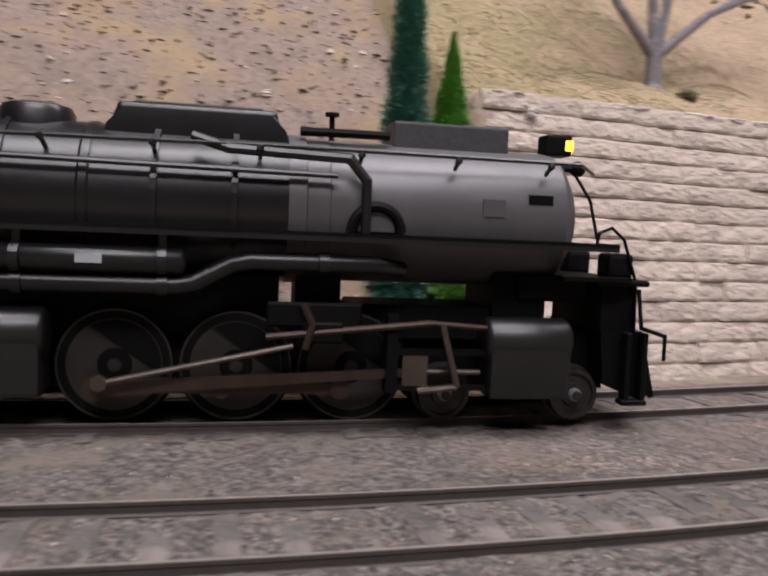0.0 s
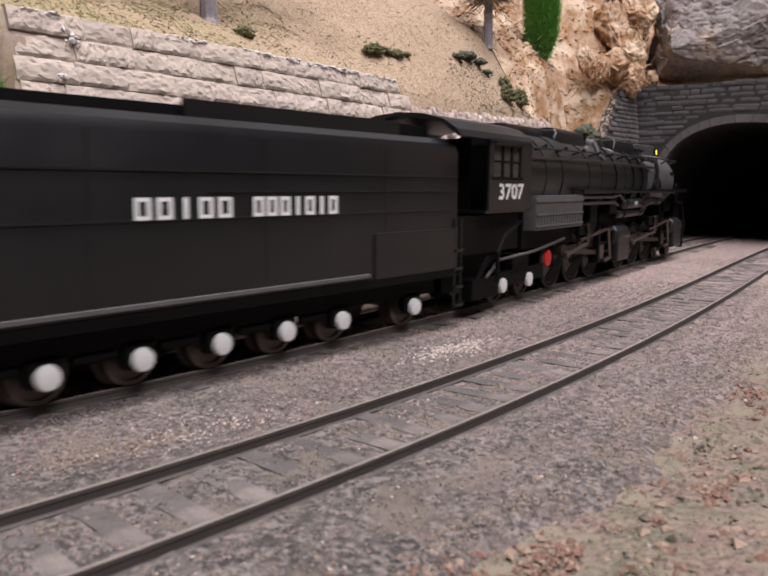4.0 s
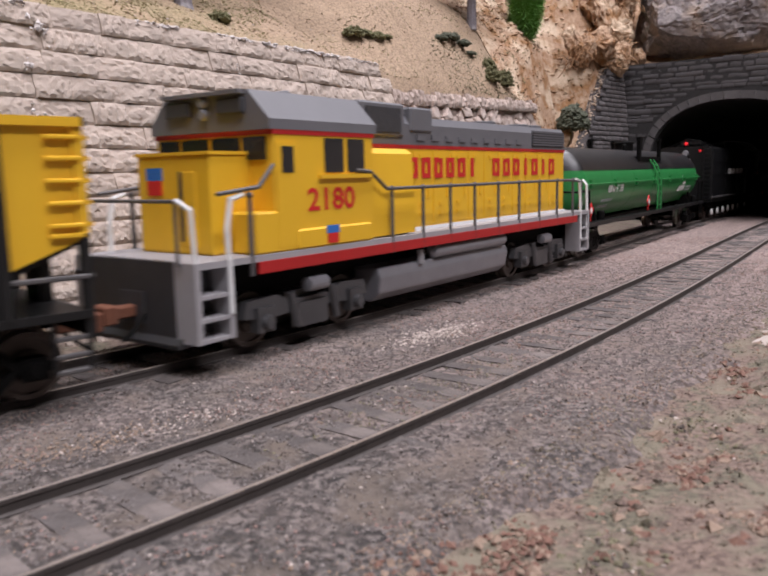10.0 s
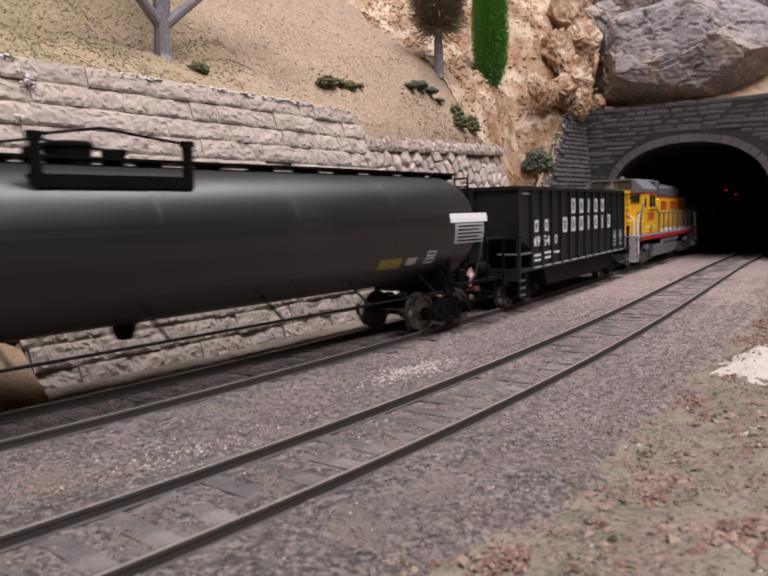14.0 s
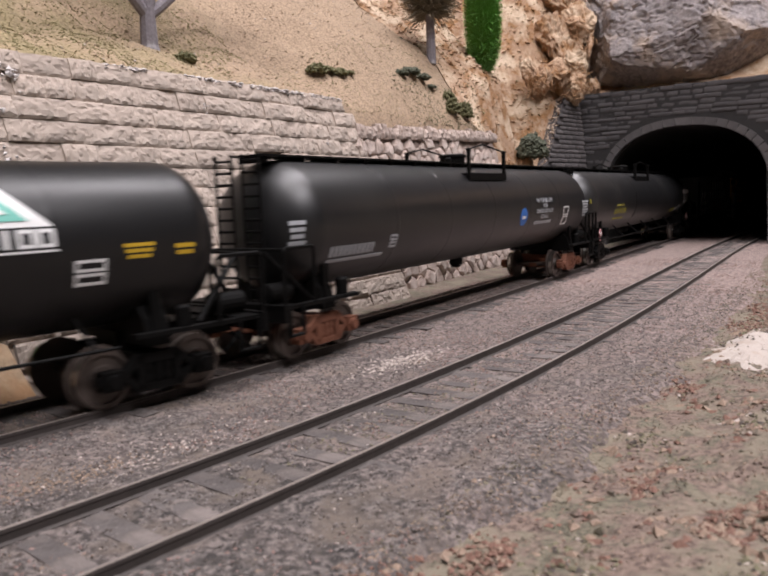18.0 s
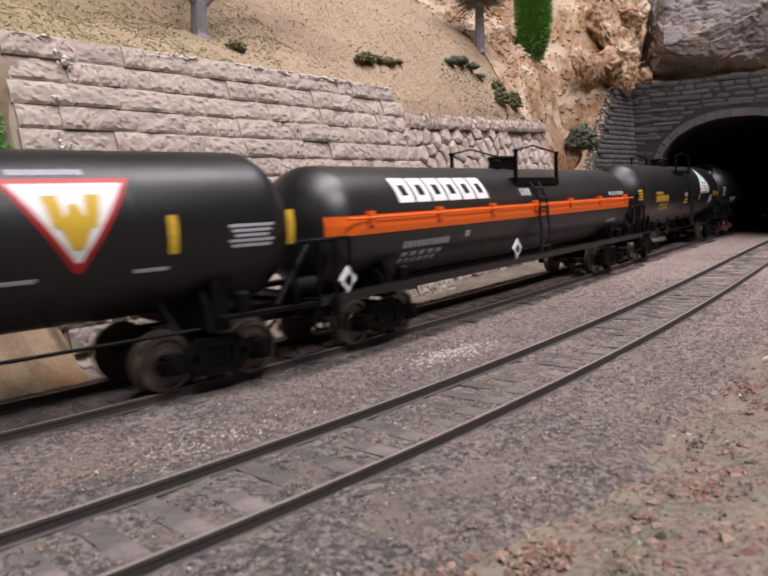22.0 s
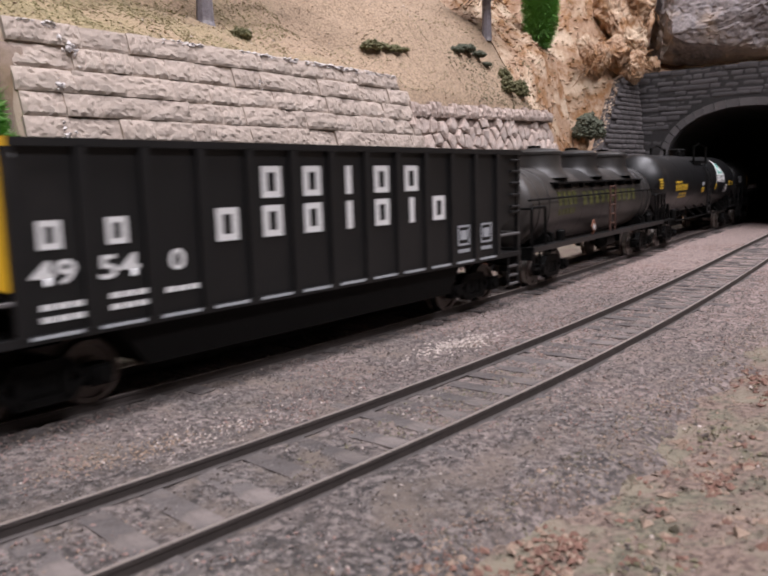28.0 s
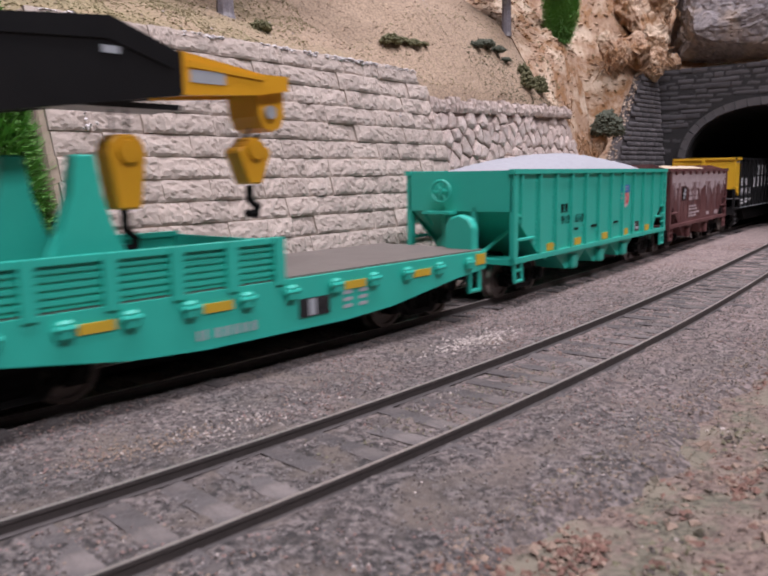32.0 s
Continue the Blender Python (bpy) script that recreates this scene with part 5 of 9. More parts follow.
def frame_side(base):
    """Cast side frame with journal boxes, window openings and coil springs."""
    bm = bmesh.new()
    h = base / 2
    for y0, y1 in ((-12.9, -11.0),):
        prism_y(bm, [(-h - 2.6, 6.0), (-h + 2.5, 6.6), (-4.2, 9.0), (4.2, 9.0), (h - 2.5, 6.6), (h + 2.6, 6.0), (h + 2.6, 4.6), (h - 2.2, 4.9), (4.0, 7.2), (-4.0, 7.2), (-h + 2.2, 4.9), (-h - 2.6, 4.6)], y0, y1)
        prism_y(bm, [(-h + 2.0, 5.2), (-4.4, 2.2), (4.4, 2.2), (h - 2.0, 5.2), (h - 3.4, 5.4), (3.8, 3.4), (-3.8, 3.4), (-h + 3.4, 5.4)], y0, y1)
        for x in (-3.6, 3.6):
            box(bm, x - 0.7, x + 0.7, y0, y1, 2.6, 8.6)
        for x in (-h, h):
            box(bm, x - 1.9, x + 1.9, y0 - 0.5, y1 + 0.4, 3.5, 6.9)
            lathe(bm, [(-0.9, 1.2), (0.3, 1.5)], "y", y0 - 0.5, 5.2, x, 12)
        for x in (-1.8, 0.0, 1.8):
            lathe(bm, [(3.3, 0.75), (4.2, 0.85), (5.2, 0.75), (6.2, 0.85), (7.3, 0.75)], "z", -12.0, 0, x, 10)
    return bm


def truck_kit(base, material):
    bm = bmesh.new()
    box(bm, -2.6, 2.6, -11.2, 11.2, 5.4, 8.6)
    box(bm, -base / 2 - 1, base / 2 + 1, -1.5, 1.5, 4.4, 5.6)
    bolster = as_mesh(bm, "truck", material)
    side = as_mesh(frame_side(base), "side_frame", material)
    shoe = bmesh.new()
    for s in (-1, 1):
        box(shoe, s * (base / 2 - 6.4) - 0.5, s * (base / 2 - 6.4) + 0.5, -9.8, 9.8, 3.2, 5.4)
    return bolster, side, as_mesh(shoe, "brake_beam", material)


KITS = {"frame_black": truck_kit(18.5, "frame_black"), "rust": truck_kit(18.5, "rust")}
SPIN = []


def truck(car, x, base=18.5, paint="frame_black", shiny=True):
    bolster, side, beam = KITS[paint]
    t = share("truck", bolster, car, pose(x * MM, 0, 0))
    share("side_frame", side, t, Matrix())
    share("side_frame", side, t, pose(0, 0, 0, 0, 0, 180))
    share("brake_beam", beam, t, Matrix())
    for a in (-base / 2, base / 2):
        w = share("wheelset", WHEELS, t, pose(a * MM, 0, 5.2 * MM))
        if shiny:
            share("tread", TREADS, t, pose(a * MM, 0, 5.2 * MM), "bright worn wheel tread")
    return t


def coupler(car, x, ahead, z=8.6):
    s = 1 if ahead else -1
    bm = boxes((min(x, x + s * 6), max(x, x + s * 6), -1.2, 1.2, z - 1.1, z + 1.1), (x + s * 6 - 1.4, x + s * 6 + 1.4, -2.2, 2.2, z - 1.7, z + 1.7))
    part("coupler", soft(bm, 0.3, 1), "rust", car, "brown knuckle coupler")
    bm = bmesh.new()
    pipe(bm, [(x, -3.5, z - 0.5), (x + s * 3, -3.8, z - 3.0), (x + s * 5, -3.4, z - 4.6)], 0.35, 6)
    part("air_hose", bm, "frame_black", car)


def ladder(car, x, y, z0, z1, w, step, material, radius=0, zc=0, name="ladder"):
    bm = bmesh.new()

    def yy(z):
        if not radius or z < zc - 2:
            return y
        return -math.sqrt(max(4.0, radius ** 2 - max(0, z - zc) ** 2)) - 1.0
    zs = list(np.arange(z0, z1 + 0.1, step))
    pipe(bm, [(x - w / 2, yy(z), z) for z in zs], 0.42, 6)
    lad = part(name, bm, material, car)
    part("stile", pipe(bmesh.new(), [(x + w / 2, yy(z), z) for z in zs], 0.42, 6), material, lad)
    for z in zs:
        part("rung", rod(bmesh.new(), (x - w / 2, yy(z), z), (x + w / 2, yy(z), z), 0.38, 6), material, lad)
    return lad


# ---- tank cars ----
def tank_car(name, label, centre, x0, x1, radius, zc, paint, trucks, sill=True, dome_deep=7.0, belt=None, platform=None, ladder_x=None, ladder_paint="tank_black", walkway=False, rust=False, side_pipe=False, top_paint=None, ends=None, braces=()):
    car = tagged(new(name), label, "tank car", "wagons of the train")
    X = lambda s: s - centre
    a, b = X(x0), X(x1)
    n = 13
    capl = [(a + dome_deep * (1 - math.cos(t)), radius * math.sin(t)) for t in np.linspace(0.02, math.pi / 2, n)]
    capr = [(b - dome_deep * (1 - math.cos(t)), radius * math.sin(t)) for t in np.linspace(math.pi / 2, 0.02, n)]
    mid = []
    for k in np.linspace(0, 1, 7)[1:-1]:
        p = a + dome_deep + (b - a - 2 * dome_deep) * k
        mid += [(p - 0.5, radius), (p - 0.3, radius + 0.06), (p + 0.3, radius + 0.06), (p + 0.5, radius)]
    body = smooth(part("tank_shell", lathe(bmesh.new(), capl + mid + capr, "x", 0, zc, seg=64), paint, car), 12)
    lo, hi = (X(ends[0]), X(ends[1])) if ends else (a - 3, b + 3)
    if sill:
        for s in (-1, 1):
            part("walk_plank", boxes((lo, hi, s * 15.2 - 1.4, s * 15.2 + 1.4, 12.6, 13.5)), "frame_black", car)
            part("side_sill", boxes((lo, hi, s * 16.5 - 0.4, s * 16.5 + 0.4, 12.0, 13.5)), "black_satin", car)
        part("centre_sill", boxes((lo + 1, hi - 1, -4, 4, 9.0, 12.6)), "frame_black", car)
    else:
        for e, s in ((lo, 1), (hi, -1)):
            part("stub_sill", boxes((min(e, e + s * 26), max(e, e + s * 26), -4, 4, 8.6, 12.4)), "frame_black", car)
            part("end_platform", boxes((min(e, e + s * 6), max(e, e + s * 6), -15.5, 15.5, 12.2, 13.0)), "frame_black", car)
            for y in (-1, 1):
                part("side_walk", boxes((min(e + s * 6, e + s * 28), max(e + s * 6, e + s * 28), y * 14.9 - 1.0, y * 14.9 + 1.0, 12.2, 13.0)), "frame_black", car)
    for e, s in ((lo, 1), (hi, -1)):
        part("end_sill", boxes((min(e, e + s * 1.2), max(e, e + s * 1.2), -16.2, 16.2, 9.6, 13.4)), "frame_black", car)
        for y in (-15.8, 15.8):
            part("side_railing", pipe(bmesh.new(), [(e + s * 0.8, y, 13), (e + s * 0.8, y, 24.6), (e + s * 1.4, y, 25.2), (e + s * 10.4, y, 25.2), (e + s * 11, y, 24.6), (e + s * 11, y, 13)], 0.42, 6), "frame_black", car)
            part("step", pipe(bmesh.new(), [(e + s * 2, y, 12.6), (e + s * 2, y, 6.6), (e + s * 6.5, y, 6.6), (e + s * 6.5, y, 12.6)], 0.4, 6), "frame_black", car)
        part("end_rail", rod(bmesh.new(), (e + s * 0.8, -15.8, 25.0), (e + s * 0.8, 15.8, 25.0), 0.36, 6), "frame_black", car)
        coupler(car, e, s < 0)
    for tx in trucks:
        t = X(tx)
        truck(car, t, paint="rust" if rust else "frame_black")
        bm = bmesh.new()
        top = zc - math.sqrt(max(1, radius ** 2 - 100))
        prism_x(bm, [(-13.5, 10.2), (13.5, 10.2), (12.4, 15), (10, top + 0.6), (-10, top + 0.6), (-12.4, 15)], t - 2.4, t + 2.4)
        part("saddle", bm, "frame_black", car)
        for y in (-1, 1):
            part("saddle_plate", prism_x(bmesh.new(), [(y * 10.5, 12.6), (y * 13.4, 12.6), (y * 13.0, 16.0), (y * (radius - 2.6), zc - 7.5)], t - 1.0, t + 1.0), "frame_black", car)
            part("jacking_pad", lathe(bmesh.new(), [(12.6, 1.5), (16.5, 1.5), (16.9, 1.1)], "z", y * 13.6, 0, t + 5, 14), "frame_black", car)
    if top_paint:
        za = belt[3] if belt and len(belt) > 3 else 32.6
        bm = bmesh.new()
        n2 = 18
        a0 = math.asin((za - zc) / radius)
        ringset = []
        xs = [(a + 0.3, None)] + [(p, r) for p, r in capl[1:]] + [(p, r) for p, r in capr[:-1]]
        for p, r in xs[1:]:
            r2 = r + 0.14
            if r2 <= za - zc + 0.2:
                continue
            b0 = math.asin(min(0.999, (za - zc) / r2))
            ringset.append([bm.verts.new((p, -math.cos(b0 + (math.pi - 2 * b0) * k / n2) * r2, zc + math.sin(b0 + (math.pi - 2 * b0) * k / n2) * r2)) for k in range(n2 + 1)])
        for r0, r1 in zip(ringset, ringset[1:]):
            for k in range(n2):
                bm.faces.new((r0[k], r0[k + 1], r1[k + 1], r1[k]))
        smooth(part("painted_top", bm, top_paint, car, "satin black upper half"), 40)
    if belt:
        z0, z1, bp = belt[:3]
        bm = bmesh.new()
        for s in (-1, 1):
            wrap(bm, a + dome_deep, b - dome_deep, z0, z1, radius + 0.15, zc, s, 0.12)
        part("belt", bm, bp, car)
        bm = bmesh.new()
        for s in (-1, 1):
            y = s * (math.sqrt(radius ** 2 - (z1 - zc) ** 2) + 1.2)
            pipe(bm, [(a + 4, y, z1 - 0.6), (b - 4, y, z1 - 0.6)], 0.3, 6)
            for k in np.linspace(a + dome_deep + 4, b - dome_deep - 4, 7):
                box(bm, k - 1.1, k + 1.1, min(y, y - s * 1.6), max(y, y - s * 1.6), z1 - 2.2, z1 + 0.9)
        part("hand_rail", bm, bp if bp != "orange_band" else "orange_band", car)
    if platform:
        p0, p1, ht = X(platform[0]), X(platform[1]), platform[2]
        thick = platform[3] if len(platform) > 3 else 0.6
        top = zc + radius
        zt = zc + math.sqrt(radius ** 2 - 121) + 1.2
        for q in ((p0 + 4, p1 - 4, -11.1, -5.5, zt, zt + 0.7), (p0 + 4, p1 - 4, 5.5, 11.1, zt, zt + 0.7), (p0, p0 + 4, -11.1, 11.1, zt, zt + 0.7), (p1 - 4, p1, -11.1, 11.1, zt, zt + 0.7)):
            part("platform_plank", boxes(q), "frame_black", car)
        for s in (-1, 1):
            part("platform_edge", boxes((p0, p1, s * 11.5 - 0.4, s * 11.5 + 0.4, zt - 1.6, zt + 0.7)), "frame_black", car)
        for s in (-1, 1):
            y = s * 11.3
            for k in (p0 + 0.7, p1 - 0.7):
                part("platform_post", boxes((k - thick, k + thick, y - thick * 0.75, y + thick * 0.75, zt - 1.6, zt + ht), (k - thick * 1.5, k + thick * 1.5, y - thick * 0.9, y + thick * 0.9, zt + ht - thick * 0.7, zt + ht + thick * 0.7)), "frame_black", car)
            mid = (p0 + p1) / 2 - 3
            part("platform_railing", pipe(bmesh.new(), [(p0 + 0.7, y, zt + ht), (mid - 6, y, zt + ht + 1.0), (mid, y, zt + ht + 1.9), (mid + 6, y, zt + ht + 1.2), (p1 - 0.7, y, zt + ht)], 0.28, 6), "frame_black", car, "thin wire hand rail")
        bm = bmesh.new()
        c = (p0 + p1) / 2 - 3
        lathe(bm, [(top - 1, 4.2), (top + 2.6, 4.2), (top + 3.0, 4.6), (top + 3.6, 4.6), (top + 4.0, 3.8), (top + 4.0, 0.5)], "z", 0, 0, c, 24)
        lathe(bm, [(top - 1, 1.5), (top + 3, 1.5), (top + 3.4, 0.8)], "z", 2.5, 0, c + 10, 14)
        lathe(bm, [(top - 1, 1.2), (top + 2.2, 1.2), (top + 2.6, 0.6)], "z", -3, 0, c - 9, 14)
        part("valve_dome", bm, "frame_black", car)
    if ladder_x is not None:
        lx = X(ladder_x)
        ladder(car, lx, -15.9, 12.5, zc + radius * 0.82, 6.2, 3.1, ladder_paint, radius + 0.2, zc)
        ladder(car, lx, 15.9, 12.5, zc, 6.2, 3.1, ladder_paint)
    if walkway:
        top = zc + radius
        bm = boxes((a + 2, b - 2, -4.5, 4.5, top + 0.6, top + 1.1))
        for k in np.linspace(a + 4, b - 4, 16):
            box(bm, k - 0.4, k + 0.4, -4.2, 4.2, top - 0.8, top + 0.6)
        part("running_walkway", bm, "frame_black", car)
        for e, s in ((a, 1), (b, -1)):
            for y in (-4, 4):
                bm = bmesh.new()
                for q in np.arange(13, top, 2.6):
                    rod(bm, (e - s * 1.6, y - 2.4, q), (e - s * 1.6, y + 2.4, q), 0.3, 6)
                for w in (-2.4, 2.4):
                    rod(bm, (e - s * 1.6, y + w, 13), (e - s * 1.6, y + w, top + 1), 0.35, 6)
                part("end_ladder", bm, "frame_black", car)
    if side_pipe:
        bm = bmesh.new()
        pipe(bm, [(a + 26, -14.6, 11.2), (b - 26, -14.6, 11.2)], 0.35, 6)
        for k in np.linspace(a + 30, b - 30, 7):
            rod(bm, (k, -14.6, 11.2), (k - 1, -9, zc - math.sqrt(radius ** 2 - 81) + 0.5), 0.35, 6)
        part("train_pipe", bm, "frame_black", car)
    if not sill:
        for e, s in ((lo, 1), (hi, -1)):
            for y in (-1, 1):
                part("end_brace", rod(bmesh.new(), (e + s * 2.0, y * 9.0, 24.5), (e + s * 13.5, y * 12.6, 13.0), 0.6, 6), "frame_black", car)
            part("brake_reservoir", lathe(bmesh.new(), [(e + s * 1.2, 0.5), (e + s * 1.6, 2.2), (e + s * 8.6, 2.2), (e + s * 9.0, 0.5)], "x", -9.5, 15.4, seg=16), "frame_black", car)
    for s0 in braces:
        k = X(s0)
        bm = bmesh.new()
        prism_y(bm, [(k - 1.0, zc - radius + 1), (k + 1.0, zc - radius + 1), (k + 1.0, zc - radius - 4), (k - 1.0, zc - radius - 4)], -6, 6)
        part("outlet", bm, "frame_black", car)
    bm = bmesh.new()
    lathe(bm, [(zc - radius - 3.0, 1.6), (zc - radius - 1.5, 2.4), (zc - radius + 0.8, 2.4)], "z", 0, 0, (a + b) / 2, 14)
    part("bottom_outlet", bm, "frame_black", car)
    return car, X


def placard(car, x, z, y, material, size=2.6):
    bm = bmesh.new()
    prism_y(bm, [(x, z - size), (x + size, z), (x, z + size), (x - size, z)], y - 0.2, y + 0.2)
    p = part("placard", bm, material, car, "diamond hazard placard")
    bm = bmesh.new()
    prism_y(bm, [(x, z - size * 0.6), (x + size * 0.5, z - size * 0.1), (x, z + size * 0.4), (x - size * 0.5, z - size * 0.1)], y - 0.28, y - 0.2)
    part("placard_mark", bm, "white_paint" if material != "white_paint" else "frame_black", p)
    part("placard_post", boxes((x - 0.5, x + 0.5, y, y + 0.5, z - size - 1.6, z - size * 0.3)), material, car)


TRAIN = []


def green_tank():
    car, X = tank_car("tank_car", "green and black tank car with a white emblem and red placards", -489, -591, -386, 14.2, 27.4, "tank_green", (-570, -402), True, 6.5,
                      belt=(25.6, 28.2, "tank_green", 32.6), platform=(-505, -468, 8.6, 1.1), ladder_x=-484, ladder_paint="tank_green", top_paint="tank_satin", ends=(-597, -383))
    R, zc = 14.2, 27.4
    bm = bmesh.new()
    wrap(bm, X(-429.5), X(-420.4), 26.4, 28.6, R, zc)
    taper(bm, (X(-434), X(-427.5)), (X(-431.6), X(-426.4)), 20.6, 23.4, R, zc, 3)
    taper(bm, (X(-427.0), X(-419.6)), (X(-426.0), X(-419.2)), 20.6, 23.4, R, zc, 3)
    taper(bm, (X(-425.6), X(-419.4)), (X(-424.8), X(-420.0)), 23.9, 25.8, R, zc, 3)
    part("emblem", bm, "white_paint", car, "white interlocking emblem")
    bar_row(car, "marking", X(-417), X(-404), 22.6, 0.9, 10, "pale_paint", R, zc)
    bar_row(car, "marking", X(-417), X(-404), 21.0, 0.9, 8, "pale_paint", R, zc)
    figures(car, "BNFT 35", X(-558), X(-538), 25.2, 3.0, 0, "white_paint", "white lettering", radius=R, zc=zc)
    bar_row(car, "marking", X(-562), X(-548), 20.6, 1.2, 9, "pale_paint", R, zc)
    bar_row(car, "marking", X(-562), X(-550), 18.2, 1.2, 6, "pale_paint", R, zc)
    placard(car, X(-503), 18.2, -15.9, "red_paint")
    placard(car, X(-584), 18.2, -15.9, "red_paint")
    TRAIN.append((car, -489, -569, -405))


def label_block(car, X, s0, s1, z0, z1, R, zc, material="pale_paint", rows=5):
    h = (z1 - z0) / rows
    for i in range(rows):
        bar_row(car, "marking", X(s0), X(s1), z1 - h * (i + 0.5), h * 0.62, 1, material, R, zc, fill=0.98 - 0.12 * (i % 3))


def data_boxes(car, X, s, z, w, h, R, zc, material="white_paint"):
    bm = bmesh.new()
    for k in (0, 1):
        z0 = z + (h / 2 + 0.3) * (k - 1)
        for q in ((X(s), X(s) + w, z0, z0 + 0.5), (X(s), X(s) + w, z0 + h / 2 - 0.5, z0 + h / 2), (X(s), X(s) + 0.5, z0, z0 + h / 2), (X(s) + w - 0.5, X(s) + w, z0, z0 + h / 2)):
            wrap(bm, q[0], q[1], q[2], q[3], R, zc)
    part("data_panel", bm, material, car)


def long_black_tank():
    car, X = tank_car("tank_car", "long glossy black tank car with yellow lettering and a top walkway", -1081, -1200, -961, 15.6, 29.0, "tank_satin", (-1176, -981), False, 12.0,
                      platform=(-1103, -1071, 7, 0.85), walkway=True, side_pipe=True, ends=(-1206, -953))
    R, zc = 15.6, 29.0
    wr = bmesh.new()
    wrap(wr, X(-1117), X(-1026), 20, 33.0, R + 0.25, zc)
    part("jacket_panel", wr, "tank_satin", car, "raised insulation jacket panel")
    bar_row(car, "marking", X(-1159), X(-1136), 24.2, 2.6, 9, "dull_yellow", R, zc)
    bar_row(car, "marking", X(-1157), X(-1142), 27.2, 1.0, 12, "dull_yellow", R, zc)
    bar_row(car, "marking", X(-1158), X(-1138), 20.6, 1.0, 12, "dull_yellow", R, zc)
    bar_row(car, "marking", X(-1196), X(-1188), 30, 2.0, 3, "dull_yellow", R - 2, zc)
    bar_row(car, "marking", X(-984), X(-963), 32.0, 2.6, 1, "white_paint", R, zc, fill=0.98)
    part("label_panel", wrap(bmesh.new(), X(-981.5), X(-965.5), 24.6, 30.4, R, zc), "pale_paint", car, "pale grey printed label")
    for k in range(5):
        bar_row(car, "marking", X(-980.5), X(-966.5 - 2 * (k % 2)), 29.6 - k * 1.05, 0.34, 1, "frame_black", R + 0.12, zc, fill=0.98)
    bar_row(car, "marking", X(-1015), X(-1005), 20.6, 2.6, 1, "dull_yellow", R, zc, fill=0.95)
    bar_row(car, "marking", X(-1003), X(-998), 20.8, 1.8, 1, "pale_paint", R, zc, fill=0.9)
    data_boxes(car, X, -994, 21.6, 4.5, 3.2, R, zc, "pale_paint")
    placard(car, X(-974), 15.2, -15.9, "placard_pink", 2.0)
    placard(car, X(-1188), 15.2, -15.9, "placard_pink", 2.0)
    TRAIN.append((car, -1081, -1176, -981))


def rusty_truck_tank():
    car, X = tank_car("tank_car", "glossy black tank car with a blue disc and rusty trucks", -1309, -1410, -1203, 15.4, 29.2, "tank_satin", (-1398, -1225), False, 10.0,
                      platform=(-1318.5, -1289.5, 8), walkway=True, rust=True, ends=(-1417, -1202))
    R, zc = 15.4, 29.2
    bm = bmesh.new()
    for k in range(16):
        w0, w1 = (3.2 * math.sqrt(max(0.0004, 1 - ((q - 8) / 8) ** 2)) for q in (k, k + 1))
        taper(bm, (X(-1282) - w0, X(-1282) + w0), (X(-1282) - w1, X(-1282) + w1), 26.4 + (k - 8) * 0.4, 26.4 + (k - 7) * 0.4, R, zc, 1)
    part("disc", bm, "blue_paint", car, "blue round emblem")
    bar_row(car, "marking", X(-1284.5), X(-1279.5), 26.2, 1.0, 1, "white_paint", R + 0.1, zc)
    for z, w, words in ((31.4, 16, "IN CASE OF"), (29.4, 4.6, "AN"), (27.4, 17.5, "EMERGENCY"), (25.4, 8.4, "CALL")):
        figures(car, words, X(-1262 - w / 2), X(-1262 + w / 2), z + 0.6, 1.5, 0, "pale_paint", "pale warning lettering", radius=R, zc=zc)
    bar_row(car, "marking", X(-1271), X(-1253), 23.8, 1.1, 10, "pale_paint", R, zc)
    label_block(car, X, -1216, -1208, 24, 31, R, zc, rows=6)
    data_boxes(car, X, -1240, 25.5, 6.0, 7.0, R, zc)
    bar_row(car, "marking", X(-1398), X(-1379), 23.0, 2.4, 10, "pale_paint", R, zc)
    bar_row(car, "marking", X(-1398), X(-1374), 20.8, 0.7, 1, "pale_paint", R, zc, fill=1)
    data_boxes(car, X, -1372, 24.0, 3.4, 3.0, R, zc, "pale_paint")
    label_block(car, X, -1411, -1405, 25, 31, R - 2, zc, rows=4)
    TRAIN.append((car, -1309, -1398, -1225))


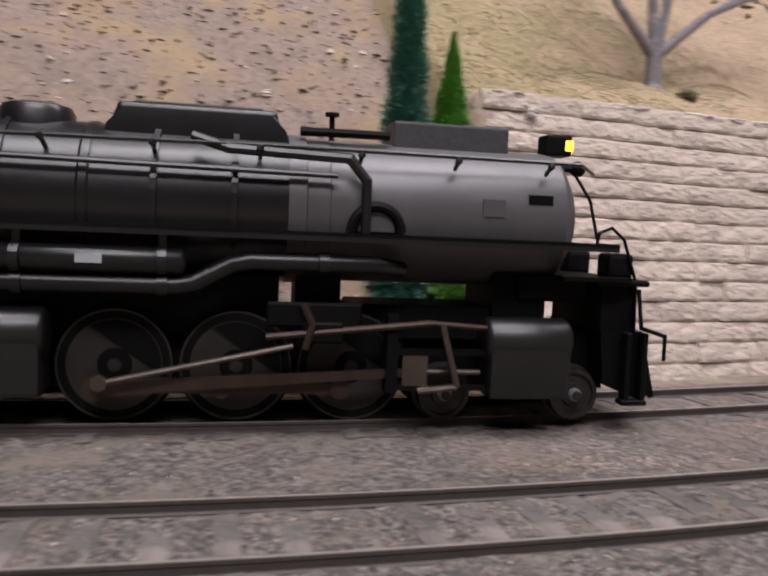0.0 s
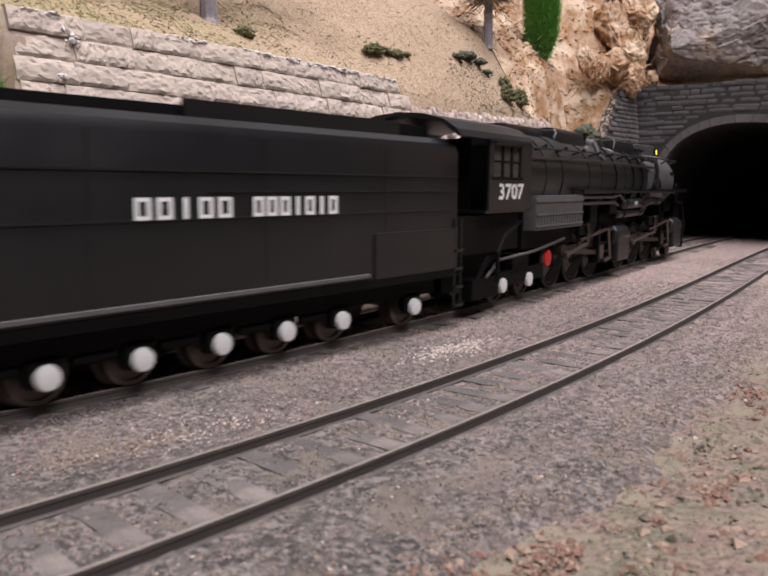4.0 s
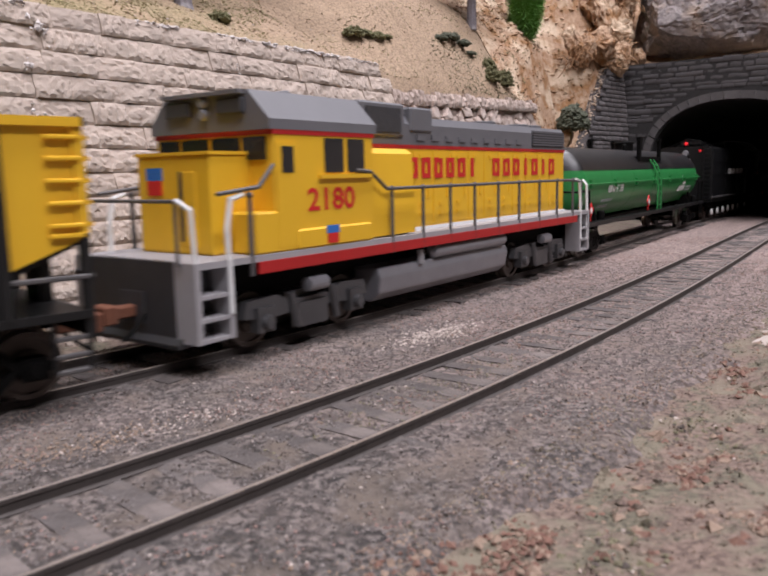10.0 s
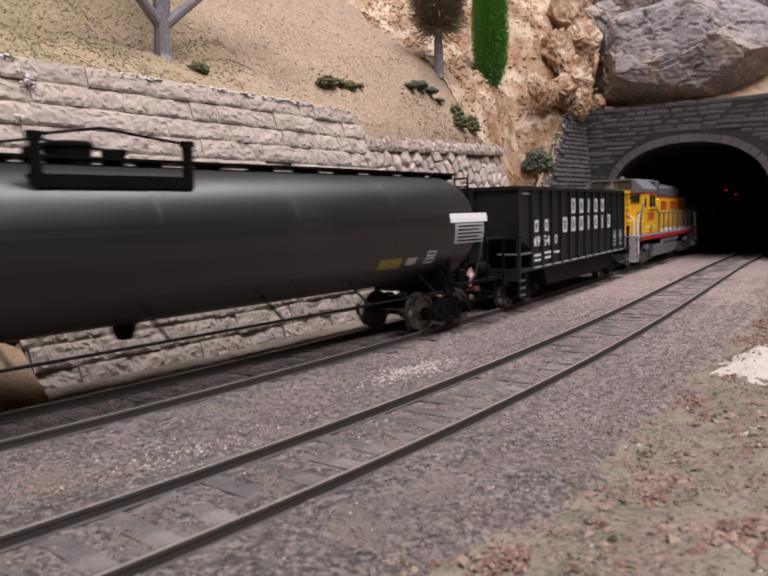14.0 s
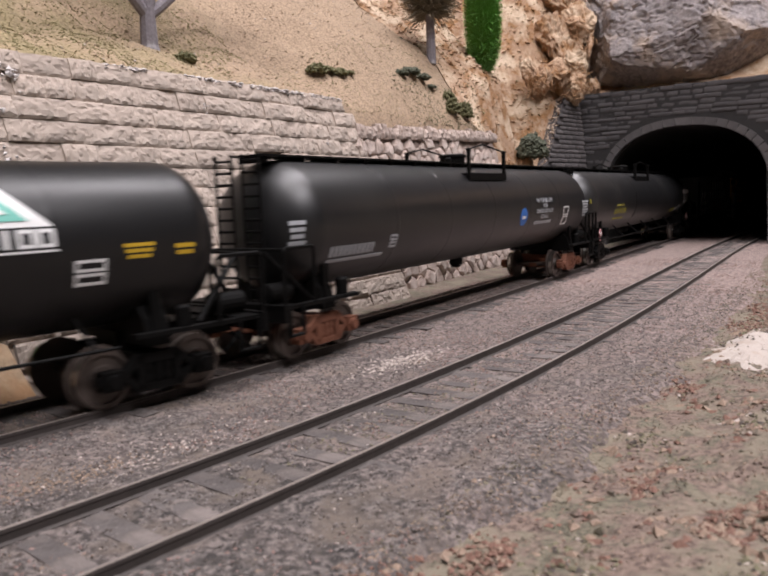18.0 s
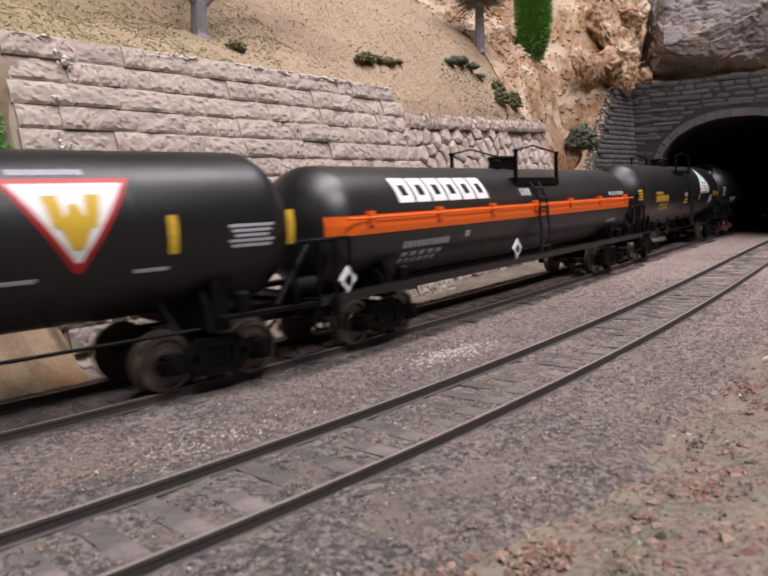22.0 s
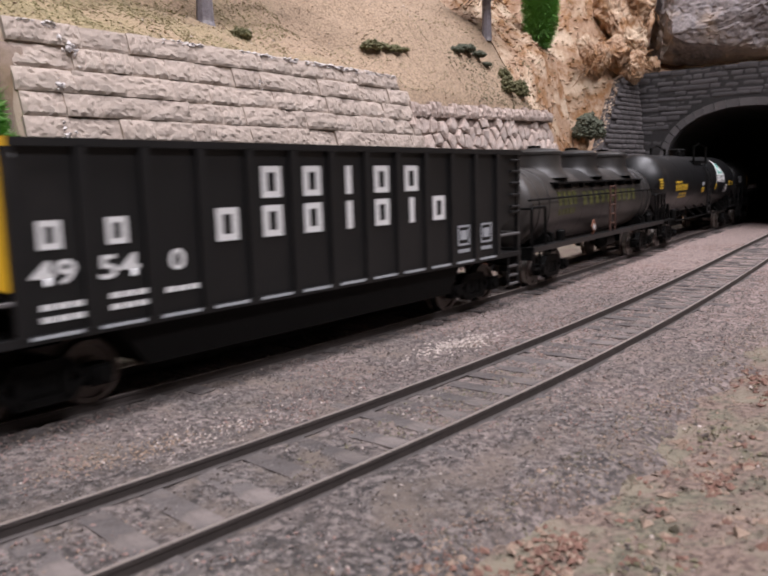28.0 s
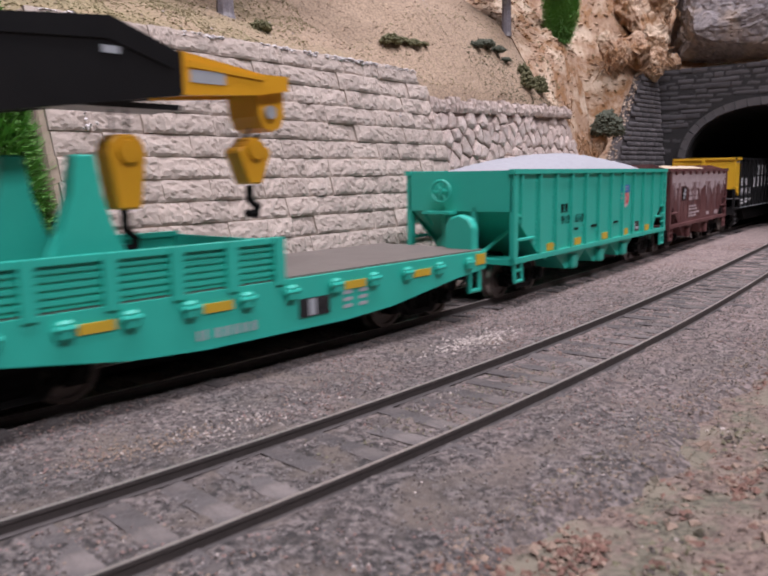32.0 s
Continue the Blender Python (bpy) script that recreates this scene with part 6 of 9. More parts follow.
def triangle_tank(centre, label):
    """Black tank car with a white triangle emblem."""
    d = centre + 1515
    car, X0 = tank_car("tank_car", label, -1515, -1599, -1426, 15.1, 28.4, "tank_black", (-1578.5, -1443.5), False, 10.0, platform=(-1525, -1495.5, 8), ladder_x=-1507, side_pipe=True, ends=(-1609, -1421))
    X, R, zc = X0, 15.1, 28.4
    bm = bmesh.new()
    taper(bm, (X(-1471.5) - 10.2, X(-1471.5) + 10.2), (X(-1471.5) - 0.4, X(-1471.5) + 0.4), 32.4, 41.2, R, zc, 14)
    part("emblem", bm, "white_paint", car, "white triangle emblem")
    bm = bmesh.new()
    taper(bm, (X(-1471.5) - 6.4, X(-1471.5) + 6.4), (X(-1471.5) - 0.3, X(-1471.5) + 0.3), 33.4, 39.2, R + 0.13, zc, 10)
    part("emblem_core", bm, "mint_paint", car, "mint green triangle")
    bm = taper(bmesh.new(), (X(-1471.5) - 3.4, X(-1471.5) + 3.4), (X(-1471.5) - 0.2, X(-1471.5) + 0.2), 34.5, 37.2, R + 0.24, zc, 6)
    part("emblem_middle", bm, "white_paint", car)
    frame_row(car, "emblem_band", "ooooioo", X(-1482.6), X(-1461.2), 30.6, 2.9, 2.8, 0.7, "white_paint", 0, R, zc, "row of white lettering")
    bm = bmesh.new()
    wrap(bm, X(-1482.8), X(-1461), 28.4, 28.75, R, zc)
    part("emblem_line", bm, "white_paint", car)
    bar_row(car, "marking", X(-1575), X(-1552), 27.2, 3.0, 10, "yellow_paint", R, zc)
    bar_row(car, "marking", X(-1575), X(-1563), 29.8, 1.0, 8, "yellow_paint", R, zc)
    bar_row(car, "marking", X(-1568), X(-1552), 24.2, 1.0, 3, "yellow_paint", R, zc)
    bar_row(car, "marking", X(-1568), X(-1552), 22.6, 1.0, 4, "yellow_paint", R, zc)
    bar_row(car, "marking", X(-1521), X(-1513), 28.2, 1.8, 1, "pale_paint", R, zc)
    bar_row(car, "marking", X(-1521), X(-1512), 25.6, 1.0, 1, "yellow_paint", R, zc)
    bar_row(car, "marking", X(-1521), X(-1512), 24.2, 1.0, 1, "yellow_paint", R, zc)
    label_block(car, X, -1487, -1483, 24.6, 27.6, R, zc, "yellow_paint", 3)
    data_boxes(car, X, -1458.5, 24.6, 5.4, 4.0, R, zc)
    label_block(car, X, -1450, -1444, 26, 29, R, zc, "yellow_paint", 3)
    label_block(car, X, -1440, -1436, 26, 28.4, R, zc, "yellow_paint", 2)
    label_block(car, X, -1599, -1590, 27, 32, R - 1.2, zc, "yellow_paint", 4)
    TRAIN.append((car, centre, centre - 67, centre + 67))


def orange_band_tank():
    car, X = tank_car("tank_car", "black tank car with a bright orange band and white lettering", -1711, -1811, -1609.5, 14.2, 26.6, "tank_satin", (-1790, -1634), True, 9.0,
                      belt=(25.2, 29.4, "orange_band"), platform=(-1718.5, -1685.5, 9), ladder_x=-1706, ends=(-1819, -1606))
    R, zc = 14.2, 26.6
    bm = bmesh.new()
    capr = [(X(-1811) + 9.0 * (1 - math.cos(t)), 14.36 * math.sin(t)) for t in np.linspace(0.75, math.pi / 2, 7)]
    for sgn, off in ((1, 0), (-1, 0)):
        ring = []
        for p, r in capr:
            pp = p if sgn > 0 else X(-1811) + X(-1609.5) - p
            ring.append([bm.verts.new((pp, -math.sqrt(max(0, r * r - (z - zc) ** 2)), z)) for z in (25.2, 27.3, 29.4)])
        for q0, q1 in zip(ring, ring[1:]):
            for k in range(2):
                bm.faces.new((q0[k], q0[k + 1], q1[k + 1], q1[k]))
    part("belt_end", bm, "orange_band", car, "orange band round the tank end")
    frame_row(car, "lettering", "oooooo", X(-1785), X(-1739), 34.6, 5.8, 6.8, 2.0, "white_paint", 0, R, zc, "bold white lettering")
    bar_row(car, "marking", X(-1784), X(-1762), 21.6, 1.6, 11, "pale_paint", R, zc)
    bar_row(car, "marking", X(-1784), X(-1764), 19.2, 1.0, 5, "pale_paint", R, zc)
    bar_row(car, "marking", X(-1784), X(-1766), 17.6, 1.0, 6, "pale_paint", R, zc)
    bar_row(car, "marking", X(-1718), X(-1710), 33, 2.2, 3, "pale_paint", R, zc)
    bar_row(car, "marking", X(-1640), X(-1622), 31, 1.4, 5, "pale_paint", R, zc)
    bar_row(car, "marking", X(-1640), X(-1630), 20.6, 1.4, 4, "pale_paint", R, zc)
    bar_row(car, "marking", X(-1755), X(-1751), 22.6, 1.6, 1, "pale_paint", R, zc)
    placard(car, X(-1727), 16.6, -15.9, "white_paint", 2.8)
    placard(car, X(-1809), 16.4, -15.9, "white_paint", 2.8)
    TRAIN.append((car, -1711, -1790, -1634))


def yellow_bar_tank():
    car, X = tank_car("tank_car", "black tank car with yellow upright bars and a white triangular badge", -1907, -1994, -1817, 15.0, 28.2, "tank_black", (-1977, -1838), False, 10.0,
                      platform=(-1922, -1893, 8), ladder_x=-1888, side_pipe=True, ends=(-2005, -1811))
    R, zc = 15.0, 28.2
    for s in (-1976, -1947, -1910, -1878, -1847, -1822):
        bm = bmesh.new()
        wrap(bm, X(s) - 0.9, X(s) + 0.9, 25.0, 31.6, R, zc)
        part("bar", bm, "yellow_paint", car, "yellow upright bar")
    bm, edge, core = bmesh.new(), bmesh.new(), bmesh.new()
    taper(edge, (X(-1863.5) - 0.5, X(-1863.5) + 0.5), (X(-1863.5) - 10.6, X(-1863.5) + 10.6), 23.2, 38.0, R, zc, 16)
    taper(bm, (X(-1863.5) - 0.3, X(-1863.5) + 0.3), (X(-1863.5) - 9.0, X(-1863.5) + 9.0), 24.8, 37.2, R + 0.12, zc, 14)
    for p, q, z0, z1 in (((-3.4, -1.4), (-4.6, -2.2), 30.4, 35.4), ((1.4, 3.4), (2.2, 4.6), 30.4, 35.4), ((-1.0, 1.0), (-2.6, 2.6), 27.0, 30.8), ((-2.0, 2.0), (-0.6, 0.6), 30.8, 34.0)):
        taper(core, (X(-1863.5) + p[0], X(-1863.5) + p[1]), (X(-1863.5) + q[0], X(-1863.5) + q[1]), z0, z1, R + 0.24, zc, 5)
    part("badge", bm, "white_paint", car, "white triangular badge pointing down")
    part("badge_edge", edge, "stripe_red", car, "red border of the badge")
    part("badge_core", core, "yellow_paint", car, "yellow figure on the badge")
    bar_row(car, "badge_line", X(-1872), X(-1860), 39.0, 0.9, 8, "pale_paint", R, zc)
    bar_row(car, "marking", X(-1969), X(-1946), 23.6, 2.4, 10, "pale_paint", R, zc)
    bar_row(car, "marking", X(-1969), X(-1950), 20.6, 0.9, 3, "pale_paint", R, zc)
    bar_row(car, "marking", X(-1969), X(-1952), 19.2, 0.9, 3, "pale_paint", R, zc)
    data_boxes(car, X, -1943, 24.0, 4.0, 2.6, R, zc, "pale_paint")
    bar_row(car, "marking", X(-1878), X(-1868), 22.6, 0.6, 1, "pale_paint", R, zc)
    bar_row(car, "marking", X(-1856), X(-1846), 22.6, 0.6, 1, "pale_paint", R, zc)
    label_block(car, X, -1836, -1826, 25, 29.6, R, zc, "pale_paint", 5)
    label_block(car, X, -1995, -1987, 27, 31, R - 1.2, zc, "pale_paint", 4)
    TRAIN.append((car, -1907, -1977, -1838))


def three_dome_tank():
    car, X = tank_car("tank_car", "grimy black three-dome tank car with faded green lettering", -2256, -2326, -2189, 12.8, 24.6, "tank_grimy", (-2307, -2205), True, 5.0, ends=(-2331, -2186))
    R, zc = 12.8, 24.6
    for s in (-2291, -2255, -2218.5):
        bm = bmesh.new()
        lathe(bm, [(zc + R - 3.5, 11.5), (zc + R - 1.6, 9.8), (zc + R + 0.4, 8.9), (zc + R + 4.2, 8.7), (zc + R + 4.5, 9.1), (zc + R + 5.3, 9.1), (zc + R + 6.2, 7.5), (zc + R + 6.9, 0.4)], "z", 0, 0, X(s), 28)
        d = smooth(part("dome", bm, "tank_grimy", car), 50)
        bm = bmesh.new()
        lathe(bm, [(zc + R + 6.5, 2.4), (zc + R + 7.6, 2.4), (zc + R + 7.8, 0.5)], "z", 1.5, 0, X(s) + 2, 14)
        part("dome_lid", bm, "frame_black", d)
    for y in (-1, 1):
        part("dome_walk", boxes((X(-2303), X(-2208), min(y * 10.2, y * 13.0), max(y * 10.2, y * 13.0), 31.8, 32.4)), "frame_black", car)
        for k in np.linspace(X(-2301), X(-2210), 9):
            part("walk_bracket", boxes((k - 0.4, k + 0.4, min(y * 9.8, y * 12.8), max(y * 9.8, y * 12.8), 30.2, 31.8)), "frame_black", car)
    ladder(car, X(-2256), -15.9, 13, 31.5, 5.4, 3.4, "old_rust", 0, 0)
    pipe_bm = pipe(bmesh.new(), [(X(-2328), -13.9, 27.4), (X(-2188), -13.6, 27.4)], 0.35, 6)
    part("hand_rail", pipe_bm, "frame_black", car)
    bar_row(car, "lettering", X(-2302), X(-2284), 27.0, 4.6, 4, "faded_green", R, zc, fill=0.6)
    bar_row(car, "lettering", X(-2302), X(-2286), 22.6, 2.0, 5, "faded_green", R, zc, fill=0.6)
    bar_row(car, "lettering", X(-2280), X(-2216), 26.4, 4.6, 10, "faded_green", R, zc, fill=0.55)
    placard(car, X(-2276.8), 16.5, -15.9, "rust", 2.4)
    for s in (-2317, -2309, -2206, -2198):
        part("tank_band", lathe(bmesh.new(), [(X(s) - 0.8, R + 0.05), (X(s) - 0.6, R + 0.4), (X(s) + 0.6, R + 0.4), (X(s) + 0.8, R + 0.05)], "x", 0, zc, seg=48), "tank_grimy", car)
    bm = lathe(bmesh.new(), [(X(-2258), 0.4), (X(-2257), 2.4), (X(-2248), 2.4), (X(-2247), 0.4)], "x", -12, 9.8, seg=18)
    part("brake_cylinder", bm, "frame_black", car)
    TRAIN.append((car, -2256, -2307, -2205))


# ---- steam locomotive ----
RODS = []


def driver_mesh(r):
    bm = bmesh.new()
    for s in (-1, 1):
        prof = [(-1.3, 1.2), (-1.6, 1.2), (-1.6, r * 0.28), (-1.0, r * 0.32), (-1.0, r * 0.80), (-1.5, r * 0.83), (-1.5, r - 0.15), (1.0, r), (1.1, r + 0.8), (1.5, r + 0.8), (1.5, 1.0)]
        lathe(bm, [(p if s < 0 else -p, q) for p, q in prof], "y", s * 8.6, seg=40)
        prism_y(bm, [(r * 0.80 * math.cos(t), r * 0.80 * math.sin(t)) for t in np.linspace(0.4, math.pi - 0.4, 9)], s * 9.4 - 0.8, s * 9.4 + 0.8)
        lathe(bm, [(0, 1.5), (2.4 * s, 1.5), (2.6 * s, 1.1)], "y", s * 9.8, -4.0, 0, 14)
    rod(bm, (0, -9, 0), (0, 9, 0), 1.2, 10)
    return bm


def steam_locomotive():
    car = tagged(new("steam_locomotive"), "black articulated model steam locomotive with a graphite grey smokebox", "steam locomotive")
    X = lambda s: s + 96
    ZC = 37.0
    bm = lathe(bmesh.new(), [(X(-181), 14.6), (X(-140), 14.4), (X(-139.6), 13.9), (X(-110), 13.7), (X(-109.6), 13.9), (X(-108.4), 13.9), (X(-108), 13.6), (X(-80), 13.5), (X(-79.6), 13.7), (X(-78.4), 13.7), (X(-78), 13.4), (X(-46), 13.2)], "x", 0, ZC, seg=48)
    smooth(part("boiler", bm, "black_satin", car, "satin black boiler"), 12)
    bm = lathe(bmesh.new(), [(X(-46), 13.5), (X(-43), 13.5), (X(-42.8), 13.1), (X(-39), 13.1), (X(-38.8), 12.9), (X(2), 12.9), (X(4), 12.6), (X(5.4), 11.4), (X(5.8), 9.6), (X(7.2), 8.6), (X(7.8), 5.0), (X(8.2), 0.5)], "x", 0, ZC, seg=48)
    smooth(part("smokebox", bm, "graphite", car, "graphite grey smokebox"), 12)
    for s in (-55, -68, -92, -124, -152, -166):
        bm = lathe(bmesh.new(), [(X(s) - 0.5, 14.1 if s > -140 else 14.75), (X(s) + 0.5, 14.1 if s > -140 else 14.75)], "x", 0, ZC, seg=48)
        part("boiler_band", bm, "black_satin", car)
    part("firebox", boxes((X(-181), X(-138), -13.2, 13.2, 15, 38)), "frame_black", car)
    bm = boxes((X(-180), X(-140), -17.2, -13.0, 20.8, 31.2))
    for k in range(16):
        box(bm, X(-178 + k * 2.4) - 0.5, X(-178 + k * 2.4) + 0.3, -17.5, -17.1, 21.4, 27)
    for z in (22, 25.5, 29.5):
        box(bm, X(-180), X(-140), -17.6, -17.1, z - 0.25, z + 0.25)
    part("ash_pan", bm, "firebox_grey", car, "pale grey ribbed ash pan side")
    part("ash_pan", boxes((X(-180), X(-140), 13.0, 17.2, 20.8, 31.2)), "firebox_grey", car)
    # running boards, pipes, reservoirs
    for y0, y1 in ((-17.4, -11), (11, 17.4)):
        bm = boxes((X(-140), X(12), y0, y1, 32.4, 33.1), (X(-140), X(12), y0 if y0 < 0 else y1 - 0.5, y0 + 0.5 if y0 < 0 else y1, 31.6, 33.1))
        part("running_board", bm, "black_satin", car)
    for y in (-1, 1):
        bm = pipe(bmesh.new(), [(X(-181), y * 15.6, 45.4), (X(-110), y * 14.4, 46.2), (X(-45), y * 13.6, 47.0), (X(6), y * 12.6, 47.0), (X(11), y * 7, 46)], 0.35, 6)
        for s in np.arange(-170, 6, 17):
            rod(bm, (X(s), y * (15.3 if s < -110 else 14.2 if s < -45 else 13.2), 46.2), (X(s), y * 11, 45), 0.4, 6)
            ball(bm, (X(s), y * (15.5 if s < -110 else 14.4 if s < -45 else 13.4), 46.3), 0.75, 1)
        part("hand_rail", bm, "black_satin", car)
        bm = pipe(bmesh.new(), [(X(-181), y * 14.9, 42.6), (X(-112), y * 14.3, 43.2), (X(-38), y * 13.8, 42.6)], 0.5, 8)
        part("conduit", bm, "black_satin", car)
    bm = pipe(bmesh.new(), [(X(-116), -12, 50), (X(-116), -14.2, 45.5), (X(-112), -14.6, 44.0)], 0.9, 8)
    part("steam_pipe", bm, "graphite", car, "grey elbow pipe")
    bm = pipe(bmesh.new(), [(X(-62), -12.2, 48), (X(-56), -13.4, 46.2), (X(-36), -13.6, 45.6), (X(-33), -13.8, 42), (X(-33), -14, 32.5)], 0.9, 8)
    part("steam_pipe", bm, "black_satin", car)
    bm = lathe(bmesh.new(), [(X(-92), 0.5), (X(-91.6), 1.6), (X(-91), 2.2), (X(-63), 2.2), (X(-62.4), 1.6), (X(-62), 0.5)], "x", -15.2, 27.4, seg=20)
    rs = smooth(part("air_reservoir", bm, "black_satin", car), 50)
    part("reservoir_emblem", boxes((X(-79), X(-75), -17.45, -17.3, 26.8, 28.2)), "pale_paint", rs, "small pale shield mark")
    bm = bmesh.new()
    for s in (-88, -66):
        lathe(bm, [(X(s) - 0.7, 2.5), (X(s) + 0.7, 2.5)], "x", -15.2, 27.4, seg=20)
        box(bm, X(s) - 0.6, X(s) + 0.6, -15.8, -14.6, 29, 32)
    part("reservoir_strap", bm, "black_satin", car)
    bm = pipe(bmesh.new(), [(X(-99), -14.8, 23.4), (X(-64), -14.8, 23.4), (X(-61), -14.8, 23.9), (X(-55), -14.8, 27.2), (X(-52), -14.8, 27.8), (X(-31), -14.6, 27.8), (X(-26), -12, 27)], 1.55, 14)
    for s in (-97, -88, -66, -40):
        z = 23.4 if s < -60 else 27.8
        lathe(bm, [(X(s) - 0.8, 1.9), (X(s) + 0.8, 1.9)], "x", -14.8, z, seg=14)
    smooth(part("steam_delivery_pipe", bm, "black_satin", car), 60)
    bm = pipe(bmesh.new(), [(X(-140), -16.4, 30.4), (X(-108), -16.4, 30.2), (X(-97), -16.4, 31.0), (X(-92), -16.4, 29)], 0.7, 8)
    pipe(bm, [(X(-140), -16.8, 28.2), (X(-104), -16.8, 28.2), (X(-98), -16.2, 27)], 0.6, 8)
    part("piping", bm, "black_satin", car)
    part("pump", soft(boxes((X(-108), X(-100), -16.5, -13, 24, 31), (X(-124), X(-116), -14.5, -11, 18, 31)), 0.5), "frame_black", car)
    # boiler top fittings
    for a, b in ((-75.5, -47.5), (-141, -112)):
        bm = prism_y(bmesh.new(), [(X(a) - 3.4, 45.5), (X(a), 49.4), (X(a) + 0.6, 53.8), (X(b) - 0.6, 53.8), (X(b), 49.6), (X(b) + 4.6, 45.5)], -6.8, 6.8)
        box_part = smooth(part("sand_box", soft(bm, 1.1, 3), "black_satin", car), 40)
        part("sand_hatch", soft(boxes((X(a) + 3, X(b) - 3, -4.2, 4.2, 53.7, 54.4)), 0.3, 1), "black_satin", box_part)
    bm = soft(boxes((X(-180), X(-150), -6, 6, 49, 53.2)), 1.2, 2)
    smooth(part("top_cover", bm, "black_satin", car), 40)
    bm = lathe(bmesh.new(), [(48, 6.4), (51.5, 6.2), (52.6, 5.6), (53.1, 4.0), (53.2, 0.5)], "z", 0, 0, X(-89), 28)
    smooth(part("steam_dome", bm, "black_satin", car), 40)
    for k, s in enumerate((-107, -103.5, -100)):
        bm = lathe(bmesh.new(), [(49.5, 1.0), (52.2, 1.0), (52.6, 1.5), (54.6, 1.5), (55, 1.0)], "z", -2, 0, X(s), 14)
        part("safety_valve", bm, "frame_black", car)
    bm = soft(boxes((X(-27), X(-5), -4.4, 4.4, 47.5, 53.9)), 0.5)
    part("stack_shroud", bm, "grille_dark", car, "dark grey box-shaped stack shroud")
    bm = lathe(bmesh.new(), [(49, 0.5), (54.2, 0.5), (54.3, 1.3), (54.9, 1.3)], "z", -1, 0, X(-38), 12)
    part("whistle", bm, "frame_black", car)
    bm = pipe(bmesh.new(), [(X(-44), -6, 50.6), (X(-30), -5.6, 50.8), (X(-28), -5, 50.8)], 0.8, 8)
    part("top_pipe", bm, "frame_black", car)
    bm = soft(boxes((X(3.2), X(8.6), -2.3, 2.3, 49.6, 53.6)), 0.5)
    hl = part("headlight", bm, "frame_black", car)
    part("lens", lathe(bmesh.new(), [(X(8.5), 1.7), (X(9.1), 1.7), (X(9.5), 0.9)], "x", 0, 51.6, seg=16), "lamp_amber", hl, "lit amber headlight lens")
    part("side_lens", boxes((X(7.2), X(8.5), -2.45, -2.25, 50.6, 52.6)), "lamp_amber", hl, "amber side glass")
    bm = ball(bmesh.new(), (X(9.8), -2.5, 47.2), 1.6)
    rod(bm, (X(6), -2.5, 47.2), (X(9.8), -2.5, 47.2), 0.7)
    part("bell", bm, "frame_black", car)
    bm = pipe(bmesh.new(), [(X(8), -6, 45.6), (X(10.5), -7.5, 41), (X(12), -9, 32.5)], 0.3, 6)
    pipe(bm, [(X(10), -12, 32), (X(10.6), -12, 35), (X(13), -12, 36), (X(15.5), -12, 34), (X(18.4), -12, 26), (X(18.6), -12, 17)], 0.3, 6)
    part("front_grab_rail", bm, "frame_black", car)
    bm = pipe(bmesh.new(), [(X(-31) + 4.3 * math.cos(a), -13.4, 33.4 + 4.4 * math.sin(a)) for a in np.linspace(0, math.pi, 15)], 0.9, 8)
    part("arch_plate", bm, "frame_black", car, "black arched cover over the steam pipe")
    part("arch_fill", prism_y(bmesh.new(), [(X(-31) + 3.2 * math.cos(a), 33.5 + 3.4 * math.sin(a)) for a in np.linspace(0, math.pi, 9)], -13.2, -9), "graphite", car, "grey steam pipe under the arch")
    part("number_board", boxes((X(-3.5), X(1.0), -12.75, -12.0, 39.5, 41.2)), "frame_black", car)
    part("builder_plate", boxes((X(-12), X(-8), -13.1, -12.6, 37, 40)), "graphite", car)
    # pilot
    bm = soft(boxes((X(12), X(19), -11.5, 11.5, 16, 25.6), (X(10), X(20.5), -13.5, 13.5, 25.4, 26.6)), 0.5)
    prism_y(bm, [(X(12), 17), (X(20.5), 17), (X(22.6), 5.2), (X(20), 4.2), (X(13), 7)], -12, 12)
    part("pilot", bm, "frame_black", car)
    for k in np.linspace(-11.5, 11.5, 9):
        part("pilot_bar", rod(bmesh.new(), (X(20.4), k, 16), (X(23.2), k, 4.6), 0.6, 6), "frame_black", car)
    part("pilot_deck", boxes((X(3), X(16), -15, 15, 26.2, 27)), "frame_black", car)
    for y in (-1, 1):
        part("pilot_step", soft(boxes((X(15.5), X(20.5), y * 13.6 - 1.4, y * 13.6 + 1.4, 3.6, 4.6), (X(16), X(17), y * 13.6 - 1.2, y * 13.6 + 1.2, 4, 17), (X(19.2), X(20.2), y * 13.6 - 1.2, y * 13.6 + 1.2, 4, 17)), 0.2, 1), "frame_black", car)
        part("pilot_pump", soft(boxes((X(13), X(18), y * 9 - 2.6, y * 9 + 2.6, 26.6, 31.4)), 0.9, 2), "frame_black", car)
    part("front_coupler", soft(boxes((X(20), X(27), -1.8, 1.8, 8.4, 11.8)), 0.4), "frame_black", car)
    bm = pipe(bmesh.new(), [(X(18), -14, 25), (X(18.4), -15, 18), (X(23.6), -14.4, 16.5), (X(23.6), -14.4, 12)], 0.4, 6)
    part("uncoupling_rod", bm, "frame_black", car)
    part("front_filler", soft(boxes((X(-4), X(10), -10, 10, 22, 27)), 0.6, 1), "frame_black", car)
    # frames, cylinders and motion
    part("engine_frame", boxes((X(-160), X(-84), -5.5, 5.5, 5, 16), (X(-80), X(16), -5.5, 5.5, 5, 16), (X(-84), X(-80), -2, 2, 8, 12)), "frame_black", car)
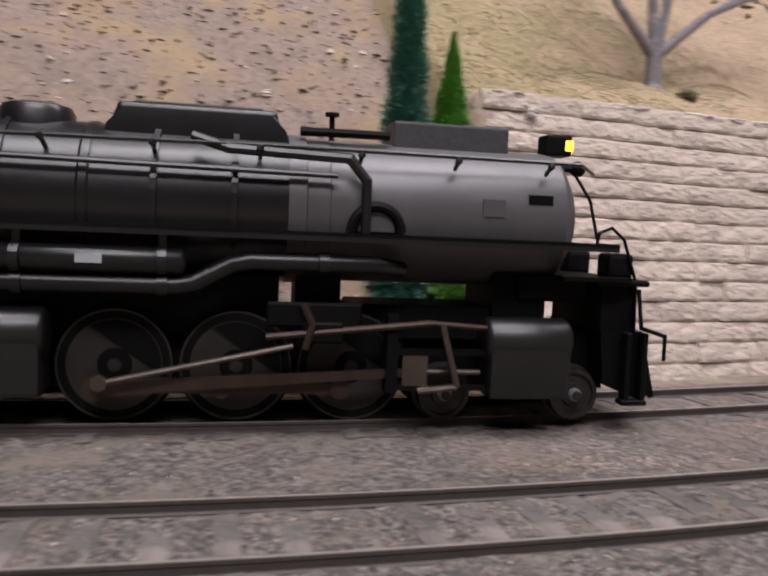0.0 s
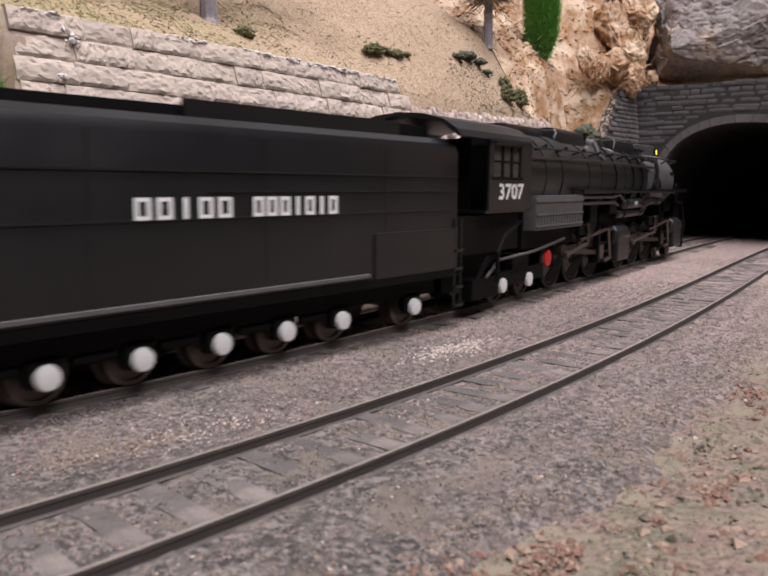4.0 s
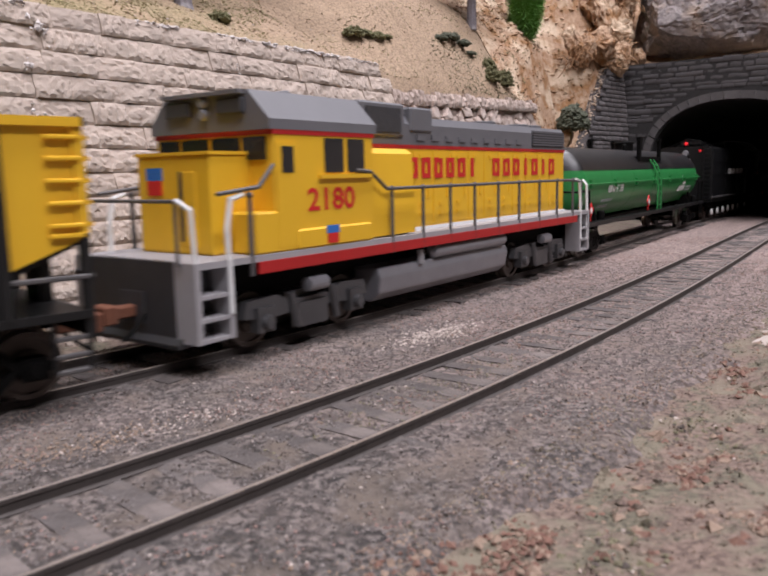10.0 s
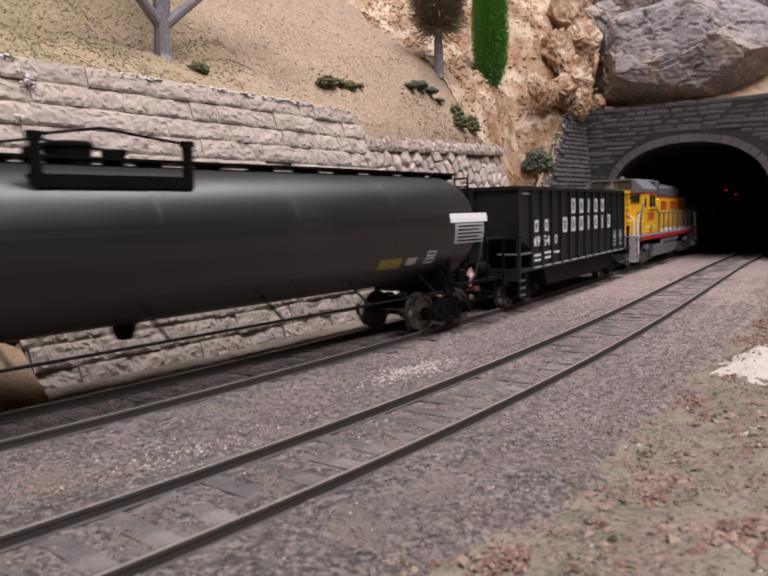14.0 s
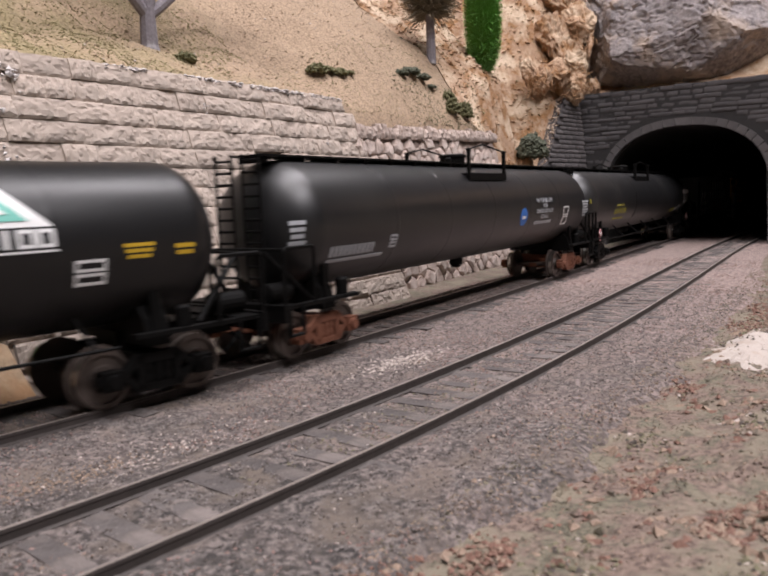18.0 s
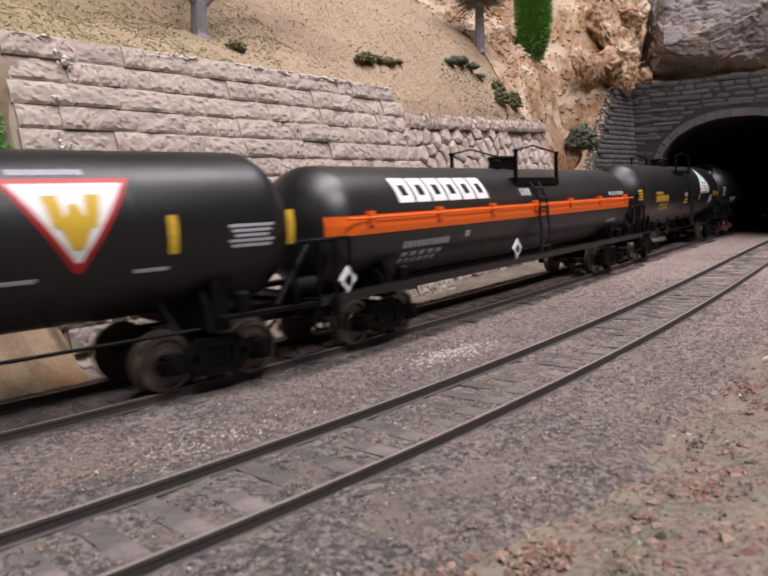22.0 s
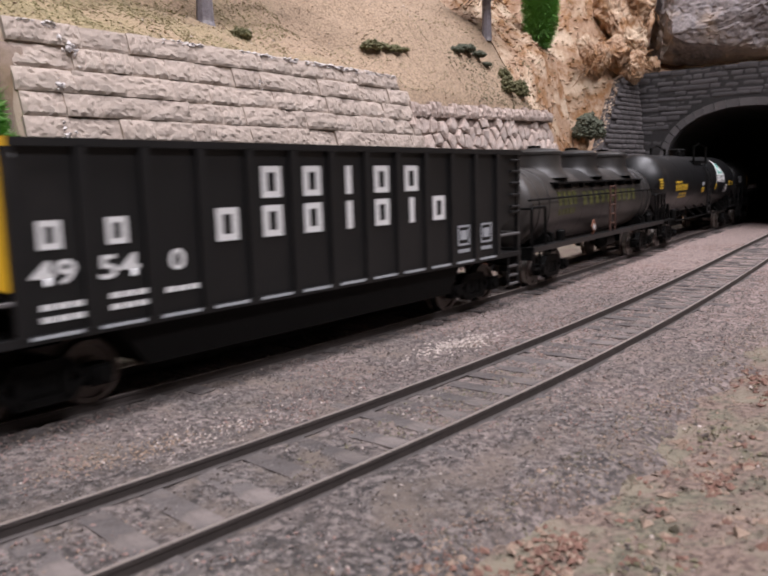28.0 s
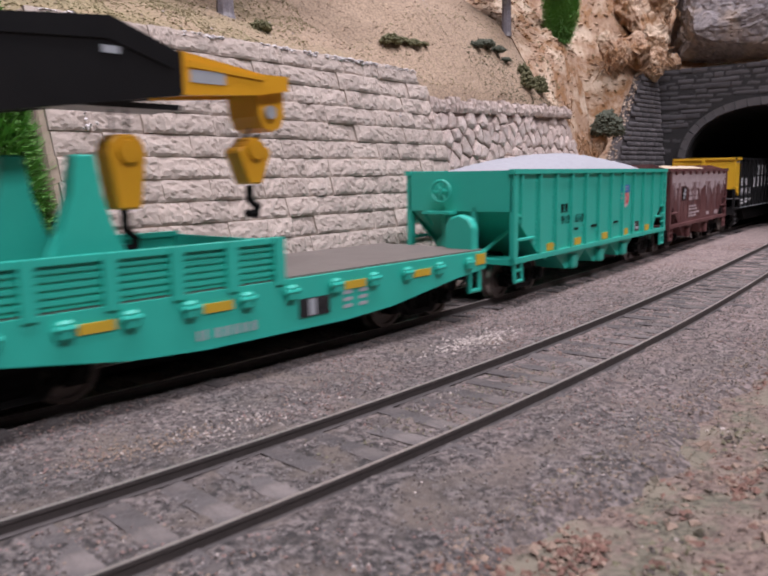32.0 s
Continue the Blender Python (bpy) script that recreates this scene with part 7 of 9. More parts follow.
    for q in ((X(-8), X(2), -9, 9, 15, 27), (X(-98), X(-86), -9, 9, 15, 26), (X(-44), X(-36), -7, 7, 15, 26)):
        part("boiler_saddle", boxes(q), "frame_black", car)
    part("frame_casting", soft(boxes((X(-100), X(-47), -8, 8, 14, 25.5), (X(-34), X(-8), -8, 8, 14, 20.5), (X(-160), X(-100), -9, 9, 14, 24)), 0.5, 1), "frame_black", car)
    for c in (-3.2, -91.5):
        for y in (-1, 1):
            bm = lathe(bmesh.new(), [(X(c) - 8.0, 1.0), (X(c) - 7.8, 3.6), (X(c) - 7, 4.2), (X(c) + 7, 4.2), (X(c) + 7.8, 3.6), (X(c) + 8, 1.0)], "x", y * 13.4, 15.2, seg=24)
            cy = smooth(part("cylinder", bm, "black_satin", car), 50)
            bm = soft(boxes((X(c) - 7.4, X(c) + 7.4, min(y * 9.5, y * 17.4), max(y * 9.5, y * 17.4), 5.2, 15.4)), 0.9, 2)
            part("cylinder_block", bm, "black_satin", cy)
    for i, (c, pins) in enumerate(((-3.2, (-34, -54, -74)), (-91.5, (-110, -129.7, -149.5)))):
        bm = boxes((X(c) - 24, X(c) - 7.5, -15.4, -13.4, 12.6, 13.5), (X(c) - 24, X(c) - 7.5, -15.4, -13.4, 6.4, 7.2), (X(c) - 25.5, X(c) - 23.5, -15.6, -12, 6, 19.5))
        part("crosshead_guide", bm, "frame_black", car)
        bm = soft(boxes((X(c) - 46, X(c) - 30, -15.6, -13.8, 17.0, 21.2), (X(c) - 40, X(c) - 33, -16.2, -14.2, 14.4, 18)), 0.4, 1)
        part("valve_gear_frame", bm, "frame_black", car)
        bm = bmesh.new()
        rod(bm, (X(c) - 46, -15.8, 15.4), (X(c) - 18, -15.8, 18.2), 0.6, 8)
        rod(bm, (X(c) - 18, -15.8, 18.2), (X(c) - 8, -15.8, 17.6), 0.5, 8)
        part("radius_rod", bm, "rod_steel", car, "brownish steel rod")
        bm = bmesh.new()
        pipe(bm, [(X(c) - 40, -16.2, 21), (X(c) - 38.4, -16.2, 17.5), (X(c) - 39.5, -16.2, 13.5)], 0.7, 8)
        part("expansion_link", bm, "rod_steel", car)
        bm = bmesh.new()
        rod(bm, (X(c) - 16, -16, 18), (X(c) - 13, -16, 7.2), 0.65, 8)
        rod(bm, (X(c) - 13, -16, 7.2), (X(c) - 20, -16, 6.4), 0.6, 8)
        part("combination_lever", bm, "bright_steel", car, "bright steel lever")
        for p in pins:
            w = part("driving_wheelset", driver_mesh(9.5), "frame_black", car, "black driving wheels with thin bright tyres")
            rim = bmesh.new()
            for y in (-1, 1):
                lathe(rim, [(y * 1.35, 9.1), (y * 1.62, 9.1), (y * 1.62, 9.45), (y * 1.0, 9.52), (y * 1.0, 9.1)], "y", y * 8.6, seg=40)
            part("tyre", rim, "driver_steel", w)
            RODS.append(("wheel", w, X(p), 9.5, 0))
        pr = [(X(p) - X(pins[1])) for p in pins]
        bm = bmesh.new()
        box(bm, pr[2], pr[0], -13.3, -12.4, -0.9, 0.9)
        for q in pr:
            lathe(bm, [(-0.9, 1.7), (0.9, 1.7)], "y", -12.9, 0, q, 14)
        RODS.append(("side", part("side_rod", bm, "rod_steel", car, "reddish steel coupling rod"), X(pins[1]), 9.5, 0))
        far = 2 if i == 0 else 2
        length = X(c) - 18 - X(pins[far])
        bm = bmesh.new()
        prism_y(bm, [(0, -1.2), (length, -0.7), (length, 0.7), (0, 1.2)], -14.8, -14.0)
        lathe(bm, [(-0.9, 1.9), (0.9, 1.9)], "y", -14.4, 0, 0, 14)
        RODS.append(("main", part("main_rod", bm, "rod_steel", car, "reddish steel main rod"), X(pins[far]), 9.5, length))
        bm = bmesh.new()
        box(bm, -2.2, 2.2, -15.2, -13.2, -3.0, 3.0)
        rod(bm, (0, -14, 0), (12, -14, 0), 0.55, 8)
        RODS.append(("cross", part("crosshead", bm, "bright_steel", car, "bright steel crosshead"), X(pins[far]), 9.5, length))
        bm = bmesh.new()
        ll = X(c) - 39.5 - X(pins[far])
        rod(bm, (0, -16.2, 0), (ll, -16.2, 0), 0.5, 8)
        lathe(bm, [(-0.6, 1.3), (0.6, 1.3)], "y", -16.2, 0, 0, 12)
        RODS.append(("ecc", part("eccentric_rod", bm, "bright_steel", car, "bright steel eccentric rod"), X(pins[far]), 9.5, ll))
    for s, r in ((8.3, 4.7), (-16.8, 4.7), (-173.6, 5.4), (-192.6, 5.4)):
        w = share("pony_wheelset", wheelset_mesh(r, "driver_steel"), car, pose(X(s) * MM, 0, r * MM))
        for y in (-1, 1):
            if s < -100:
                part("axle_cap", lathe(bmesh.new(), [(0, 2.3), (y * 1.0, 2.1), (y * 1.2, 1.0)], "y", y * 12.2, 0, 0, 18), "white_paint", w, "white painted axle cap")
            else:
                part("axle_cap", lathe(bmesh.new(), [(0, 1.3), (y * 1.0, 1.1)], "y", y * 10.3, 0, 0, 14), "silver", w)
    bm = boxes((X(-198), X(-162), -12.6, -11, 5, 9.4), (X(-198), X(-162), 11, 12.6, 5, 9.4), (X(-186), X(-174), -12.6, 12.6, 8, 14))
    part("trailing_truck", bm, "frame_black", car)
    bm = lathe(bmesh.new(), [(0, 0.5), (0, 2.7), (-0.6, 2.7), (-0.8, 1.8), (-1.0, 0.5)], "y", -13.4, 11.2, X(-161.5), 24)
    rd = part("lubricator_disc", bm, "red_paint", car, "bright red disc")
    part("disc_mark", boxes((X(-163.2), X(-159.8), -14.5, -14.35, 10.4, 10.8), (X(-162.8), X(-160.2), -14.5, -14.35, 12.0, 12.3)), "stripe_red", rd)
    bm = pipe(bmesh.new(), [(X(-152), -15.5, 17), (X(-176), -15.5, 14.5), (X(-200), -15, 13.6), (X(-206), -14, 9)], 0.45, 8)
    part("stay_pipe", bm, "post_grey", car)
    bm = pipe(bmesh.new(), [(X(-196), -13, 15), (X(-204), -13, 14), (X(-210), -13, 8), (X(-209), -13, 4)], 0.8, 8)
    box(bm, X(-214), X(-198), -14, -10, 3.5, 9)
    part("injector", bm, "frame_black", car)
    # cab
    # added dark sheet filling the black gap between cab and tender
    part("cab_rear_bulkhead", boxes((X(-211.5), X(-210.5), -11, 17.2, 18, 46.5)), "frame_black", car)
    part("cab_deck", boxes((X(-226), X(-186), -14, 14, 16, 26.2), (X(-222), X(-186), -9, 9, 6, 16)), "frame_black", car)
    for y in (-1, 1):
        part("cab_pipe", pipe(bmesh.new(), [(X(-190), y * 16.4, 24), (X(-200), y * 16.4, 20), (X(-204), y * 16.4, 16), (X(-204), y * 16.4, 8)], 0.6, 8), "frame_black", car)
    for q in ((X(-187.4), X(-186), -17.6, 17.6, 27, 46), (X(-213), X(-186), -17.8, -17.0, 27.6, 36.4), (X(-213), X(-186), 17.0, 17.8, 27.6, 36.4), (X(-213), X(-210.2), -17.8, -17.0, 36.4, 46.4), (X(-213), X(-210.2), 17.0, 17.8, 36.4, 46.4),
               (X(-193.6), X(-186), -17.8, -17.0, 36.4, 46.4), (X(-193.6), X(-186), 17.0, 17.8, 36.4, 46.4), (X(-213), X(-186), -17.8, -17.0, 44.6, 46.4), (X(-213), X(-186), 17.0, 17.8, 44.6, 46.4), (X(-214), X(-186), -17.4, 17.4, 26.8, 27.6)):
        part("cab_panel", boxes(q), "black_satin", car)
    prof = [(17.9, 46.0), (16.6, 47.8), (13, 50.2), (7, 51.8), (0, 52.4), (-7, 51.8), (-13, 50.2), (-16.6, 47.8), (-17.9, 46.0), (-17.2, 46.0), (-12.6, 49.4), (0, 51.5), (12.6, 49.4), (17.2, 46.0)]
    part("cab_roof", prism_x(bmesh.new(), prof, X(-229), X(-184.5)), "black_satin", car)
    for a, b in ((-210.2, -204.8), (-204.2, -199.2), (-198.6, -193.6)):
        part("cab_window", boxes((X(a), X(b), -17.45, -17.3, 36.4, 44.6)), "window_dark", car)
        part("window_frame", boxes((X(a), X(b), -17.75, -17.2, 40.2, 40.7), (X(b), X(b) + 0.6, -17.8, -17.2, 36.4, 44.6)), "frame_black", car)
    part("arm_rest", boxes((X(-211), X(-192.8), -18.3, -17.5, 35.6, 36.4)), "frame_black", car)
    part("window_awning", prism_y(bmesh.new(), [(X(-211), 45.0), (X(-193), 45.0), (X(-193), 45.5), (X(-211), 45.5)], -19.0, -17.6), "black_satin", car)
    figures(car, "3707", X(-207.3), X(-191.4), 32.5, 4.4, -17.95, "white_paint", "white road number on the cab side")
    TRAIN.append((car, -96, -165, -15))


def tender():
    car = tagged(new("tender"), "black coal tender with white lettering and white axle caps", "tender")
    X = lambda s: s + 292
    prof = [(-16.4, 13.5), (16.4, 13.5), (16.4, 42), (15.6, 44), (13.4, 45.4), (-13.4, 45.4), (-15.6, 44), (-16.4, 42)]
    bm = prism_x(bmesh.new(), prof, X(-358.5), X(-224))
    smooth(part("body", bm, "black_satin", car), 30)
    bm = bmesh.new()
    prism_y(bm, [(X(-350), 45.3), (X(-335), 47.6), (X(-262), 47.8), (X(-236), 48.6), (X(-228), 48.4), (X(-228), 45.3)], -9.5, 9.5)
    part("coal_bunker", bm, "frame_black", car)
    part("water_hatch", boxes((X(-345), X(-330), -6, 6, 47, 49.2)), "black_satin", car)
    for y in (-10.1, 10.1):
        part("bunker_board", boxes((X(-300), X(-240), y - 0.5, y + 0.5, 45.2, 48.8)), "black_satin", car)
    bm = boxes((X(-358.5), X(-224), -16.65, -16.35, 36.0, 36.4), (X(-358.5), X(-224), -16.65, -16.35, 28.0, 28.3), (X(-300), X(-224), -16.65, -16.35, 32.6, 32.9))
    for s in (-322, -287, -252):
        box(bm, X(s), X(s) + 0.25, -16.5, -16.35, 14, 42)
    part("plate_seam", bm, "black_satin", car)
    bm = boxes((X(-361.5), X(-222), -16.8, 16.8, 11.6, 13.5))
    part("frame", bm, "frame_black", car)
    part("side_ledge", boxes((X(-359.7), X(-258), -17.3, -16.4, 14.2, 14.9)), "post_grey", car)
    bm = soft(boxes((X(-256), X(-224), -16.9, -15, 13.4, 23.6)), 0.5)
    part("side_locker", bm, "black_satin", car, "box locker along the front side")
    for s in (-344.5, -328.2, -312, -295.5, -279.3, -263, -237.5):
        w = share("wheelset", wheelset_mesh(5.0, "wheel_steel"), car, pose(X(s) * MM, 0, 5.0 * MM))
        for y in (-1, 1):
            part("axle_cap", lathe(bmesh.new(), [(0, 2.1), (y * 0.8, 1.9), (y * 1.0, 0.8)], "y", y * 13.4, 0, 0, 18), "white_paint", w, "white painted axle cap")
        bm = soft(boxes((X(s) - 3, X(s) + 3, -13.3, -11.2, 3.4, 8.0), (X(s) - 3, X(s) + 3, 11.2, 13.3, 3.4, 8.0)), 0.4, 1)
        part("journal_box", bm, "frame_black", car)
    bm = boxes((X(-352), X(-228), -12.6, -11.4, 7.4, 10.6), (X(-352), X(-228), 11.4, 12.6, 7.4, 10.6), (X(-345), X(-224), -5, 5, 6, 11.8))
    for s in (-336, -320, -304, -287, -271):
        lathe(bm, [(X(s) - 4, 0.5), (X(s) - 3.6, 0.9), (X(s) + 3.6, 0.9), (X(s) + 4, 0.5)], "x", -12.4, 6.6, seg=10)
    part("pedestal_frame", bm, "frame_black", car)
    frame_row(car, "lettering", "ooioo", X(-315), X(-294.5), 30.0, 3.6, 3.0, 0.8, "white_paint", -16.75, label="row of white lettering")
    frame_row(car, "lettering", "oooioio", X(-290.5), X(-267.5), 30.0, 3.6, 2.6, 0.8, "white_paint", -16.75, label="row of white lettering")
    for x0 in (X(-225.2), X(-222.4)):
        part("step_stile", rod(bmesh.new(), (x0, -16.6, 3.4), (x0, -16.6, 26), 0.4, 6), "black_satin", car)
    for z in (3.8, 8.4, 13.0, 17.6):
        part("step_tread", boxes((X(-225.4), X(-222.2), -17.4, -15.6, z, z + 0.6)), "black_satin", car)
    # rear face
    for z in np.arange(15, 44, 2.6):
        part("ladder_rung", rod(bmesh.new(), (X(-359.8), -15.6, z), (X(-359.8), -11.2, z), 0.35, 6), "black_satin", car)
    part("ladder_rail", rod(rod(bmesh.new(), (X(-359.8), -15.6, 13), (X(-359.8), -15.6, 46), 0.4, 6), (X(-359.8), -11.2, 13), (X(-359.8), -11.2, 46), 0.4, 6), "black_satin", car)
    bm = pipe(bmesh.new(), [(X(-355.5), -13, 45), (X(-357.5), -8, 49), (X(-357.5), 0, 50), (X(-357.5), 6, 47), (X(-357.5), 12, 45)], 0.35, 6)
    part("grab_rail", bm, "frame_black", car)
    bm = soft(boxes((X(-357.5), X(-353.5), -1.6, 1.6, 45, 48.2)), 0.4)
    ml = part("marker_lamp", bm, "frame_black", car)
    part("lens", ball(bmesh.new(), (X(-357.8), 0, 47.4), 1.2), "lamp_red", ml, "red marker lens")
    part("marker_lens", boxes((X(-359.8), X(-358.6), -9.4, -8.0, 42.4, 43.6)), "lamp_red", car, "small red lamp")
    bm = lathe(bmesh.new(), [(X(-359.8), 1.7), (X(-358.5), 1.9)], "x", 0, 41.6, seg=18)
    part("backup_light", bm, "silver", car, "round rear light")
    figures(car, "3707", -4.6, 4.6, 33.4, 2.6, X(-358.6), "white_paint", "white road number on the rear", "rear")
    bm = bmesh.new()
    for a in (-3.2, 0.6):
        box(bm, X(-359.0), X(-358.6), -a - 2.6, -a, 35.8, 38.2)
    part("marking", bm, "pale_paint", car)
    coupler(car, X(-361.5), False)
    TRAIN.append((car, -292, -337, -235))


# ---- diesel locomotive ----
def diesel():
    car = tagged(new("diesel_locomotive"), "yellow and grey road-switcher diesel with red stripes and red lettering", "diesel locomotive")
    X = lambda s: s + 686
    bm = soft(boxes((X(-719), X(-600), -10.6, 10.6, 18.4, 39.4)), 0.35, 1)
    part("hood", bm, "rail_yellow", car, "yellow long hood")
    part("hood_stripe", boxes((X(-719.2), X(-599.8), -10.75, 10.75, 38.9, 39.8)), "stripe_red", car)
    bm = prism_x(bmesh.new(), [(-10.6, 39.8), (10.6, 39.8), (10.6, 44.8), (9.2, 46.8), (-9.2, 46.8), (-10.6, 44.8)], X(-719), X(-600))
    part("hood_roof", bm, "roof_grey", car, "grey hood roof")
    # roof gear
    bm = soft(boxes((X(-718), X(-700), -11.4, 11.4, 41.6, 49.4)), 0.5, 1)
    part("air_intake", bm, "roof_grey", car)
    part("intake_grille", boxes((X(-716), X(-702), -11.7, -11.3, 42.6, 48.2)), "grille_dark", car)
    part("filter_box", soft(boxes((X(-697), X(-687), -11.2, 11.2, 43, 49.0)), 0.5, 1), "roof_grey", car)
    bm = boxes()
    for k in range(6):
        box(bm, X(-626), X(-601.5), -11.1, -10.5, 41.0 + k * 0.8, 41.4 + k * 0.8)
        box(bm, X(-626), X(-601.5), 10.5, 11.1, 41.0 + k * 0.8, 41.4 + k * 0.8)
    part("radiator_louvre_set", bm, "roof_grey", car)
    part("radiator_grille", boxes((X(-626.5), X(-601), -10.85, -10.6, 40.6, 45.6)), "grille_dark", car)
    for s in (-616, -606, -640):
        bm = lathe(bmesh.new(), [(46.5, 4.2), (48.2, 4.2), (48.4, 3.6), (48.4, 0.5)], "z", 0, 0, X(s), 24)
        part("roof_fan", bm, "roof_grey", car)
    bm = boxes()
    for s in np.arange(-694, -632, 7.0):
        box(bm, X(s), X(s) + 3.6, -10.95, -10.5, 41.0, 42.4)
    part("roof_hinge_row", bm, "roof_grey", car)
    for s in np.arange(-696, -604, 9.2):
        door = part("engine_door", boxes((X(s) + 0.5, X(s) + 8.9, -10.8, -10.5, 20.2, 38.2)), "rail_yellow", car, "yellow engine-room door")
        for z in (22, 24.4, 36.6):
            part("hinge", boxes((X(s) + 3, X(s) + 4.6, -11.1, -10.7, z, z + 0.9)), "rail_yellow", door)
        part("latch", boxes((X(s) + 6.8, X(s) + 7.4, -11.1, -10.7, 26.5, 29)), "rail_yellow", door)
    bm = prism_x(bmesh.new(), [(-10.4, 19), (-16, 19), (-16, 24), (-15.2, 37.4), (-13.6, 38.6), (-10.4, 38.8)], X(-720), X(-703))
    part("blower_cover", bm, "rail_yellow", car, "rounded yellow cover behind the cab")
    # cab and nose
    bm = soft(boxes((X(-751.5), X(-720.5), -16.8, 16.8, 18.6, 42.2)), 0.4, 1)
    part("cab", bm, "rail_yellow", car, "yellow cab side")
    part("cab_stripe", boxes((X(-751.7), X(-720.3), -16.95, 16.95, 40.6, 41.5)), "stripe_red", car)
    bm = prism_x(bmesh.new(), [(-17.0, 41.5), (17.0, 41.5), (17.0, 43.4), (11.6, 49.0), (-11.6, 49.0), (-17.0, 43.4)], X(-752.5), X(-719.5))
    part("cab_roof", bm, "roof_grey", car, "grey angled cab roof")
    for y in (-7.4, 7.4):
        part("number_board", soft(boxes((X(-753.6), X(-752.3), y - 3.6, y + 3.6, 44.6, 47.6)), 0.3, 1), "grille_dark", car, "dark number board")
    for z in (44.9, 47.2):
        part("headlight", lathe(bmesh.new(), [(X(-753.8), 0.9), (X(-753.4), 1.1), (X(-752.3), 1.1)], "x", 0, z, seg=16), "silver", car)
    for y0, y1 in ((-15, -9.4), (-8.2, -0.8), (0.8, 8.2), (9.4, 15)):
        part("windscreen", boxes((X(-752.1), X(-751.4), y0, y1, 36.0, 40.2)), "window_dark", car)
    part("roof_visor", boxes((X(-754.2), X(-752.3), -11, 11, 48.2, 49.0)), "roof_grey", car)
    for a, b in ((-737, -731), (-729.6, -724)):
        part("cab_window", boxes((X(a), X(b), -17.0, -16.7, 33.4, 40.2)), "window_dark", car)
    part("window_ledge", boxes((X(-739), X(-722), -17.6, -16.8, 32.2, 33.0)), "rail_yellow", car)
    bm = soft(boxes((X(-761.5), X(-751), -10.4, 10.4, 18.6, 37.4)), 0.6, 2)
    part("nose", bm, "rail_yellow", car, "yellow short nose")
    bm = boxes((X(-761.9), X(-761.4), 2.8, 7.2, 32.4, 34.8))
    nb = part("nose_emblem", bm, "blue_paint", car, "small blue and red shield")
    part("shield_stripes", boxes((X(-762.0), X(-761.4), 3.1, 6.9, 29.6, 32.4)), "red_paint", nb)
    part("nose_door", soft(boxes((X(-761.8), X(-761.3), -6.6, -3.0, 20, 34)), 0.15, 1), "rail_yellow", car)
    part("door_gap", boxes((X(-761.95), X(-761.7), -3.0, -2.2, 21, 34)), "grille_dark", car)
    part("nose_top_lip", boxes((X(-761.9), X(-751), -10.7, 10.7, 37.0, 37.6)), "rail_yellow", car)
    part("side_box", soft(boxes((X(-757), X(-746), -17.0, -10.6, 18.6, 26.4)), 0.4, 1), "rail_yellow", car, "low yellow box beside the nose")
    part("cab_door", boxes((X(-751.0), X(-745), -17.05, -16.75, 19.5, 39)), "rail_yellow", car)
    part("door_window", boxes((X(-749.6), X(-746.4), -17.15, -16.95, 33.5, 38.4)), "window_dark", car)
    bm = soft(boxes((X(-746), X(-722), -17.3, -10, 18.6, 22.6)), 0.4, 1)
    part("battery_box", bm, "rail_yellow", car)
    part("shield", boxes((X(-737.5), X(-733.5), -17.45, -17.2, 21.2, 22.8)), "blue_paint", car, "tiny blue shield mark")
    part("shield_stripes", boxes((X(-737.2), X(-733.8), -17.45, -17.2, 19.2, 21.2)), "red_paint", car)
    figures(car, "2180", X(-742.5), X(-727.5), 28.2, 4.6, -16.95, "red_paint", "red road number on the cab side")
    frame_row(car, "lettering", "oioooooi", X(-711), X(-663), 34.2, 5.2, 4.2, 1.5, "red_paint", -10.95, label="row of red lettering")
    frame_row(car, "lettering", "oooioio", X(-655), X(-608), 34.2, 5.2, 4.4, 1.5, "red_paint", -10.95, label="row of red lettering")
    # deck, sill, steps
    part("walkway", boxes((X(-771), X(-594), -17.3, 17.3, 17.4, 18.6)), "step_grey", car)
    part("kick_plate", boxes((X(-720), X(-600), -11.4, -10.9, 18.6, 19.4)), "white_paint", car, "white lower edge")
    bm = boxes((X(-757), X(-604), -17.5, -16.8, 15.2, 17.4), (X(-757), X(-604), 16.8, 17.5, 15.2, 17.4))
    part("side_sill", bm, "stripe_red", car, "red side sill")
    part("underframe", boxes((X(-770), X(-594), -8, 8, 9, 17.4)), "frame_black", car)
    for e, s in ((-772.0, 1), (-592.5, -1)):
        x = X(e)
        part("pilot_plate", boxes((min(x, x + s * 2), max(x, x + s * 2), -12, 12, 4, 18.6)), "pilot_shade", car, "grey pilot plate with its shade put into the colour")
        part("plow_lip", prism_y(bmesh.new(), [(x, 5.4), (x - s * 1.2, 4.4), (x - s * 1.0, 3.6), (x + s * 2, 3.8), (x + s * 2, 5.4)], -13.5, 13.5), "pilot_shade", car)
        # flat dark plate standing in for the shade of the coupler pocket
        part("pilot_recess", boxes((min(x - s * 0.3, x + s * 0.4), max(x - s * 0.3, x + s * 0.4), -3.4, 3.4, 7, 13)), "grille_dark", car)
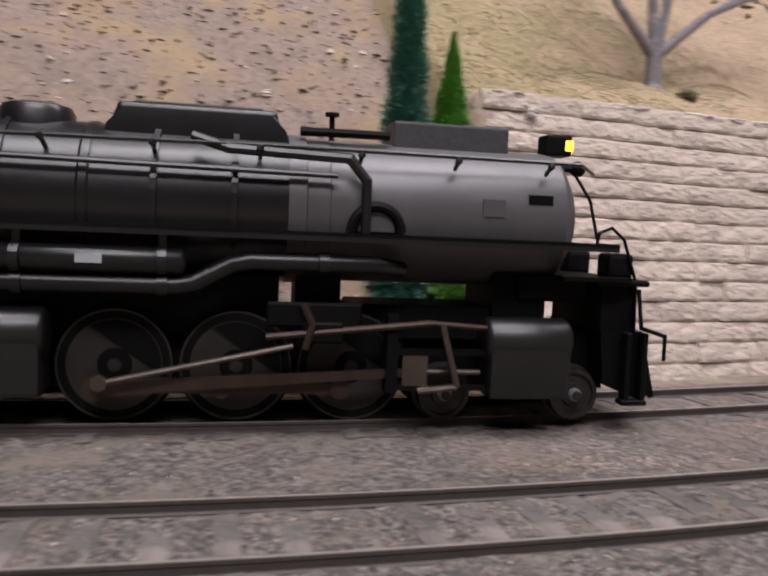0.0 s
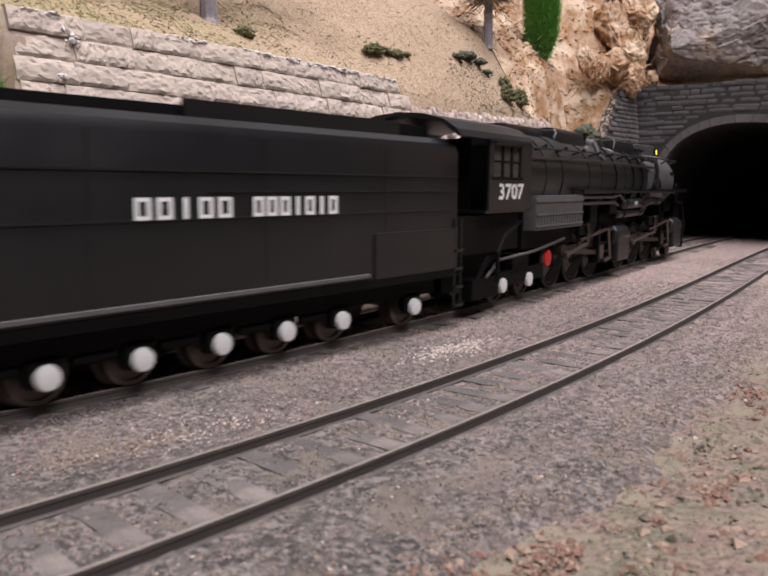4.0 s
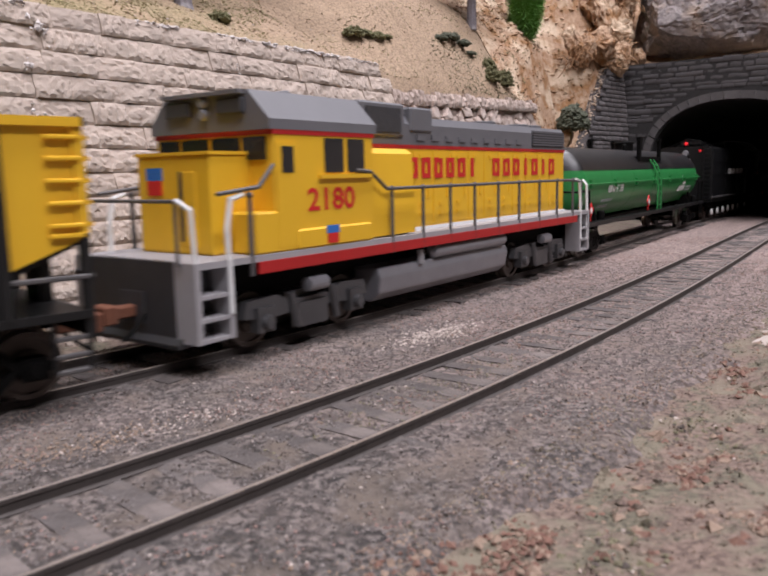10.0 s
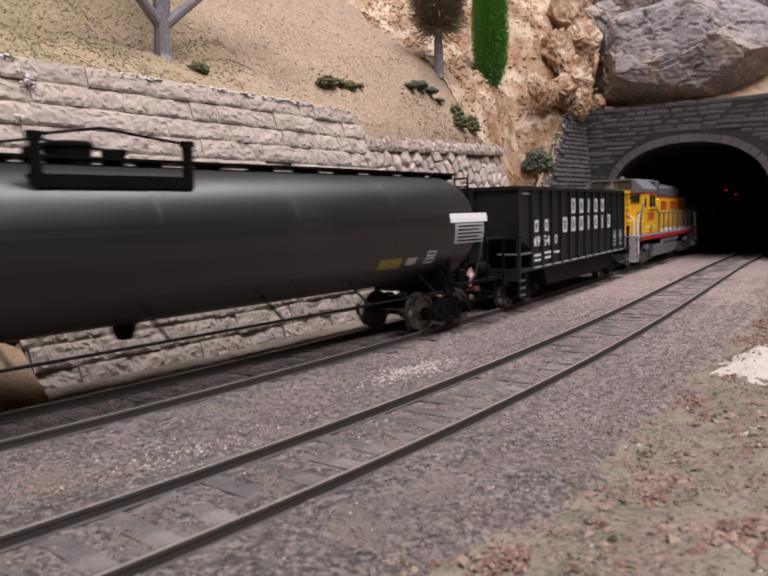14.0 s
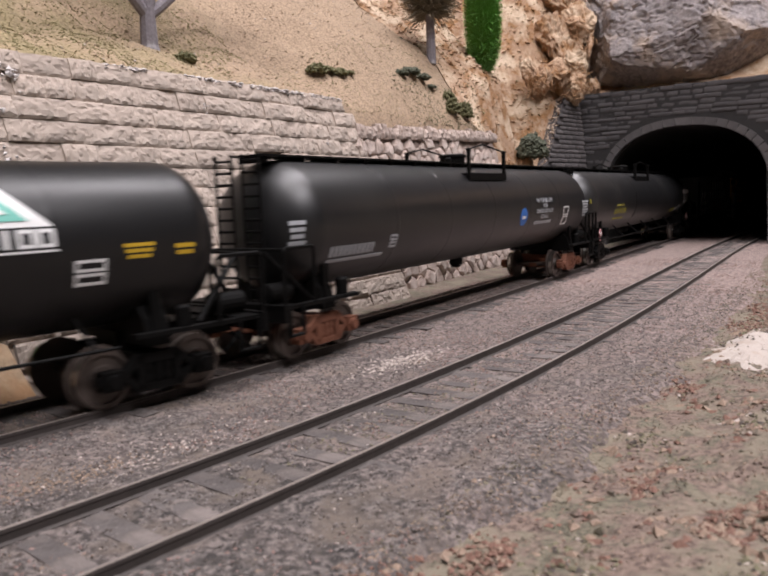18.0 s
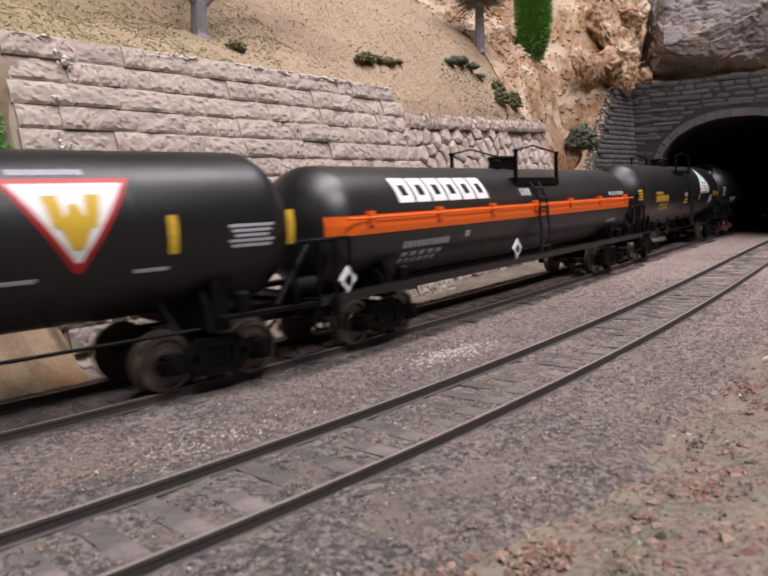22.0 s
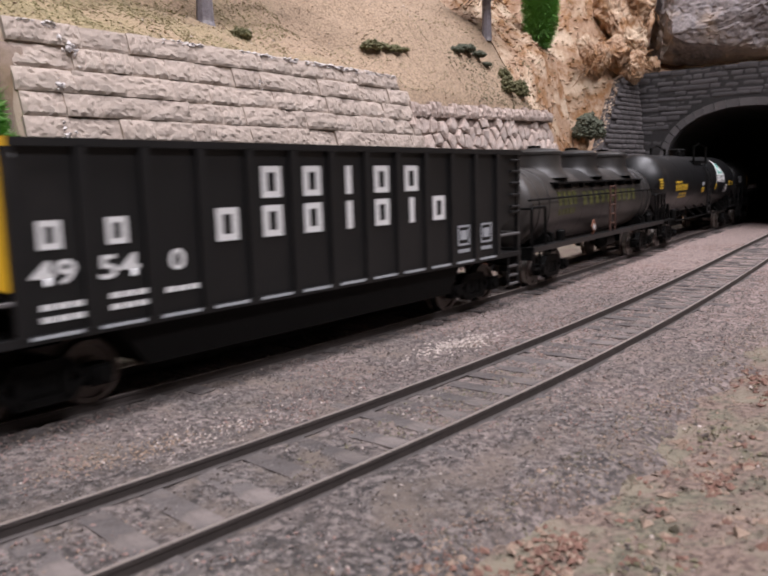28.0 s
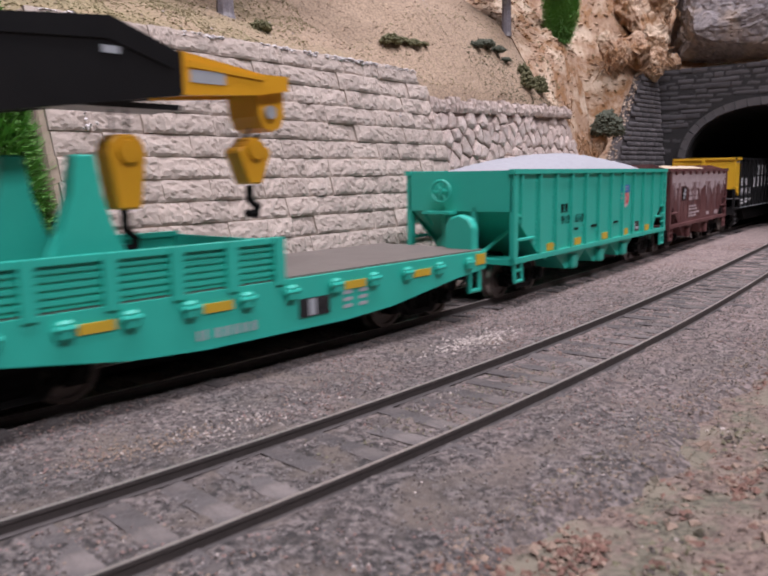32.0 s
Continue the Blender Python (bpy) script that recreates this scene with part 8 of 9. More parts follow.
        for y in (-1, 1):
            for z in (4.6, 8.2, 12.2):
                part("stair_tread", boxes((min(x + s * 1, x + s * 8), max(x + s * 1, x + s * 8), min(y * 12.4, y * 17.2), max(y * 12.4, y * 17.2), z, z + 0.7)), "step_grey", car)
            part("stair_side", boxes((min(x, x + s * 1.2), max(x, x + s * 1.2), min(y * 12, y * 17.4), max(y * 12, y * 17.4), 4.6, 18.6)), "step_grey", car)
            part("stair_side", boxes((min(x + s * 7.4, x + s * 8.6), max(x + s * 7.4, x + s * 8.6), min(y * 12, y * 17.4), max(y * 12, y * 17.4), 4.6, 18.6)), "step_grey", car)
            # coloured near black for the shade behind the treads
            part("stair_back", boxes((min(x + s * 1.2, x + s * 7.4), max(x + s * 1.2, x + s * 7.4), min(y * 12, y * 12.5), max(y * 12, y * 12.5), 4.6, 18.6)), "grille_dark", car)
            part("step_rail", pipe(bmesh.new(), [(x + s * 1, y * 17, 8), (x + s * 0.8, y * 16.8, 18), (x + s * 0.6, y * 16.4, 27.5), (x - s * 0.8, y * 14.4, 29.3)], 0.45, 6), "white_paint", car, "white stair handrail")
            part("step_rail", pipe(bmesh.new(), [(x + s * 8.0, y * 17.3, 9), (x + s * 8.0, y * 17, 24), (x + s * 9.0, y * 17, 29), (x + s * 12, y * 17, 29.8)], 0.5, 8), "white_paint", car, "white stair handrail")
        coupler(car, x, s < 0, 9.4)
        bm = pipe(bmesh.new(), [(x - s * 0.6, -14, 18), (x - s * 0.6, -14, 29), (x - s * 0.6, 14, 29), (x - s * 0.6, 14, 18)], 0.35, 6)
        part("end_rail", bm, "post_grey", car)
    for y in (-17.1, 17.1):
        bm = pipe(bmesh.new(), [(X(-727), y, 33.8), (X(-722), y, 33.4), (X(-716), y, 29.6), (X(-612), y, 29.6), (X(-602), y, 29.0), (X(-599), y, 27.5)], 0.42, 6)
        pipe(bm, [(X(-766), y, 30), (X(-756), y, 31), (X(-752), y, 35)], 0.42, 6)
        part("hand_rail", bm, "post_grey", car)
        for s in (-758.4, -714.1, -701.2, -688.4, -675.7, -662.1, -648.8, -634.5, -620.8, -607.5):
            bm = rod(bmesh.new(), (X(s), y, 15), (X(s), y, 29.8), 0.45, 6)
            ball(bm, (X(s), y, 29.6), 0.75, 1)
            part("stanchion", bm, "post_grey", car)
    # tanks and trucks
    bm = soft(prism_x(bmesh.new(), [(-14.8, 11.6), (14.8, 11.6), (15.6, 9.4), (15.0, 5.6), (12.5, 3.6), (-12.5, 3.6), (-15.0, 5.6), (-15.6, 9.4)], X(-717), X(-653)), 0.6, 2)
    part("fuel_tank", bm, "silver", car, "silver fuel tank")
    for y in (-15.0, 15.0):
        bm = lathe(bmesh.new(), [(X(-695), 0.4), (X(-694), 1.7), (X(-656), 1.7), (X(-655), 0.4)], "x", y, 13.4, seg=18)
        smooth(part("air_tank", bm, "silver", car, "silver air tank"), 50)
    bm = rod(bmesh.new(), (X(-700), -15.4, 11), (X(-700), -15.4, 14.4), 0.9, 8)
    part("filler", bm, "step_grey", car)
    for c in (-739, -626):
        t = part("truck", boxes((X(c) - 5, X(c) + 5, -11, 11, 6, 9.6)), "truck_grey", car, "dark grey truck")
        for y in (-1, 1):
            bm = bmesh.new()
            prism_y(bm, [(X(c) - 19, 6.4), (X(c) - 18, 9.6), (X(c) - 10, 10.0), (X(c) - 6, 8.4), (X(c) + 6, 8.4), (X(c) + 10, 10.0), (X(c) + 18, 9.6), (X(c) + 19, 6.4), (X(c) + 12, 5.6), (X(c) + 6, 6.0), (X(c) - 6, 6.0), (X(c) - 12, 5.6)], y * 12.8 - 1.0, y * 12.8 + 1.0)
            for a in (-14, 14):
                box(bm, X(c) + a - 2.2, X(c) + a + 2.2, y * 13.6 - 1.2, y * 13.6 + 1.2, 3.4, 8.2)
                lathe(bm, [(0, 1.6), (y * 1.4, 1.2)], "y", y * 14.6, 5.4, X(c) + a, 12)
                rod(bm, (X(c) + a * 0.45, y * 14, 10), (X(c) + a * 0.45 + 1.5, y * 14, 3), 0.9, 8)
            box(bm, X(c) - 4.5, X(c) + 4.5, y * 13.2 - 1.2, y * 13.2 + 1.2, 2.6, 7.6)
            part("side_frame", bm, "truck_grey", t)
            bm = lathe(bmesh.new(), [(X(c) - 3, 0.4), (X(c) - 2.8, 1.5), (X(c) + 2.8, 1.5), (X(c) + 3, 0.4)], "x", y * 15.2, 11.2, seg=14)
            part("brake_cylinder", bm, "silver", t, "bright silver brake cylinder")
        for a in (-14, 14):
            share("wheelset", wheelset_mesh(5.4, "wheel_steel"), t, pose((X(c) + a) * MM, 0, 5.4 * MM))
    part("horn", rod(bmesh.new(), (X(-735), 0, 50), (X(-729), 0, 50.4), 0.5, 8, 1.0), "roof_grey", car)
    TRAIN.append((car, -686, -739, -626))


# ---- coal gondola ----
def gondola(centre, yellow_rear, label):
    car = tagged(new("coal_gondola"), label, "gondola", "wagons of the train")
    x0, x1 = -73.5, 80.0
    side = [(x0 + 12, 41.4), (x1 - 12, 41.4), (x1 - 12, 13.6), (x0 + 12, 13.6)]
    for y in (-1, 1):
        part("side_wall", prism_y(bmesh.new(), side, y * 16.4 - 0.4, y * 16.4 + 0.4), "car_black", car, "flat black side")
        part("top_chord", boxes((x0 - 0.6, x1 + 0.6, y * 16.8 - 0.9, y * 16.8 + 0.9, 40.6, 41.8)), "car_black", car)
        part("side_sill", boxes((x0, x1, y * 16.9 - 0.7, y * 16.9 + 0.7, 12.6, 13.8)), "car_black", car)
        for k in range(13):
            x = x0 + 12 + k * (x1 - x0 - 24) / 12
            bm = boxes((x - 0.8, x + 0.8, min(y * 16.8, y * 17.7), max(y * 16.8, y * 17.7), 13.4, 40.8))
            part("side_rib", bm, "car_black", car)
            if y < 0 and k < 12:
                # pale strip along the sill between the ribs
                part("sill_edge", boxes((x + 1.2, x + 9.0, -17.75, -17.55, 13.2, 13.7)), "pale_paint", car, "pale strip along the sill edge")
    for e, s, yellow in ((x0, 1, yellow_rear), (x1, -1, not yellow_rear)):
        paint = "rail_yellow" if yellow else "car_black"
        low = 24.2
        part("end_wall", boxes((min(e, e + s * 0.8), max(e, e + s * 0.8), -16.8, 16.8, low, 41.4)), paint, car, "yellow end wall" if yellow else "black end wall")
        part("end_chord", boxes((min(e - s * 0.9, e + s * 0.8), max(e - s * 0.9, e + s * 0.8), -16.9, 16.9, 40.6, 41.8)), paint, car)
        for y in (-1, 1):
            part("end_panel", prism_y(bmesh.new(), [(e + s * 0.8, 41.4), (e + s * 12, 41.4), (e + s * 12, 20.0), (e + s * 0.8, low)], y * 16.4 - 0.4, y * 16.4 + 0.4), paint, car, "yellow corner panel" if yellow else "")
            part("panel_chord", boxes((min(e, e + s * 12), max(e, e + s * 12), y * 16.8 - 0.95, y * 16.8 + 0.95, 40.5, 41.85)), paint, car)
            part("corner_post", boxes((min(e - s * 0.2, e + s * 1.2), max(e - s * 0.2, e + s * 1.2), y * 16.7 - 0.6, y * 16.7 + 0.6, 9.5 if y < 0 else 12, low + 1)), "car_black", car)
            part("corner_angle", boxes((min(e - s * 0.3, e + s * 1.4), max(e - s * 0.3, e + s * 1.4), y * 16.9 - 0.35, y * 16.9 + 0.35, low, 40.8)), paint, car)
        part("end_stiffener", boxes((min(e, e - s * 1.2), max(e, e - s * 1.2), -1.0, 1.0, low - 1, 40.6)), paint, car)
        side_y = 1 if s > 0 else -1
        for z in (26.4, 29.6, 32.8, 36.0, 39.0):
            part("rung", rod(bmesh.new(), (e - s * 1.1, side_y * 16.2, z), (e - s * 1.1, side_y * 11.2, z), 0.36, 6), paint, car)
            if s < 0:
                part("rung", rod(bmesh.new(), (e + s * 0.6, -17.5, z), (e + s * 5.4, -17.5, z), 0.36, 6), paint, car)
        part("grab_bar", rod(bmesh.new(), (e + s * 0.6, -17.4, 24.9), (e + s * 5.4, -17.4, 24.9), 0.4, 6), paint, car)
        part("grab_bar", rod(bmesh.new(), (e + s * 0.2, -17.2, 18.8), (e + s * 11.8, -17.2, 18.8), 0.42, 6), "post_grey", car)
        part("grab_bar", rod(bmesh.new(), (e - s * 0.6, -16.4, 18.8), (e - s * 0.6, -9.5, 18.8), 0.42, 6), "post_grey", car)
        part("end_platform", boxes((min(e, e + s * 14), max(e, e + s * 14), -16.9, 16.9, 12.4, 13.6), (min(e, e + s * 1), max(e, e + s * 1), -16.4, 16.4, 9.8, 13)), "car_black", car)
        part("platform_edge", boxes((min(e, e + s * 14), max(e, e + s * 14), -17.3, -16.9, 13.0, 13.7)), "post_grey", car)
        for z in (9.8, 7.2, 4.8):
            part("step_rung", rod(bmesh.new(), (e + s * 0.8, -16.9, z), (e + s * 6.0, -16.9, z), 0.4, 6), "post_grey", car)
        part("step_side", rod(bmesh.new(), (e + s * 0.8, -16.9, 4.8), (e + s * 0.8, -16.9, 12.6), 0.4, 6), "car_black", car)
        part("step_side", rod(bmesh.new(), (e + s * 6.0, -16.9, 4.8), (e + s * 6.0, -16.9, 12.6), 0.4, 6), "car_black", car)
        part("slope_plate", prism_y(bmesh.new(), [(e + s * 0.8, low + 0.4), (e + s * 12, 20.4), (e + s * 22, 13.6), (e + s * 20.5, 13.6), (e + s * 11, 19.2), (e + s * 0.8, low - 0.6)], -16, 16), "car_black", car)
        part("end_pillar", boxes((min(e + s * 1, e + s * 3), max(e + s * 1, e + s * 3), -3.5, 3.5, 12.6, low)), "car_black", car)
        coupler(car, e, s < 0)
    bw = lathe(bmesh.new(), [(x0 - 2.2, 2.4), (x0 - 1.6, 2.4), (x0 - 1.6, 0.4)], "x", 9.6, 25.0, seg=20)
    part("brake_wheel", bw, "frame_black", car)
    bm = prism_y(bmesh.new(), [(x0 + 27, 13.6), (x1 - 27, 13.6), (x1 - 33, 5.6), (x0 + 33, 5.6)], -15.6, -3)
    prism_y(bm, [(x0 + 27, 13.6), (x1 - 27, 13.6), (x1 - 33, 5.6), (x0 + 33, 5.6)], 3, 15.6)
    part("bathtub", bm, "frame_black", car, "deep black side tubs below the sill")
    part("floor", boxes((x0 + 12, x1 - 12, -16, 16, 13, 14)), "frame_black", car)
    part("centre_sill", boxes((x0 + 1, x1 - 1, -3, 3, 9.2, 13)), "frame_black", car)
    for t in (-57, 63):
        truck(car, t)
    y = -17.0
    frame_row(car, "lettering", "ooioo", -18.3, 35.6, 34.8, 5.8, 4.9, 1.45, "white_paint", y, label="spaced white lettering")
    frame_row(car, "lettering", "oooioio", -29.1, 46.4, 27.6, 5.8, 4.9, 1.45, "white_paint", y, label="spaced white lettering")
    frame_row(car, "lettering", "oo", -61.5, -39.9, 28.0, 4.2, 3.6, 1.1, "white_paint", y)
    figures(car, "49", -59.4, -52.4, 22.5, 3.8, y, "white_paint")
    figures(car, "54", -48.8, -41.8, 22.5, 3.8, y, "white_paint")
    figures(car, "0", -36.2, -33.0, 22.5, 3.6, y, "white_paint")
    for a, z in ((-58.5, 17.6), (-58.5, 15.8), (-47.5, 18.0), (-47.5, 16.2), (-37.5, 17.6)):
        bar_row(car, "marking", a, a + 7, z, 0.9, 3, "white_paint", y=y, fill=0.85)
    for a in (49.1, 59.9):
        bm = boxes((a, a + 5.4, y - 0.05, y + 0.05, 22.2, 22.7), (a, a + 5.4, y - 0.05, y + 0.05, 17.6, 18.1), (a, a + 0.5, y - 0.05, y + 0.05, 17.6, 22.7), (a + 4.9, a + 5.4, y - 0.05, y + 0.05, 17.6, 22.7), (a + 1.2, a + 4.2, y - 0.05, y + 0.05, 19, 21.4))
        part("data_panel", bm, "pale_paint", car)
        bar_row(car, "marking", a, a + 5.4, 16.2, 0.9, 3, "pale_paint", y=y, fill=0.85)
    bar_row(car, "marking", -92 + 22, -60 + 0, 39.4, 0.8, 12, "pale_paint", y=-16.85, fill=0.7)
    TRAIN.append((car, centre, centre - 57, centre + 63))


# ---- open hoppers ----
def hopper(centre, half, top, paint, ribs, label, load, load_h, dusty=False):
    car = tagged(new("hopper_car"), label, "hopper car", "wagons of the train")
    x0, x1 = -half, half
    lowz, bay = 11.4, 17.0
    mid = top - 11
    side = [(x0, top), (x1, top), (x1, mid), (x1 - bay, lowz), (x0 + bay, lowz), (x0, mid)]
    for y in (-1, 1):
        part("side_wall", prism_y(bmesh.new(), side, y * 16.2 - 0.4, y * 16.2 + 0.4), paint, car)
        part("top_chord", boxes((x0 - 0.5, x1 + 0.5, y * 16.7 - 0.9, y * 16.7 + 0.9, top - 1.0, top + 0.3)), paint, car)
        part("side_sill", boxes((x0, x1, y * 16.7 - 0.8, y * 16.7 + 0.8, lowz - 1.0, lowz + 0.4)), paint, car)
        for x in np.linspace(x0 + 5, x1 - 5, ribs) if ribs else ():
            zb = lowz if x0 + bay < x < x1 - bay else mid - (bay - min(x - x0, x1 - x)) * 0 - (min(x - x0, x1 - x)) * (mid - lowz) / bay
            post = part("side_post", boxes((x - 0.7, x + 0.7, min(y * 16.5, y * 17.4), max(y * 16.5, y * 17.4), zb, top - 0.6)), paint, car)
            if y < 0:
                bm = bmesh.new()
                for q in np.arange(zb + 1.2, top - 1.4, 1.5):
                    for u in (-1.5, 1.5):
                        box(bm, x + u - 0.32, x + u + 0.32, -16.95, -16.5, q - 0.32, q + 0.32)
                rv = part("rivet_line", bm, paint, post)
                rv["kind"] = "stuff"
        for e, s in ((x0, 1), (x1, -1)):
            part("corner_post", boxes((min(e, e + s * 2.2), max(e, e + s * 2.2), y * 16.6 - 0.7, y * 16.6 + 0.7, lowz - 0.6, top)), paint, car)
            step = part("step", pipe(bmesh.new(), [(e + s * 1, y * 16.6, lowz), (e + s * 1.4, y * 16.8, 5.4), (e + s * 5.6, y * 16.8, 5.4), (e + s * 5.2, y * 16.6, lowz)], 0.55, 6), paint, car)
            part("step_rung", rod(bmesh.new(), (e + s * 1.2, y * 16.8, 8.4), (e + s * 5.4, y * 16.8, 8.4), 0.45, 6), paint, step)
            for z in np.arange(lowz + 3, mid + 9, 3.2) if s < 0 else ():
                part("rung", rod(bmesh.new(), (e + s * 0.6, y * 17.1, z), (e + s * (6.5 if z < mid - 2 else 4.6), y * 17.1, z), 0.34, 6), paint, car)
            part("grab_iron", rod(bmesh.new(), (e + s * 0.6, y * 16.8, lowz + 5.2), (e + s * 13, y * 16.8, lowz + 5.2), 0.5, 6), paint, car)
            part("grab_iron", rod(bmesh.new(), (e + s * 0.6, y * 16.8, mid - 1.2), (e + s * 4.6, y * 16.8, mid - 1.2), 0.45, 6), paint, car)
    for e, s in ((x0, 1), (x1, -1)):
        part("end_wall", boxes((min(e, e + s * 0.8), max(e, e + s * 0.8), -16.4, 16.4, mid, top)), paint, car)
        part("slope_sheet", prism_y(bmesh.new(), [(e + s * 0.2, mid), (e + s * 1.6, mid + 0.4), (e + s * (bay + 8), lowz - 2), (e + s * (bay + 6), lowz - 2)], -15.8, 15.8), paint, car, "sloping end sheet")
        bm = boxes((min(e, e + s * 9), max(e, e + s * 9), -16.6, 16.6, lowz - 1.4, lowz), (min(e, e + s * 1.2), max(e, e + s * 1.2), -5.5, -4.2, lowz, mid + 1), (min(e, e + s * 1.2), max(e, e + s * 1.2), 4.2, 5.5, lowz, mid + 1))
        part("end_platform", bm, paint, car)
        bm = bmesh.new()
        rod(bm, (e + s * 1, -5, lowz), (e + s * 12, -12, mid - 4), 0.6, 6)
        rod(bm, (e + s * 1, 5, lowz), (e + s * 12, 12, mid - 4), 0.6, 6)
        part("end_brace", bm, paint, car)
        coupler(car, e, s < 0)
    bm = pipe(bmesh.new(), [(x0 - 1.8, 4.5 + 3.0 * math.cos(k * 0.3142), top - 5.5 + 3.0 * math.sin(k * 0.3142)) for k in range(21)], 0.42, 6)
    for k in range(6):
        rod(bm, (x0 - 1.8, 4.5, top - 5.5), (x0 - 1.8, 4.5 + 3.0 * math.cos(k * 1.047), top - 5.5 + 3.0 * math.sin(k * 1.047)), 0.28, 6)
    rod(bm, (x0 - 2.2, 4.5, top - 5.5), (x0 + 0.2, 4.5, top - 5.5), 0.8, 8)
    part("brake_wheel", bm, paint, car, "spoked brake wheel")
    part("brake_step", boxes((x0 - 4.2, x0, 0.5, 9.5, mid - 0.7, mid)), paint, car)
    for y in (1.2, 8.8):
        part("step_bracket", rod(bmesh.new(), (x0 - 3.8, y, mid - 0.5), (x0 + 0.2, y, mid - 4.2), 0.4, 6), paint, car)
    part("brake_cylinder", lathe(bmesh.new(), [(x0 + 2, 0.5), (x0 + 2.4, 2.6), (x0 + 9, 2.6), (x0 + 9.4, 0.5)], "x", 6, lowz + 3.4, seg=18), paint, car)
    for c in (-half * 0.34, 0.0, half * 0.34) if half > 60 else (-half * 0.3, half * 0.3):
        bm = bmesh.new()
        prism_y(bm, [(c - 14, lowz - 0.5), (c + 14, lowz - 0.5), (c + 4, 4.6), (c - 4, 4.6)], -14.5, 14.5)
        part("hopper_bay", bm, paint, car)
        part("gate_handle", soft(boxes((c - 2.2, c + 2.2, -16.2, -14.2, 4.4, 9.0)), 0.5, 1), paint, car)
    part("centre_sill", boxes((x0 + 1, x1 - 1, -3, 3, 9, lowz)), "frame_black", car)
    for t in (-half + 15, half - 15):
        truck(car, t)
    # load
    nx, ny = 60, 18
    v, f = [], []
    for i in range(nx + 1):
        for j in range(ny + 1):
            u, w = i / nx * 2 - 1, j / ny * 2 - 1
            x, y = u * (half - 1.2), w * 15.6
            if load == "load_white":
                h = max(0, 1 - abs(u) ** 3.4) * (1 - w * w * 0.75) * (0.93 + 0.07 * math.cos(u * 6))
            else:
                h = (0.55 + 0.45 * abs(math.cos(u * 4.2 + 0.6))) * (1 - w * w * 0.8) * (1 - abs(u) ** 6)
            v.append((x * MM, y * MM, (top - 2.2 + load_h * h + 0.35 * fbm(x, y, 3)) * MM))
    for i in range(nx):
        for j in range(ny):
            a = i * (ny + 1) + j
            f.append((a, a + ny + 1, a + ny + 2, a + 1))
    share("load", mesh_of("load", v, f, load, True), car, Matrix(), "heaped white load" if load == "load_white" else "heaped tan load")
    return car


def brown_hopper():
    car = hopper(-2571.5, 55.2, 35.4, "hopper_brown", 0, "weathered oxide brown open hopper streaked with pale dust", "load_tan", 4.2, True)
    r = random.Random(6)
    part("end_peak", prism_x(bmesh.new(), [(-16.4, 35.2), (16.4, 35.2), (9, 37.6), (-9, 37.6)], -55.2, -54.4), "hopper_brown", car, "arched top of the end wall")
    part("end_peak", prism_x(bmesh.new(), [(-16.4, 35.2), (16.4, 35.2), (9, 37.6), (-9, 37.6)], 54.4, 55.2), "hopper_brown", car, "arched top of the end wall")
    for x in np.linspace(-47, 47, 9):
        part("panel_seam", boxes((x - 0.25, x + 0.25, -16.75, -16.55, 13, 34)), "hopper_brown", car)
        part("chord_tab", boxes((x - 0.6, x + 0.6, -17.8, -16.6, 33.0, 34.8)), "hopper_brown", car)
    xs = np.arange(-54.6, 54.61, 0.5)
    low = []
    for x in xs:
        d0 = 7.4 + 2.6 * fbm(x, 3.0, 16, 3) + 1.6 * fbm(x, 9.0, 3, 3)
        low.append(34.2 - max(2.0, d0))
    bm = bmesh.new()
    upper = [bm.verts.new((x, -16.86, 34.6)) for x in xs]
    lower = [bm.verts.new((x, -16.86, z)) for x, z in zip(xs, low)]
    for k in range(len(xs) - 1):
        bm.faces.new((lower[k], lower[k + 1], upper[k + 1], upper[k]))
    part("dust_film", bm, "hopper_dust", car, "film of pale dust with a ragged lower edge")
    for k in range(40):
        x = r.uniform(-50, 50)
        d1 = r.uniform(8, 12) if r.random() < 0.6 else r.uniform(12, 19)
        w = r.uniform(0.35, 1.2)
        part("dust_streak", prism_y(bmesh.new(), [(x - w, 29.5), (x + w, 29.5), (x + w * 0.7, 33 - d1 * 0.8), (x + 0.1, 33 - d1), (x - w * 0.5, 33 - d1 * 0.75)], -16.9, -16.7), "thin_dust" if d1 > 11 else "hopper_dust", car)
    part("emblem", boxes((-33.5, -27.5, -16.8, -16.6, 21.6, 27.4)), "frame_black", car, "black square emblem")
    part("emblem_cross", boxes((-31.0, -30.0, -16.95, -16.7, 22.2, 26.8), (-32.8, -28.2, -16.95, -16.7, 24.0, 25.0), (-32.6, -31.6, -16.95, -16.7, 22.4, 23.4), (-29.4, -28.4, -16.95, -16.7, 25.6, 26.6)), "pale_paint", car)
    for z, w, n, h in ((24.6, 16, 4, 2.0), (22.2, 16, 6, 1.6), (18.6, 14, 5, 0.9), (17.2, 16, 5, 0.9), (15.6, 20, 5, 0.9), (14.2, 14, 4, 0.9)):
        bar_row(car, "marking", -22, -22 + w, z, h, n, "hopper_dust", y=-16.75, fill=0.75)
    bar_row(car, "marking", 30, 37, 13.8, 2.0, 3, "hopper_dust", y=-16.75, fill=0.8)
    bar_row(car, "marking", 12, 18, 14.0, 1.6, 2, "hopper_dust", y=-16.75, fill=0.8)
    TRAIN.append((car, -2571.5, -2610, -2533))


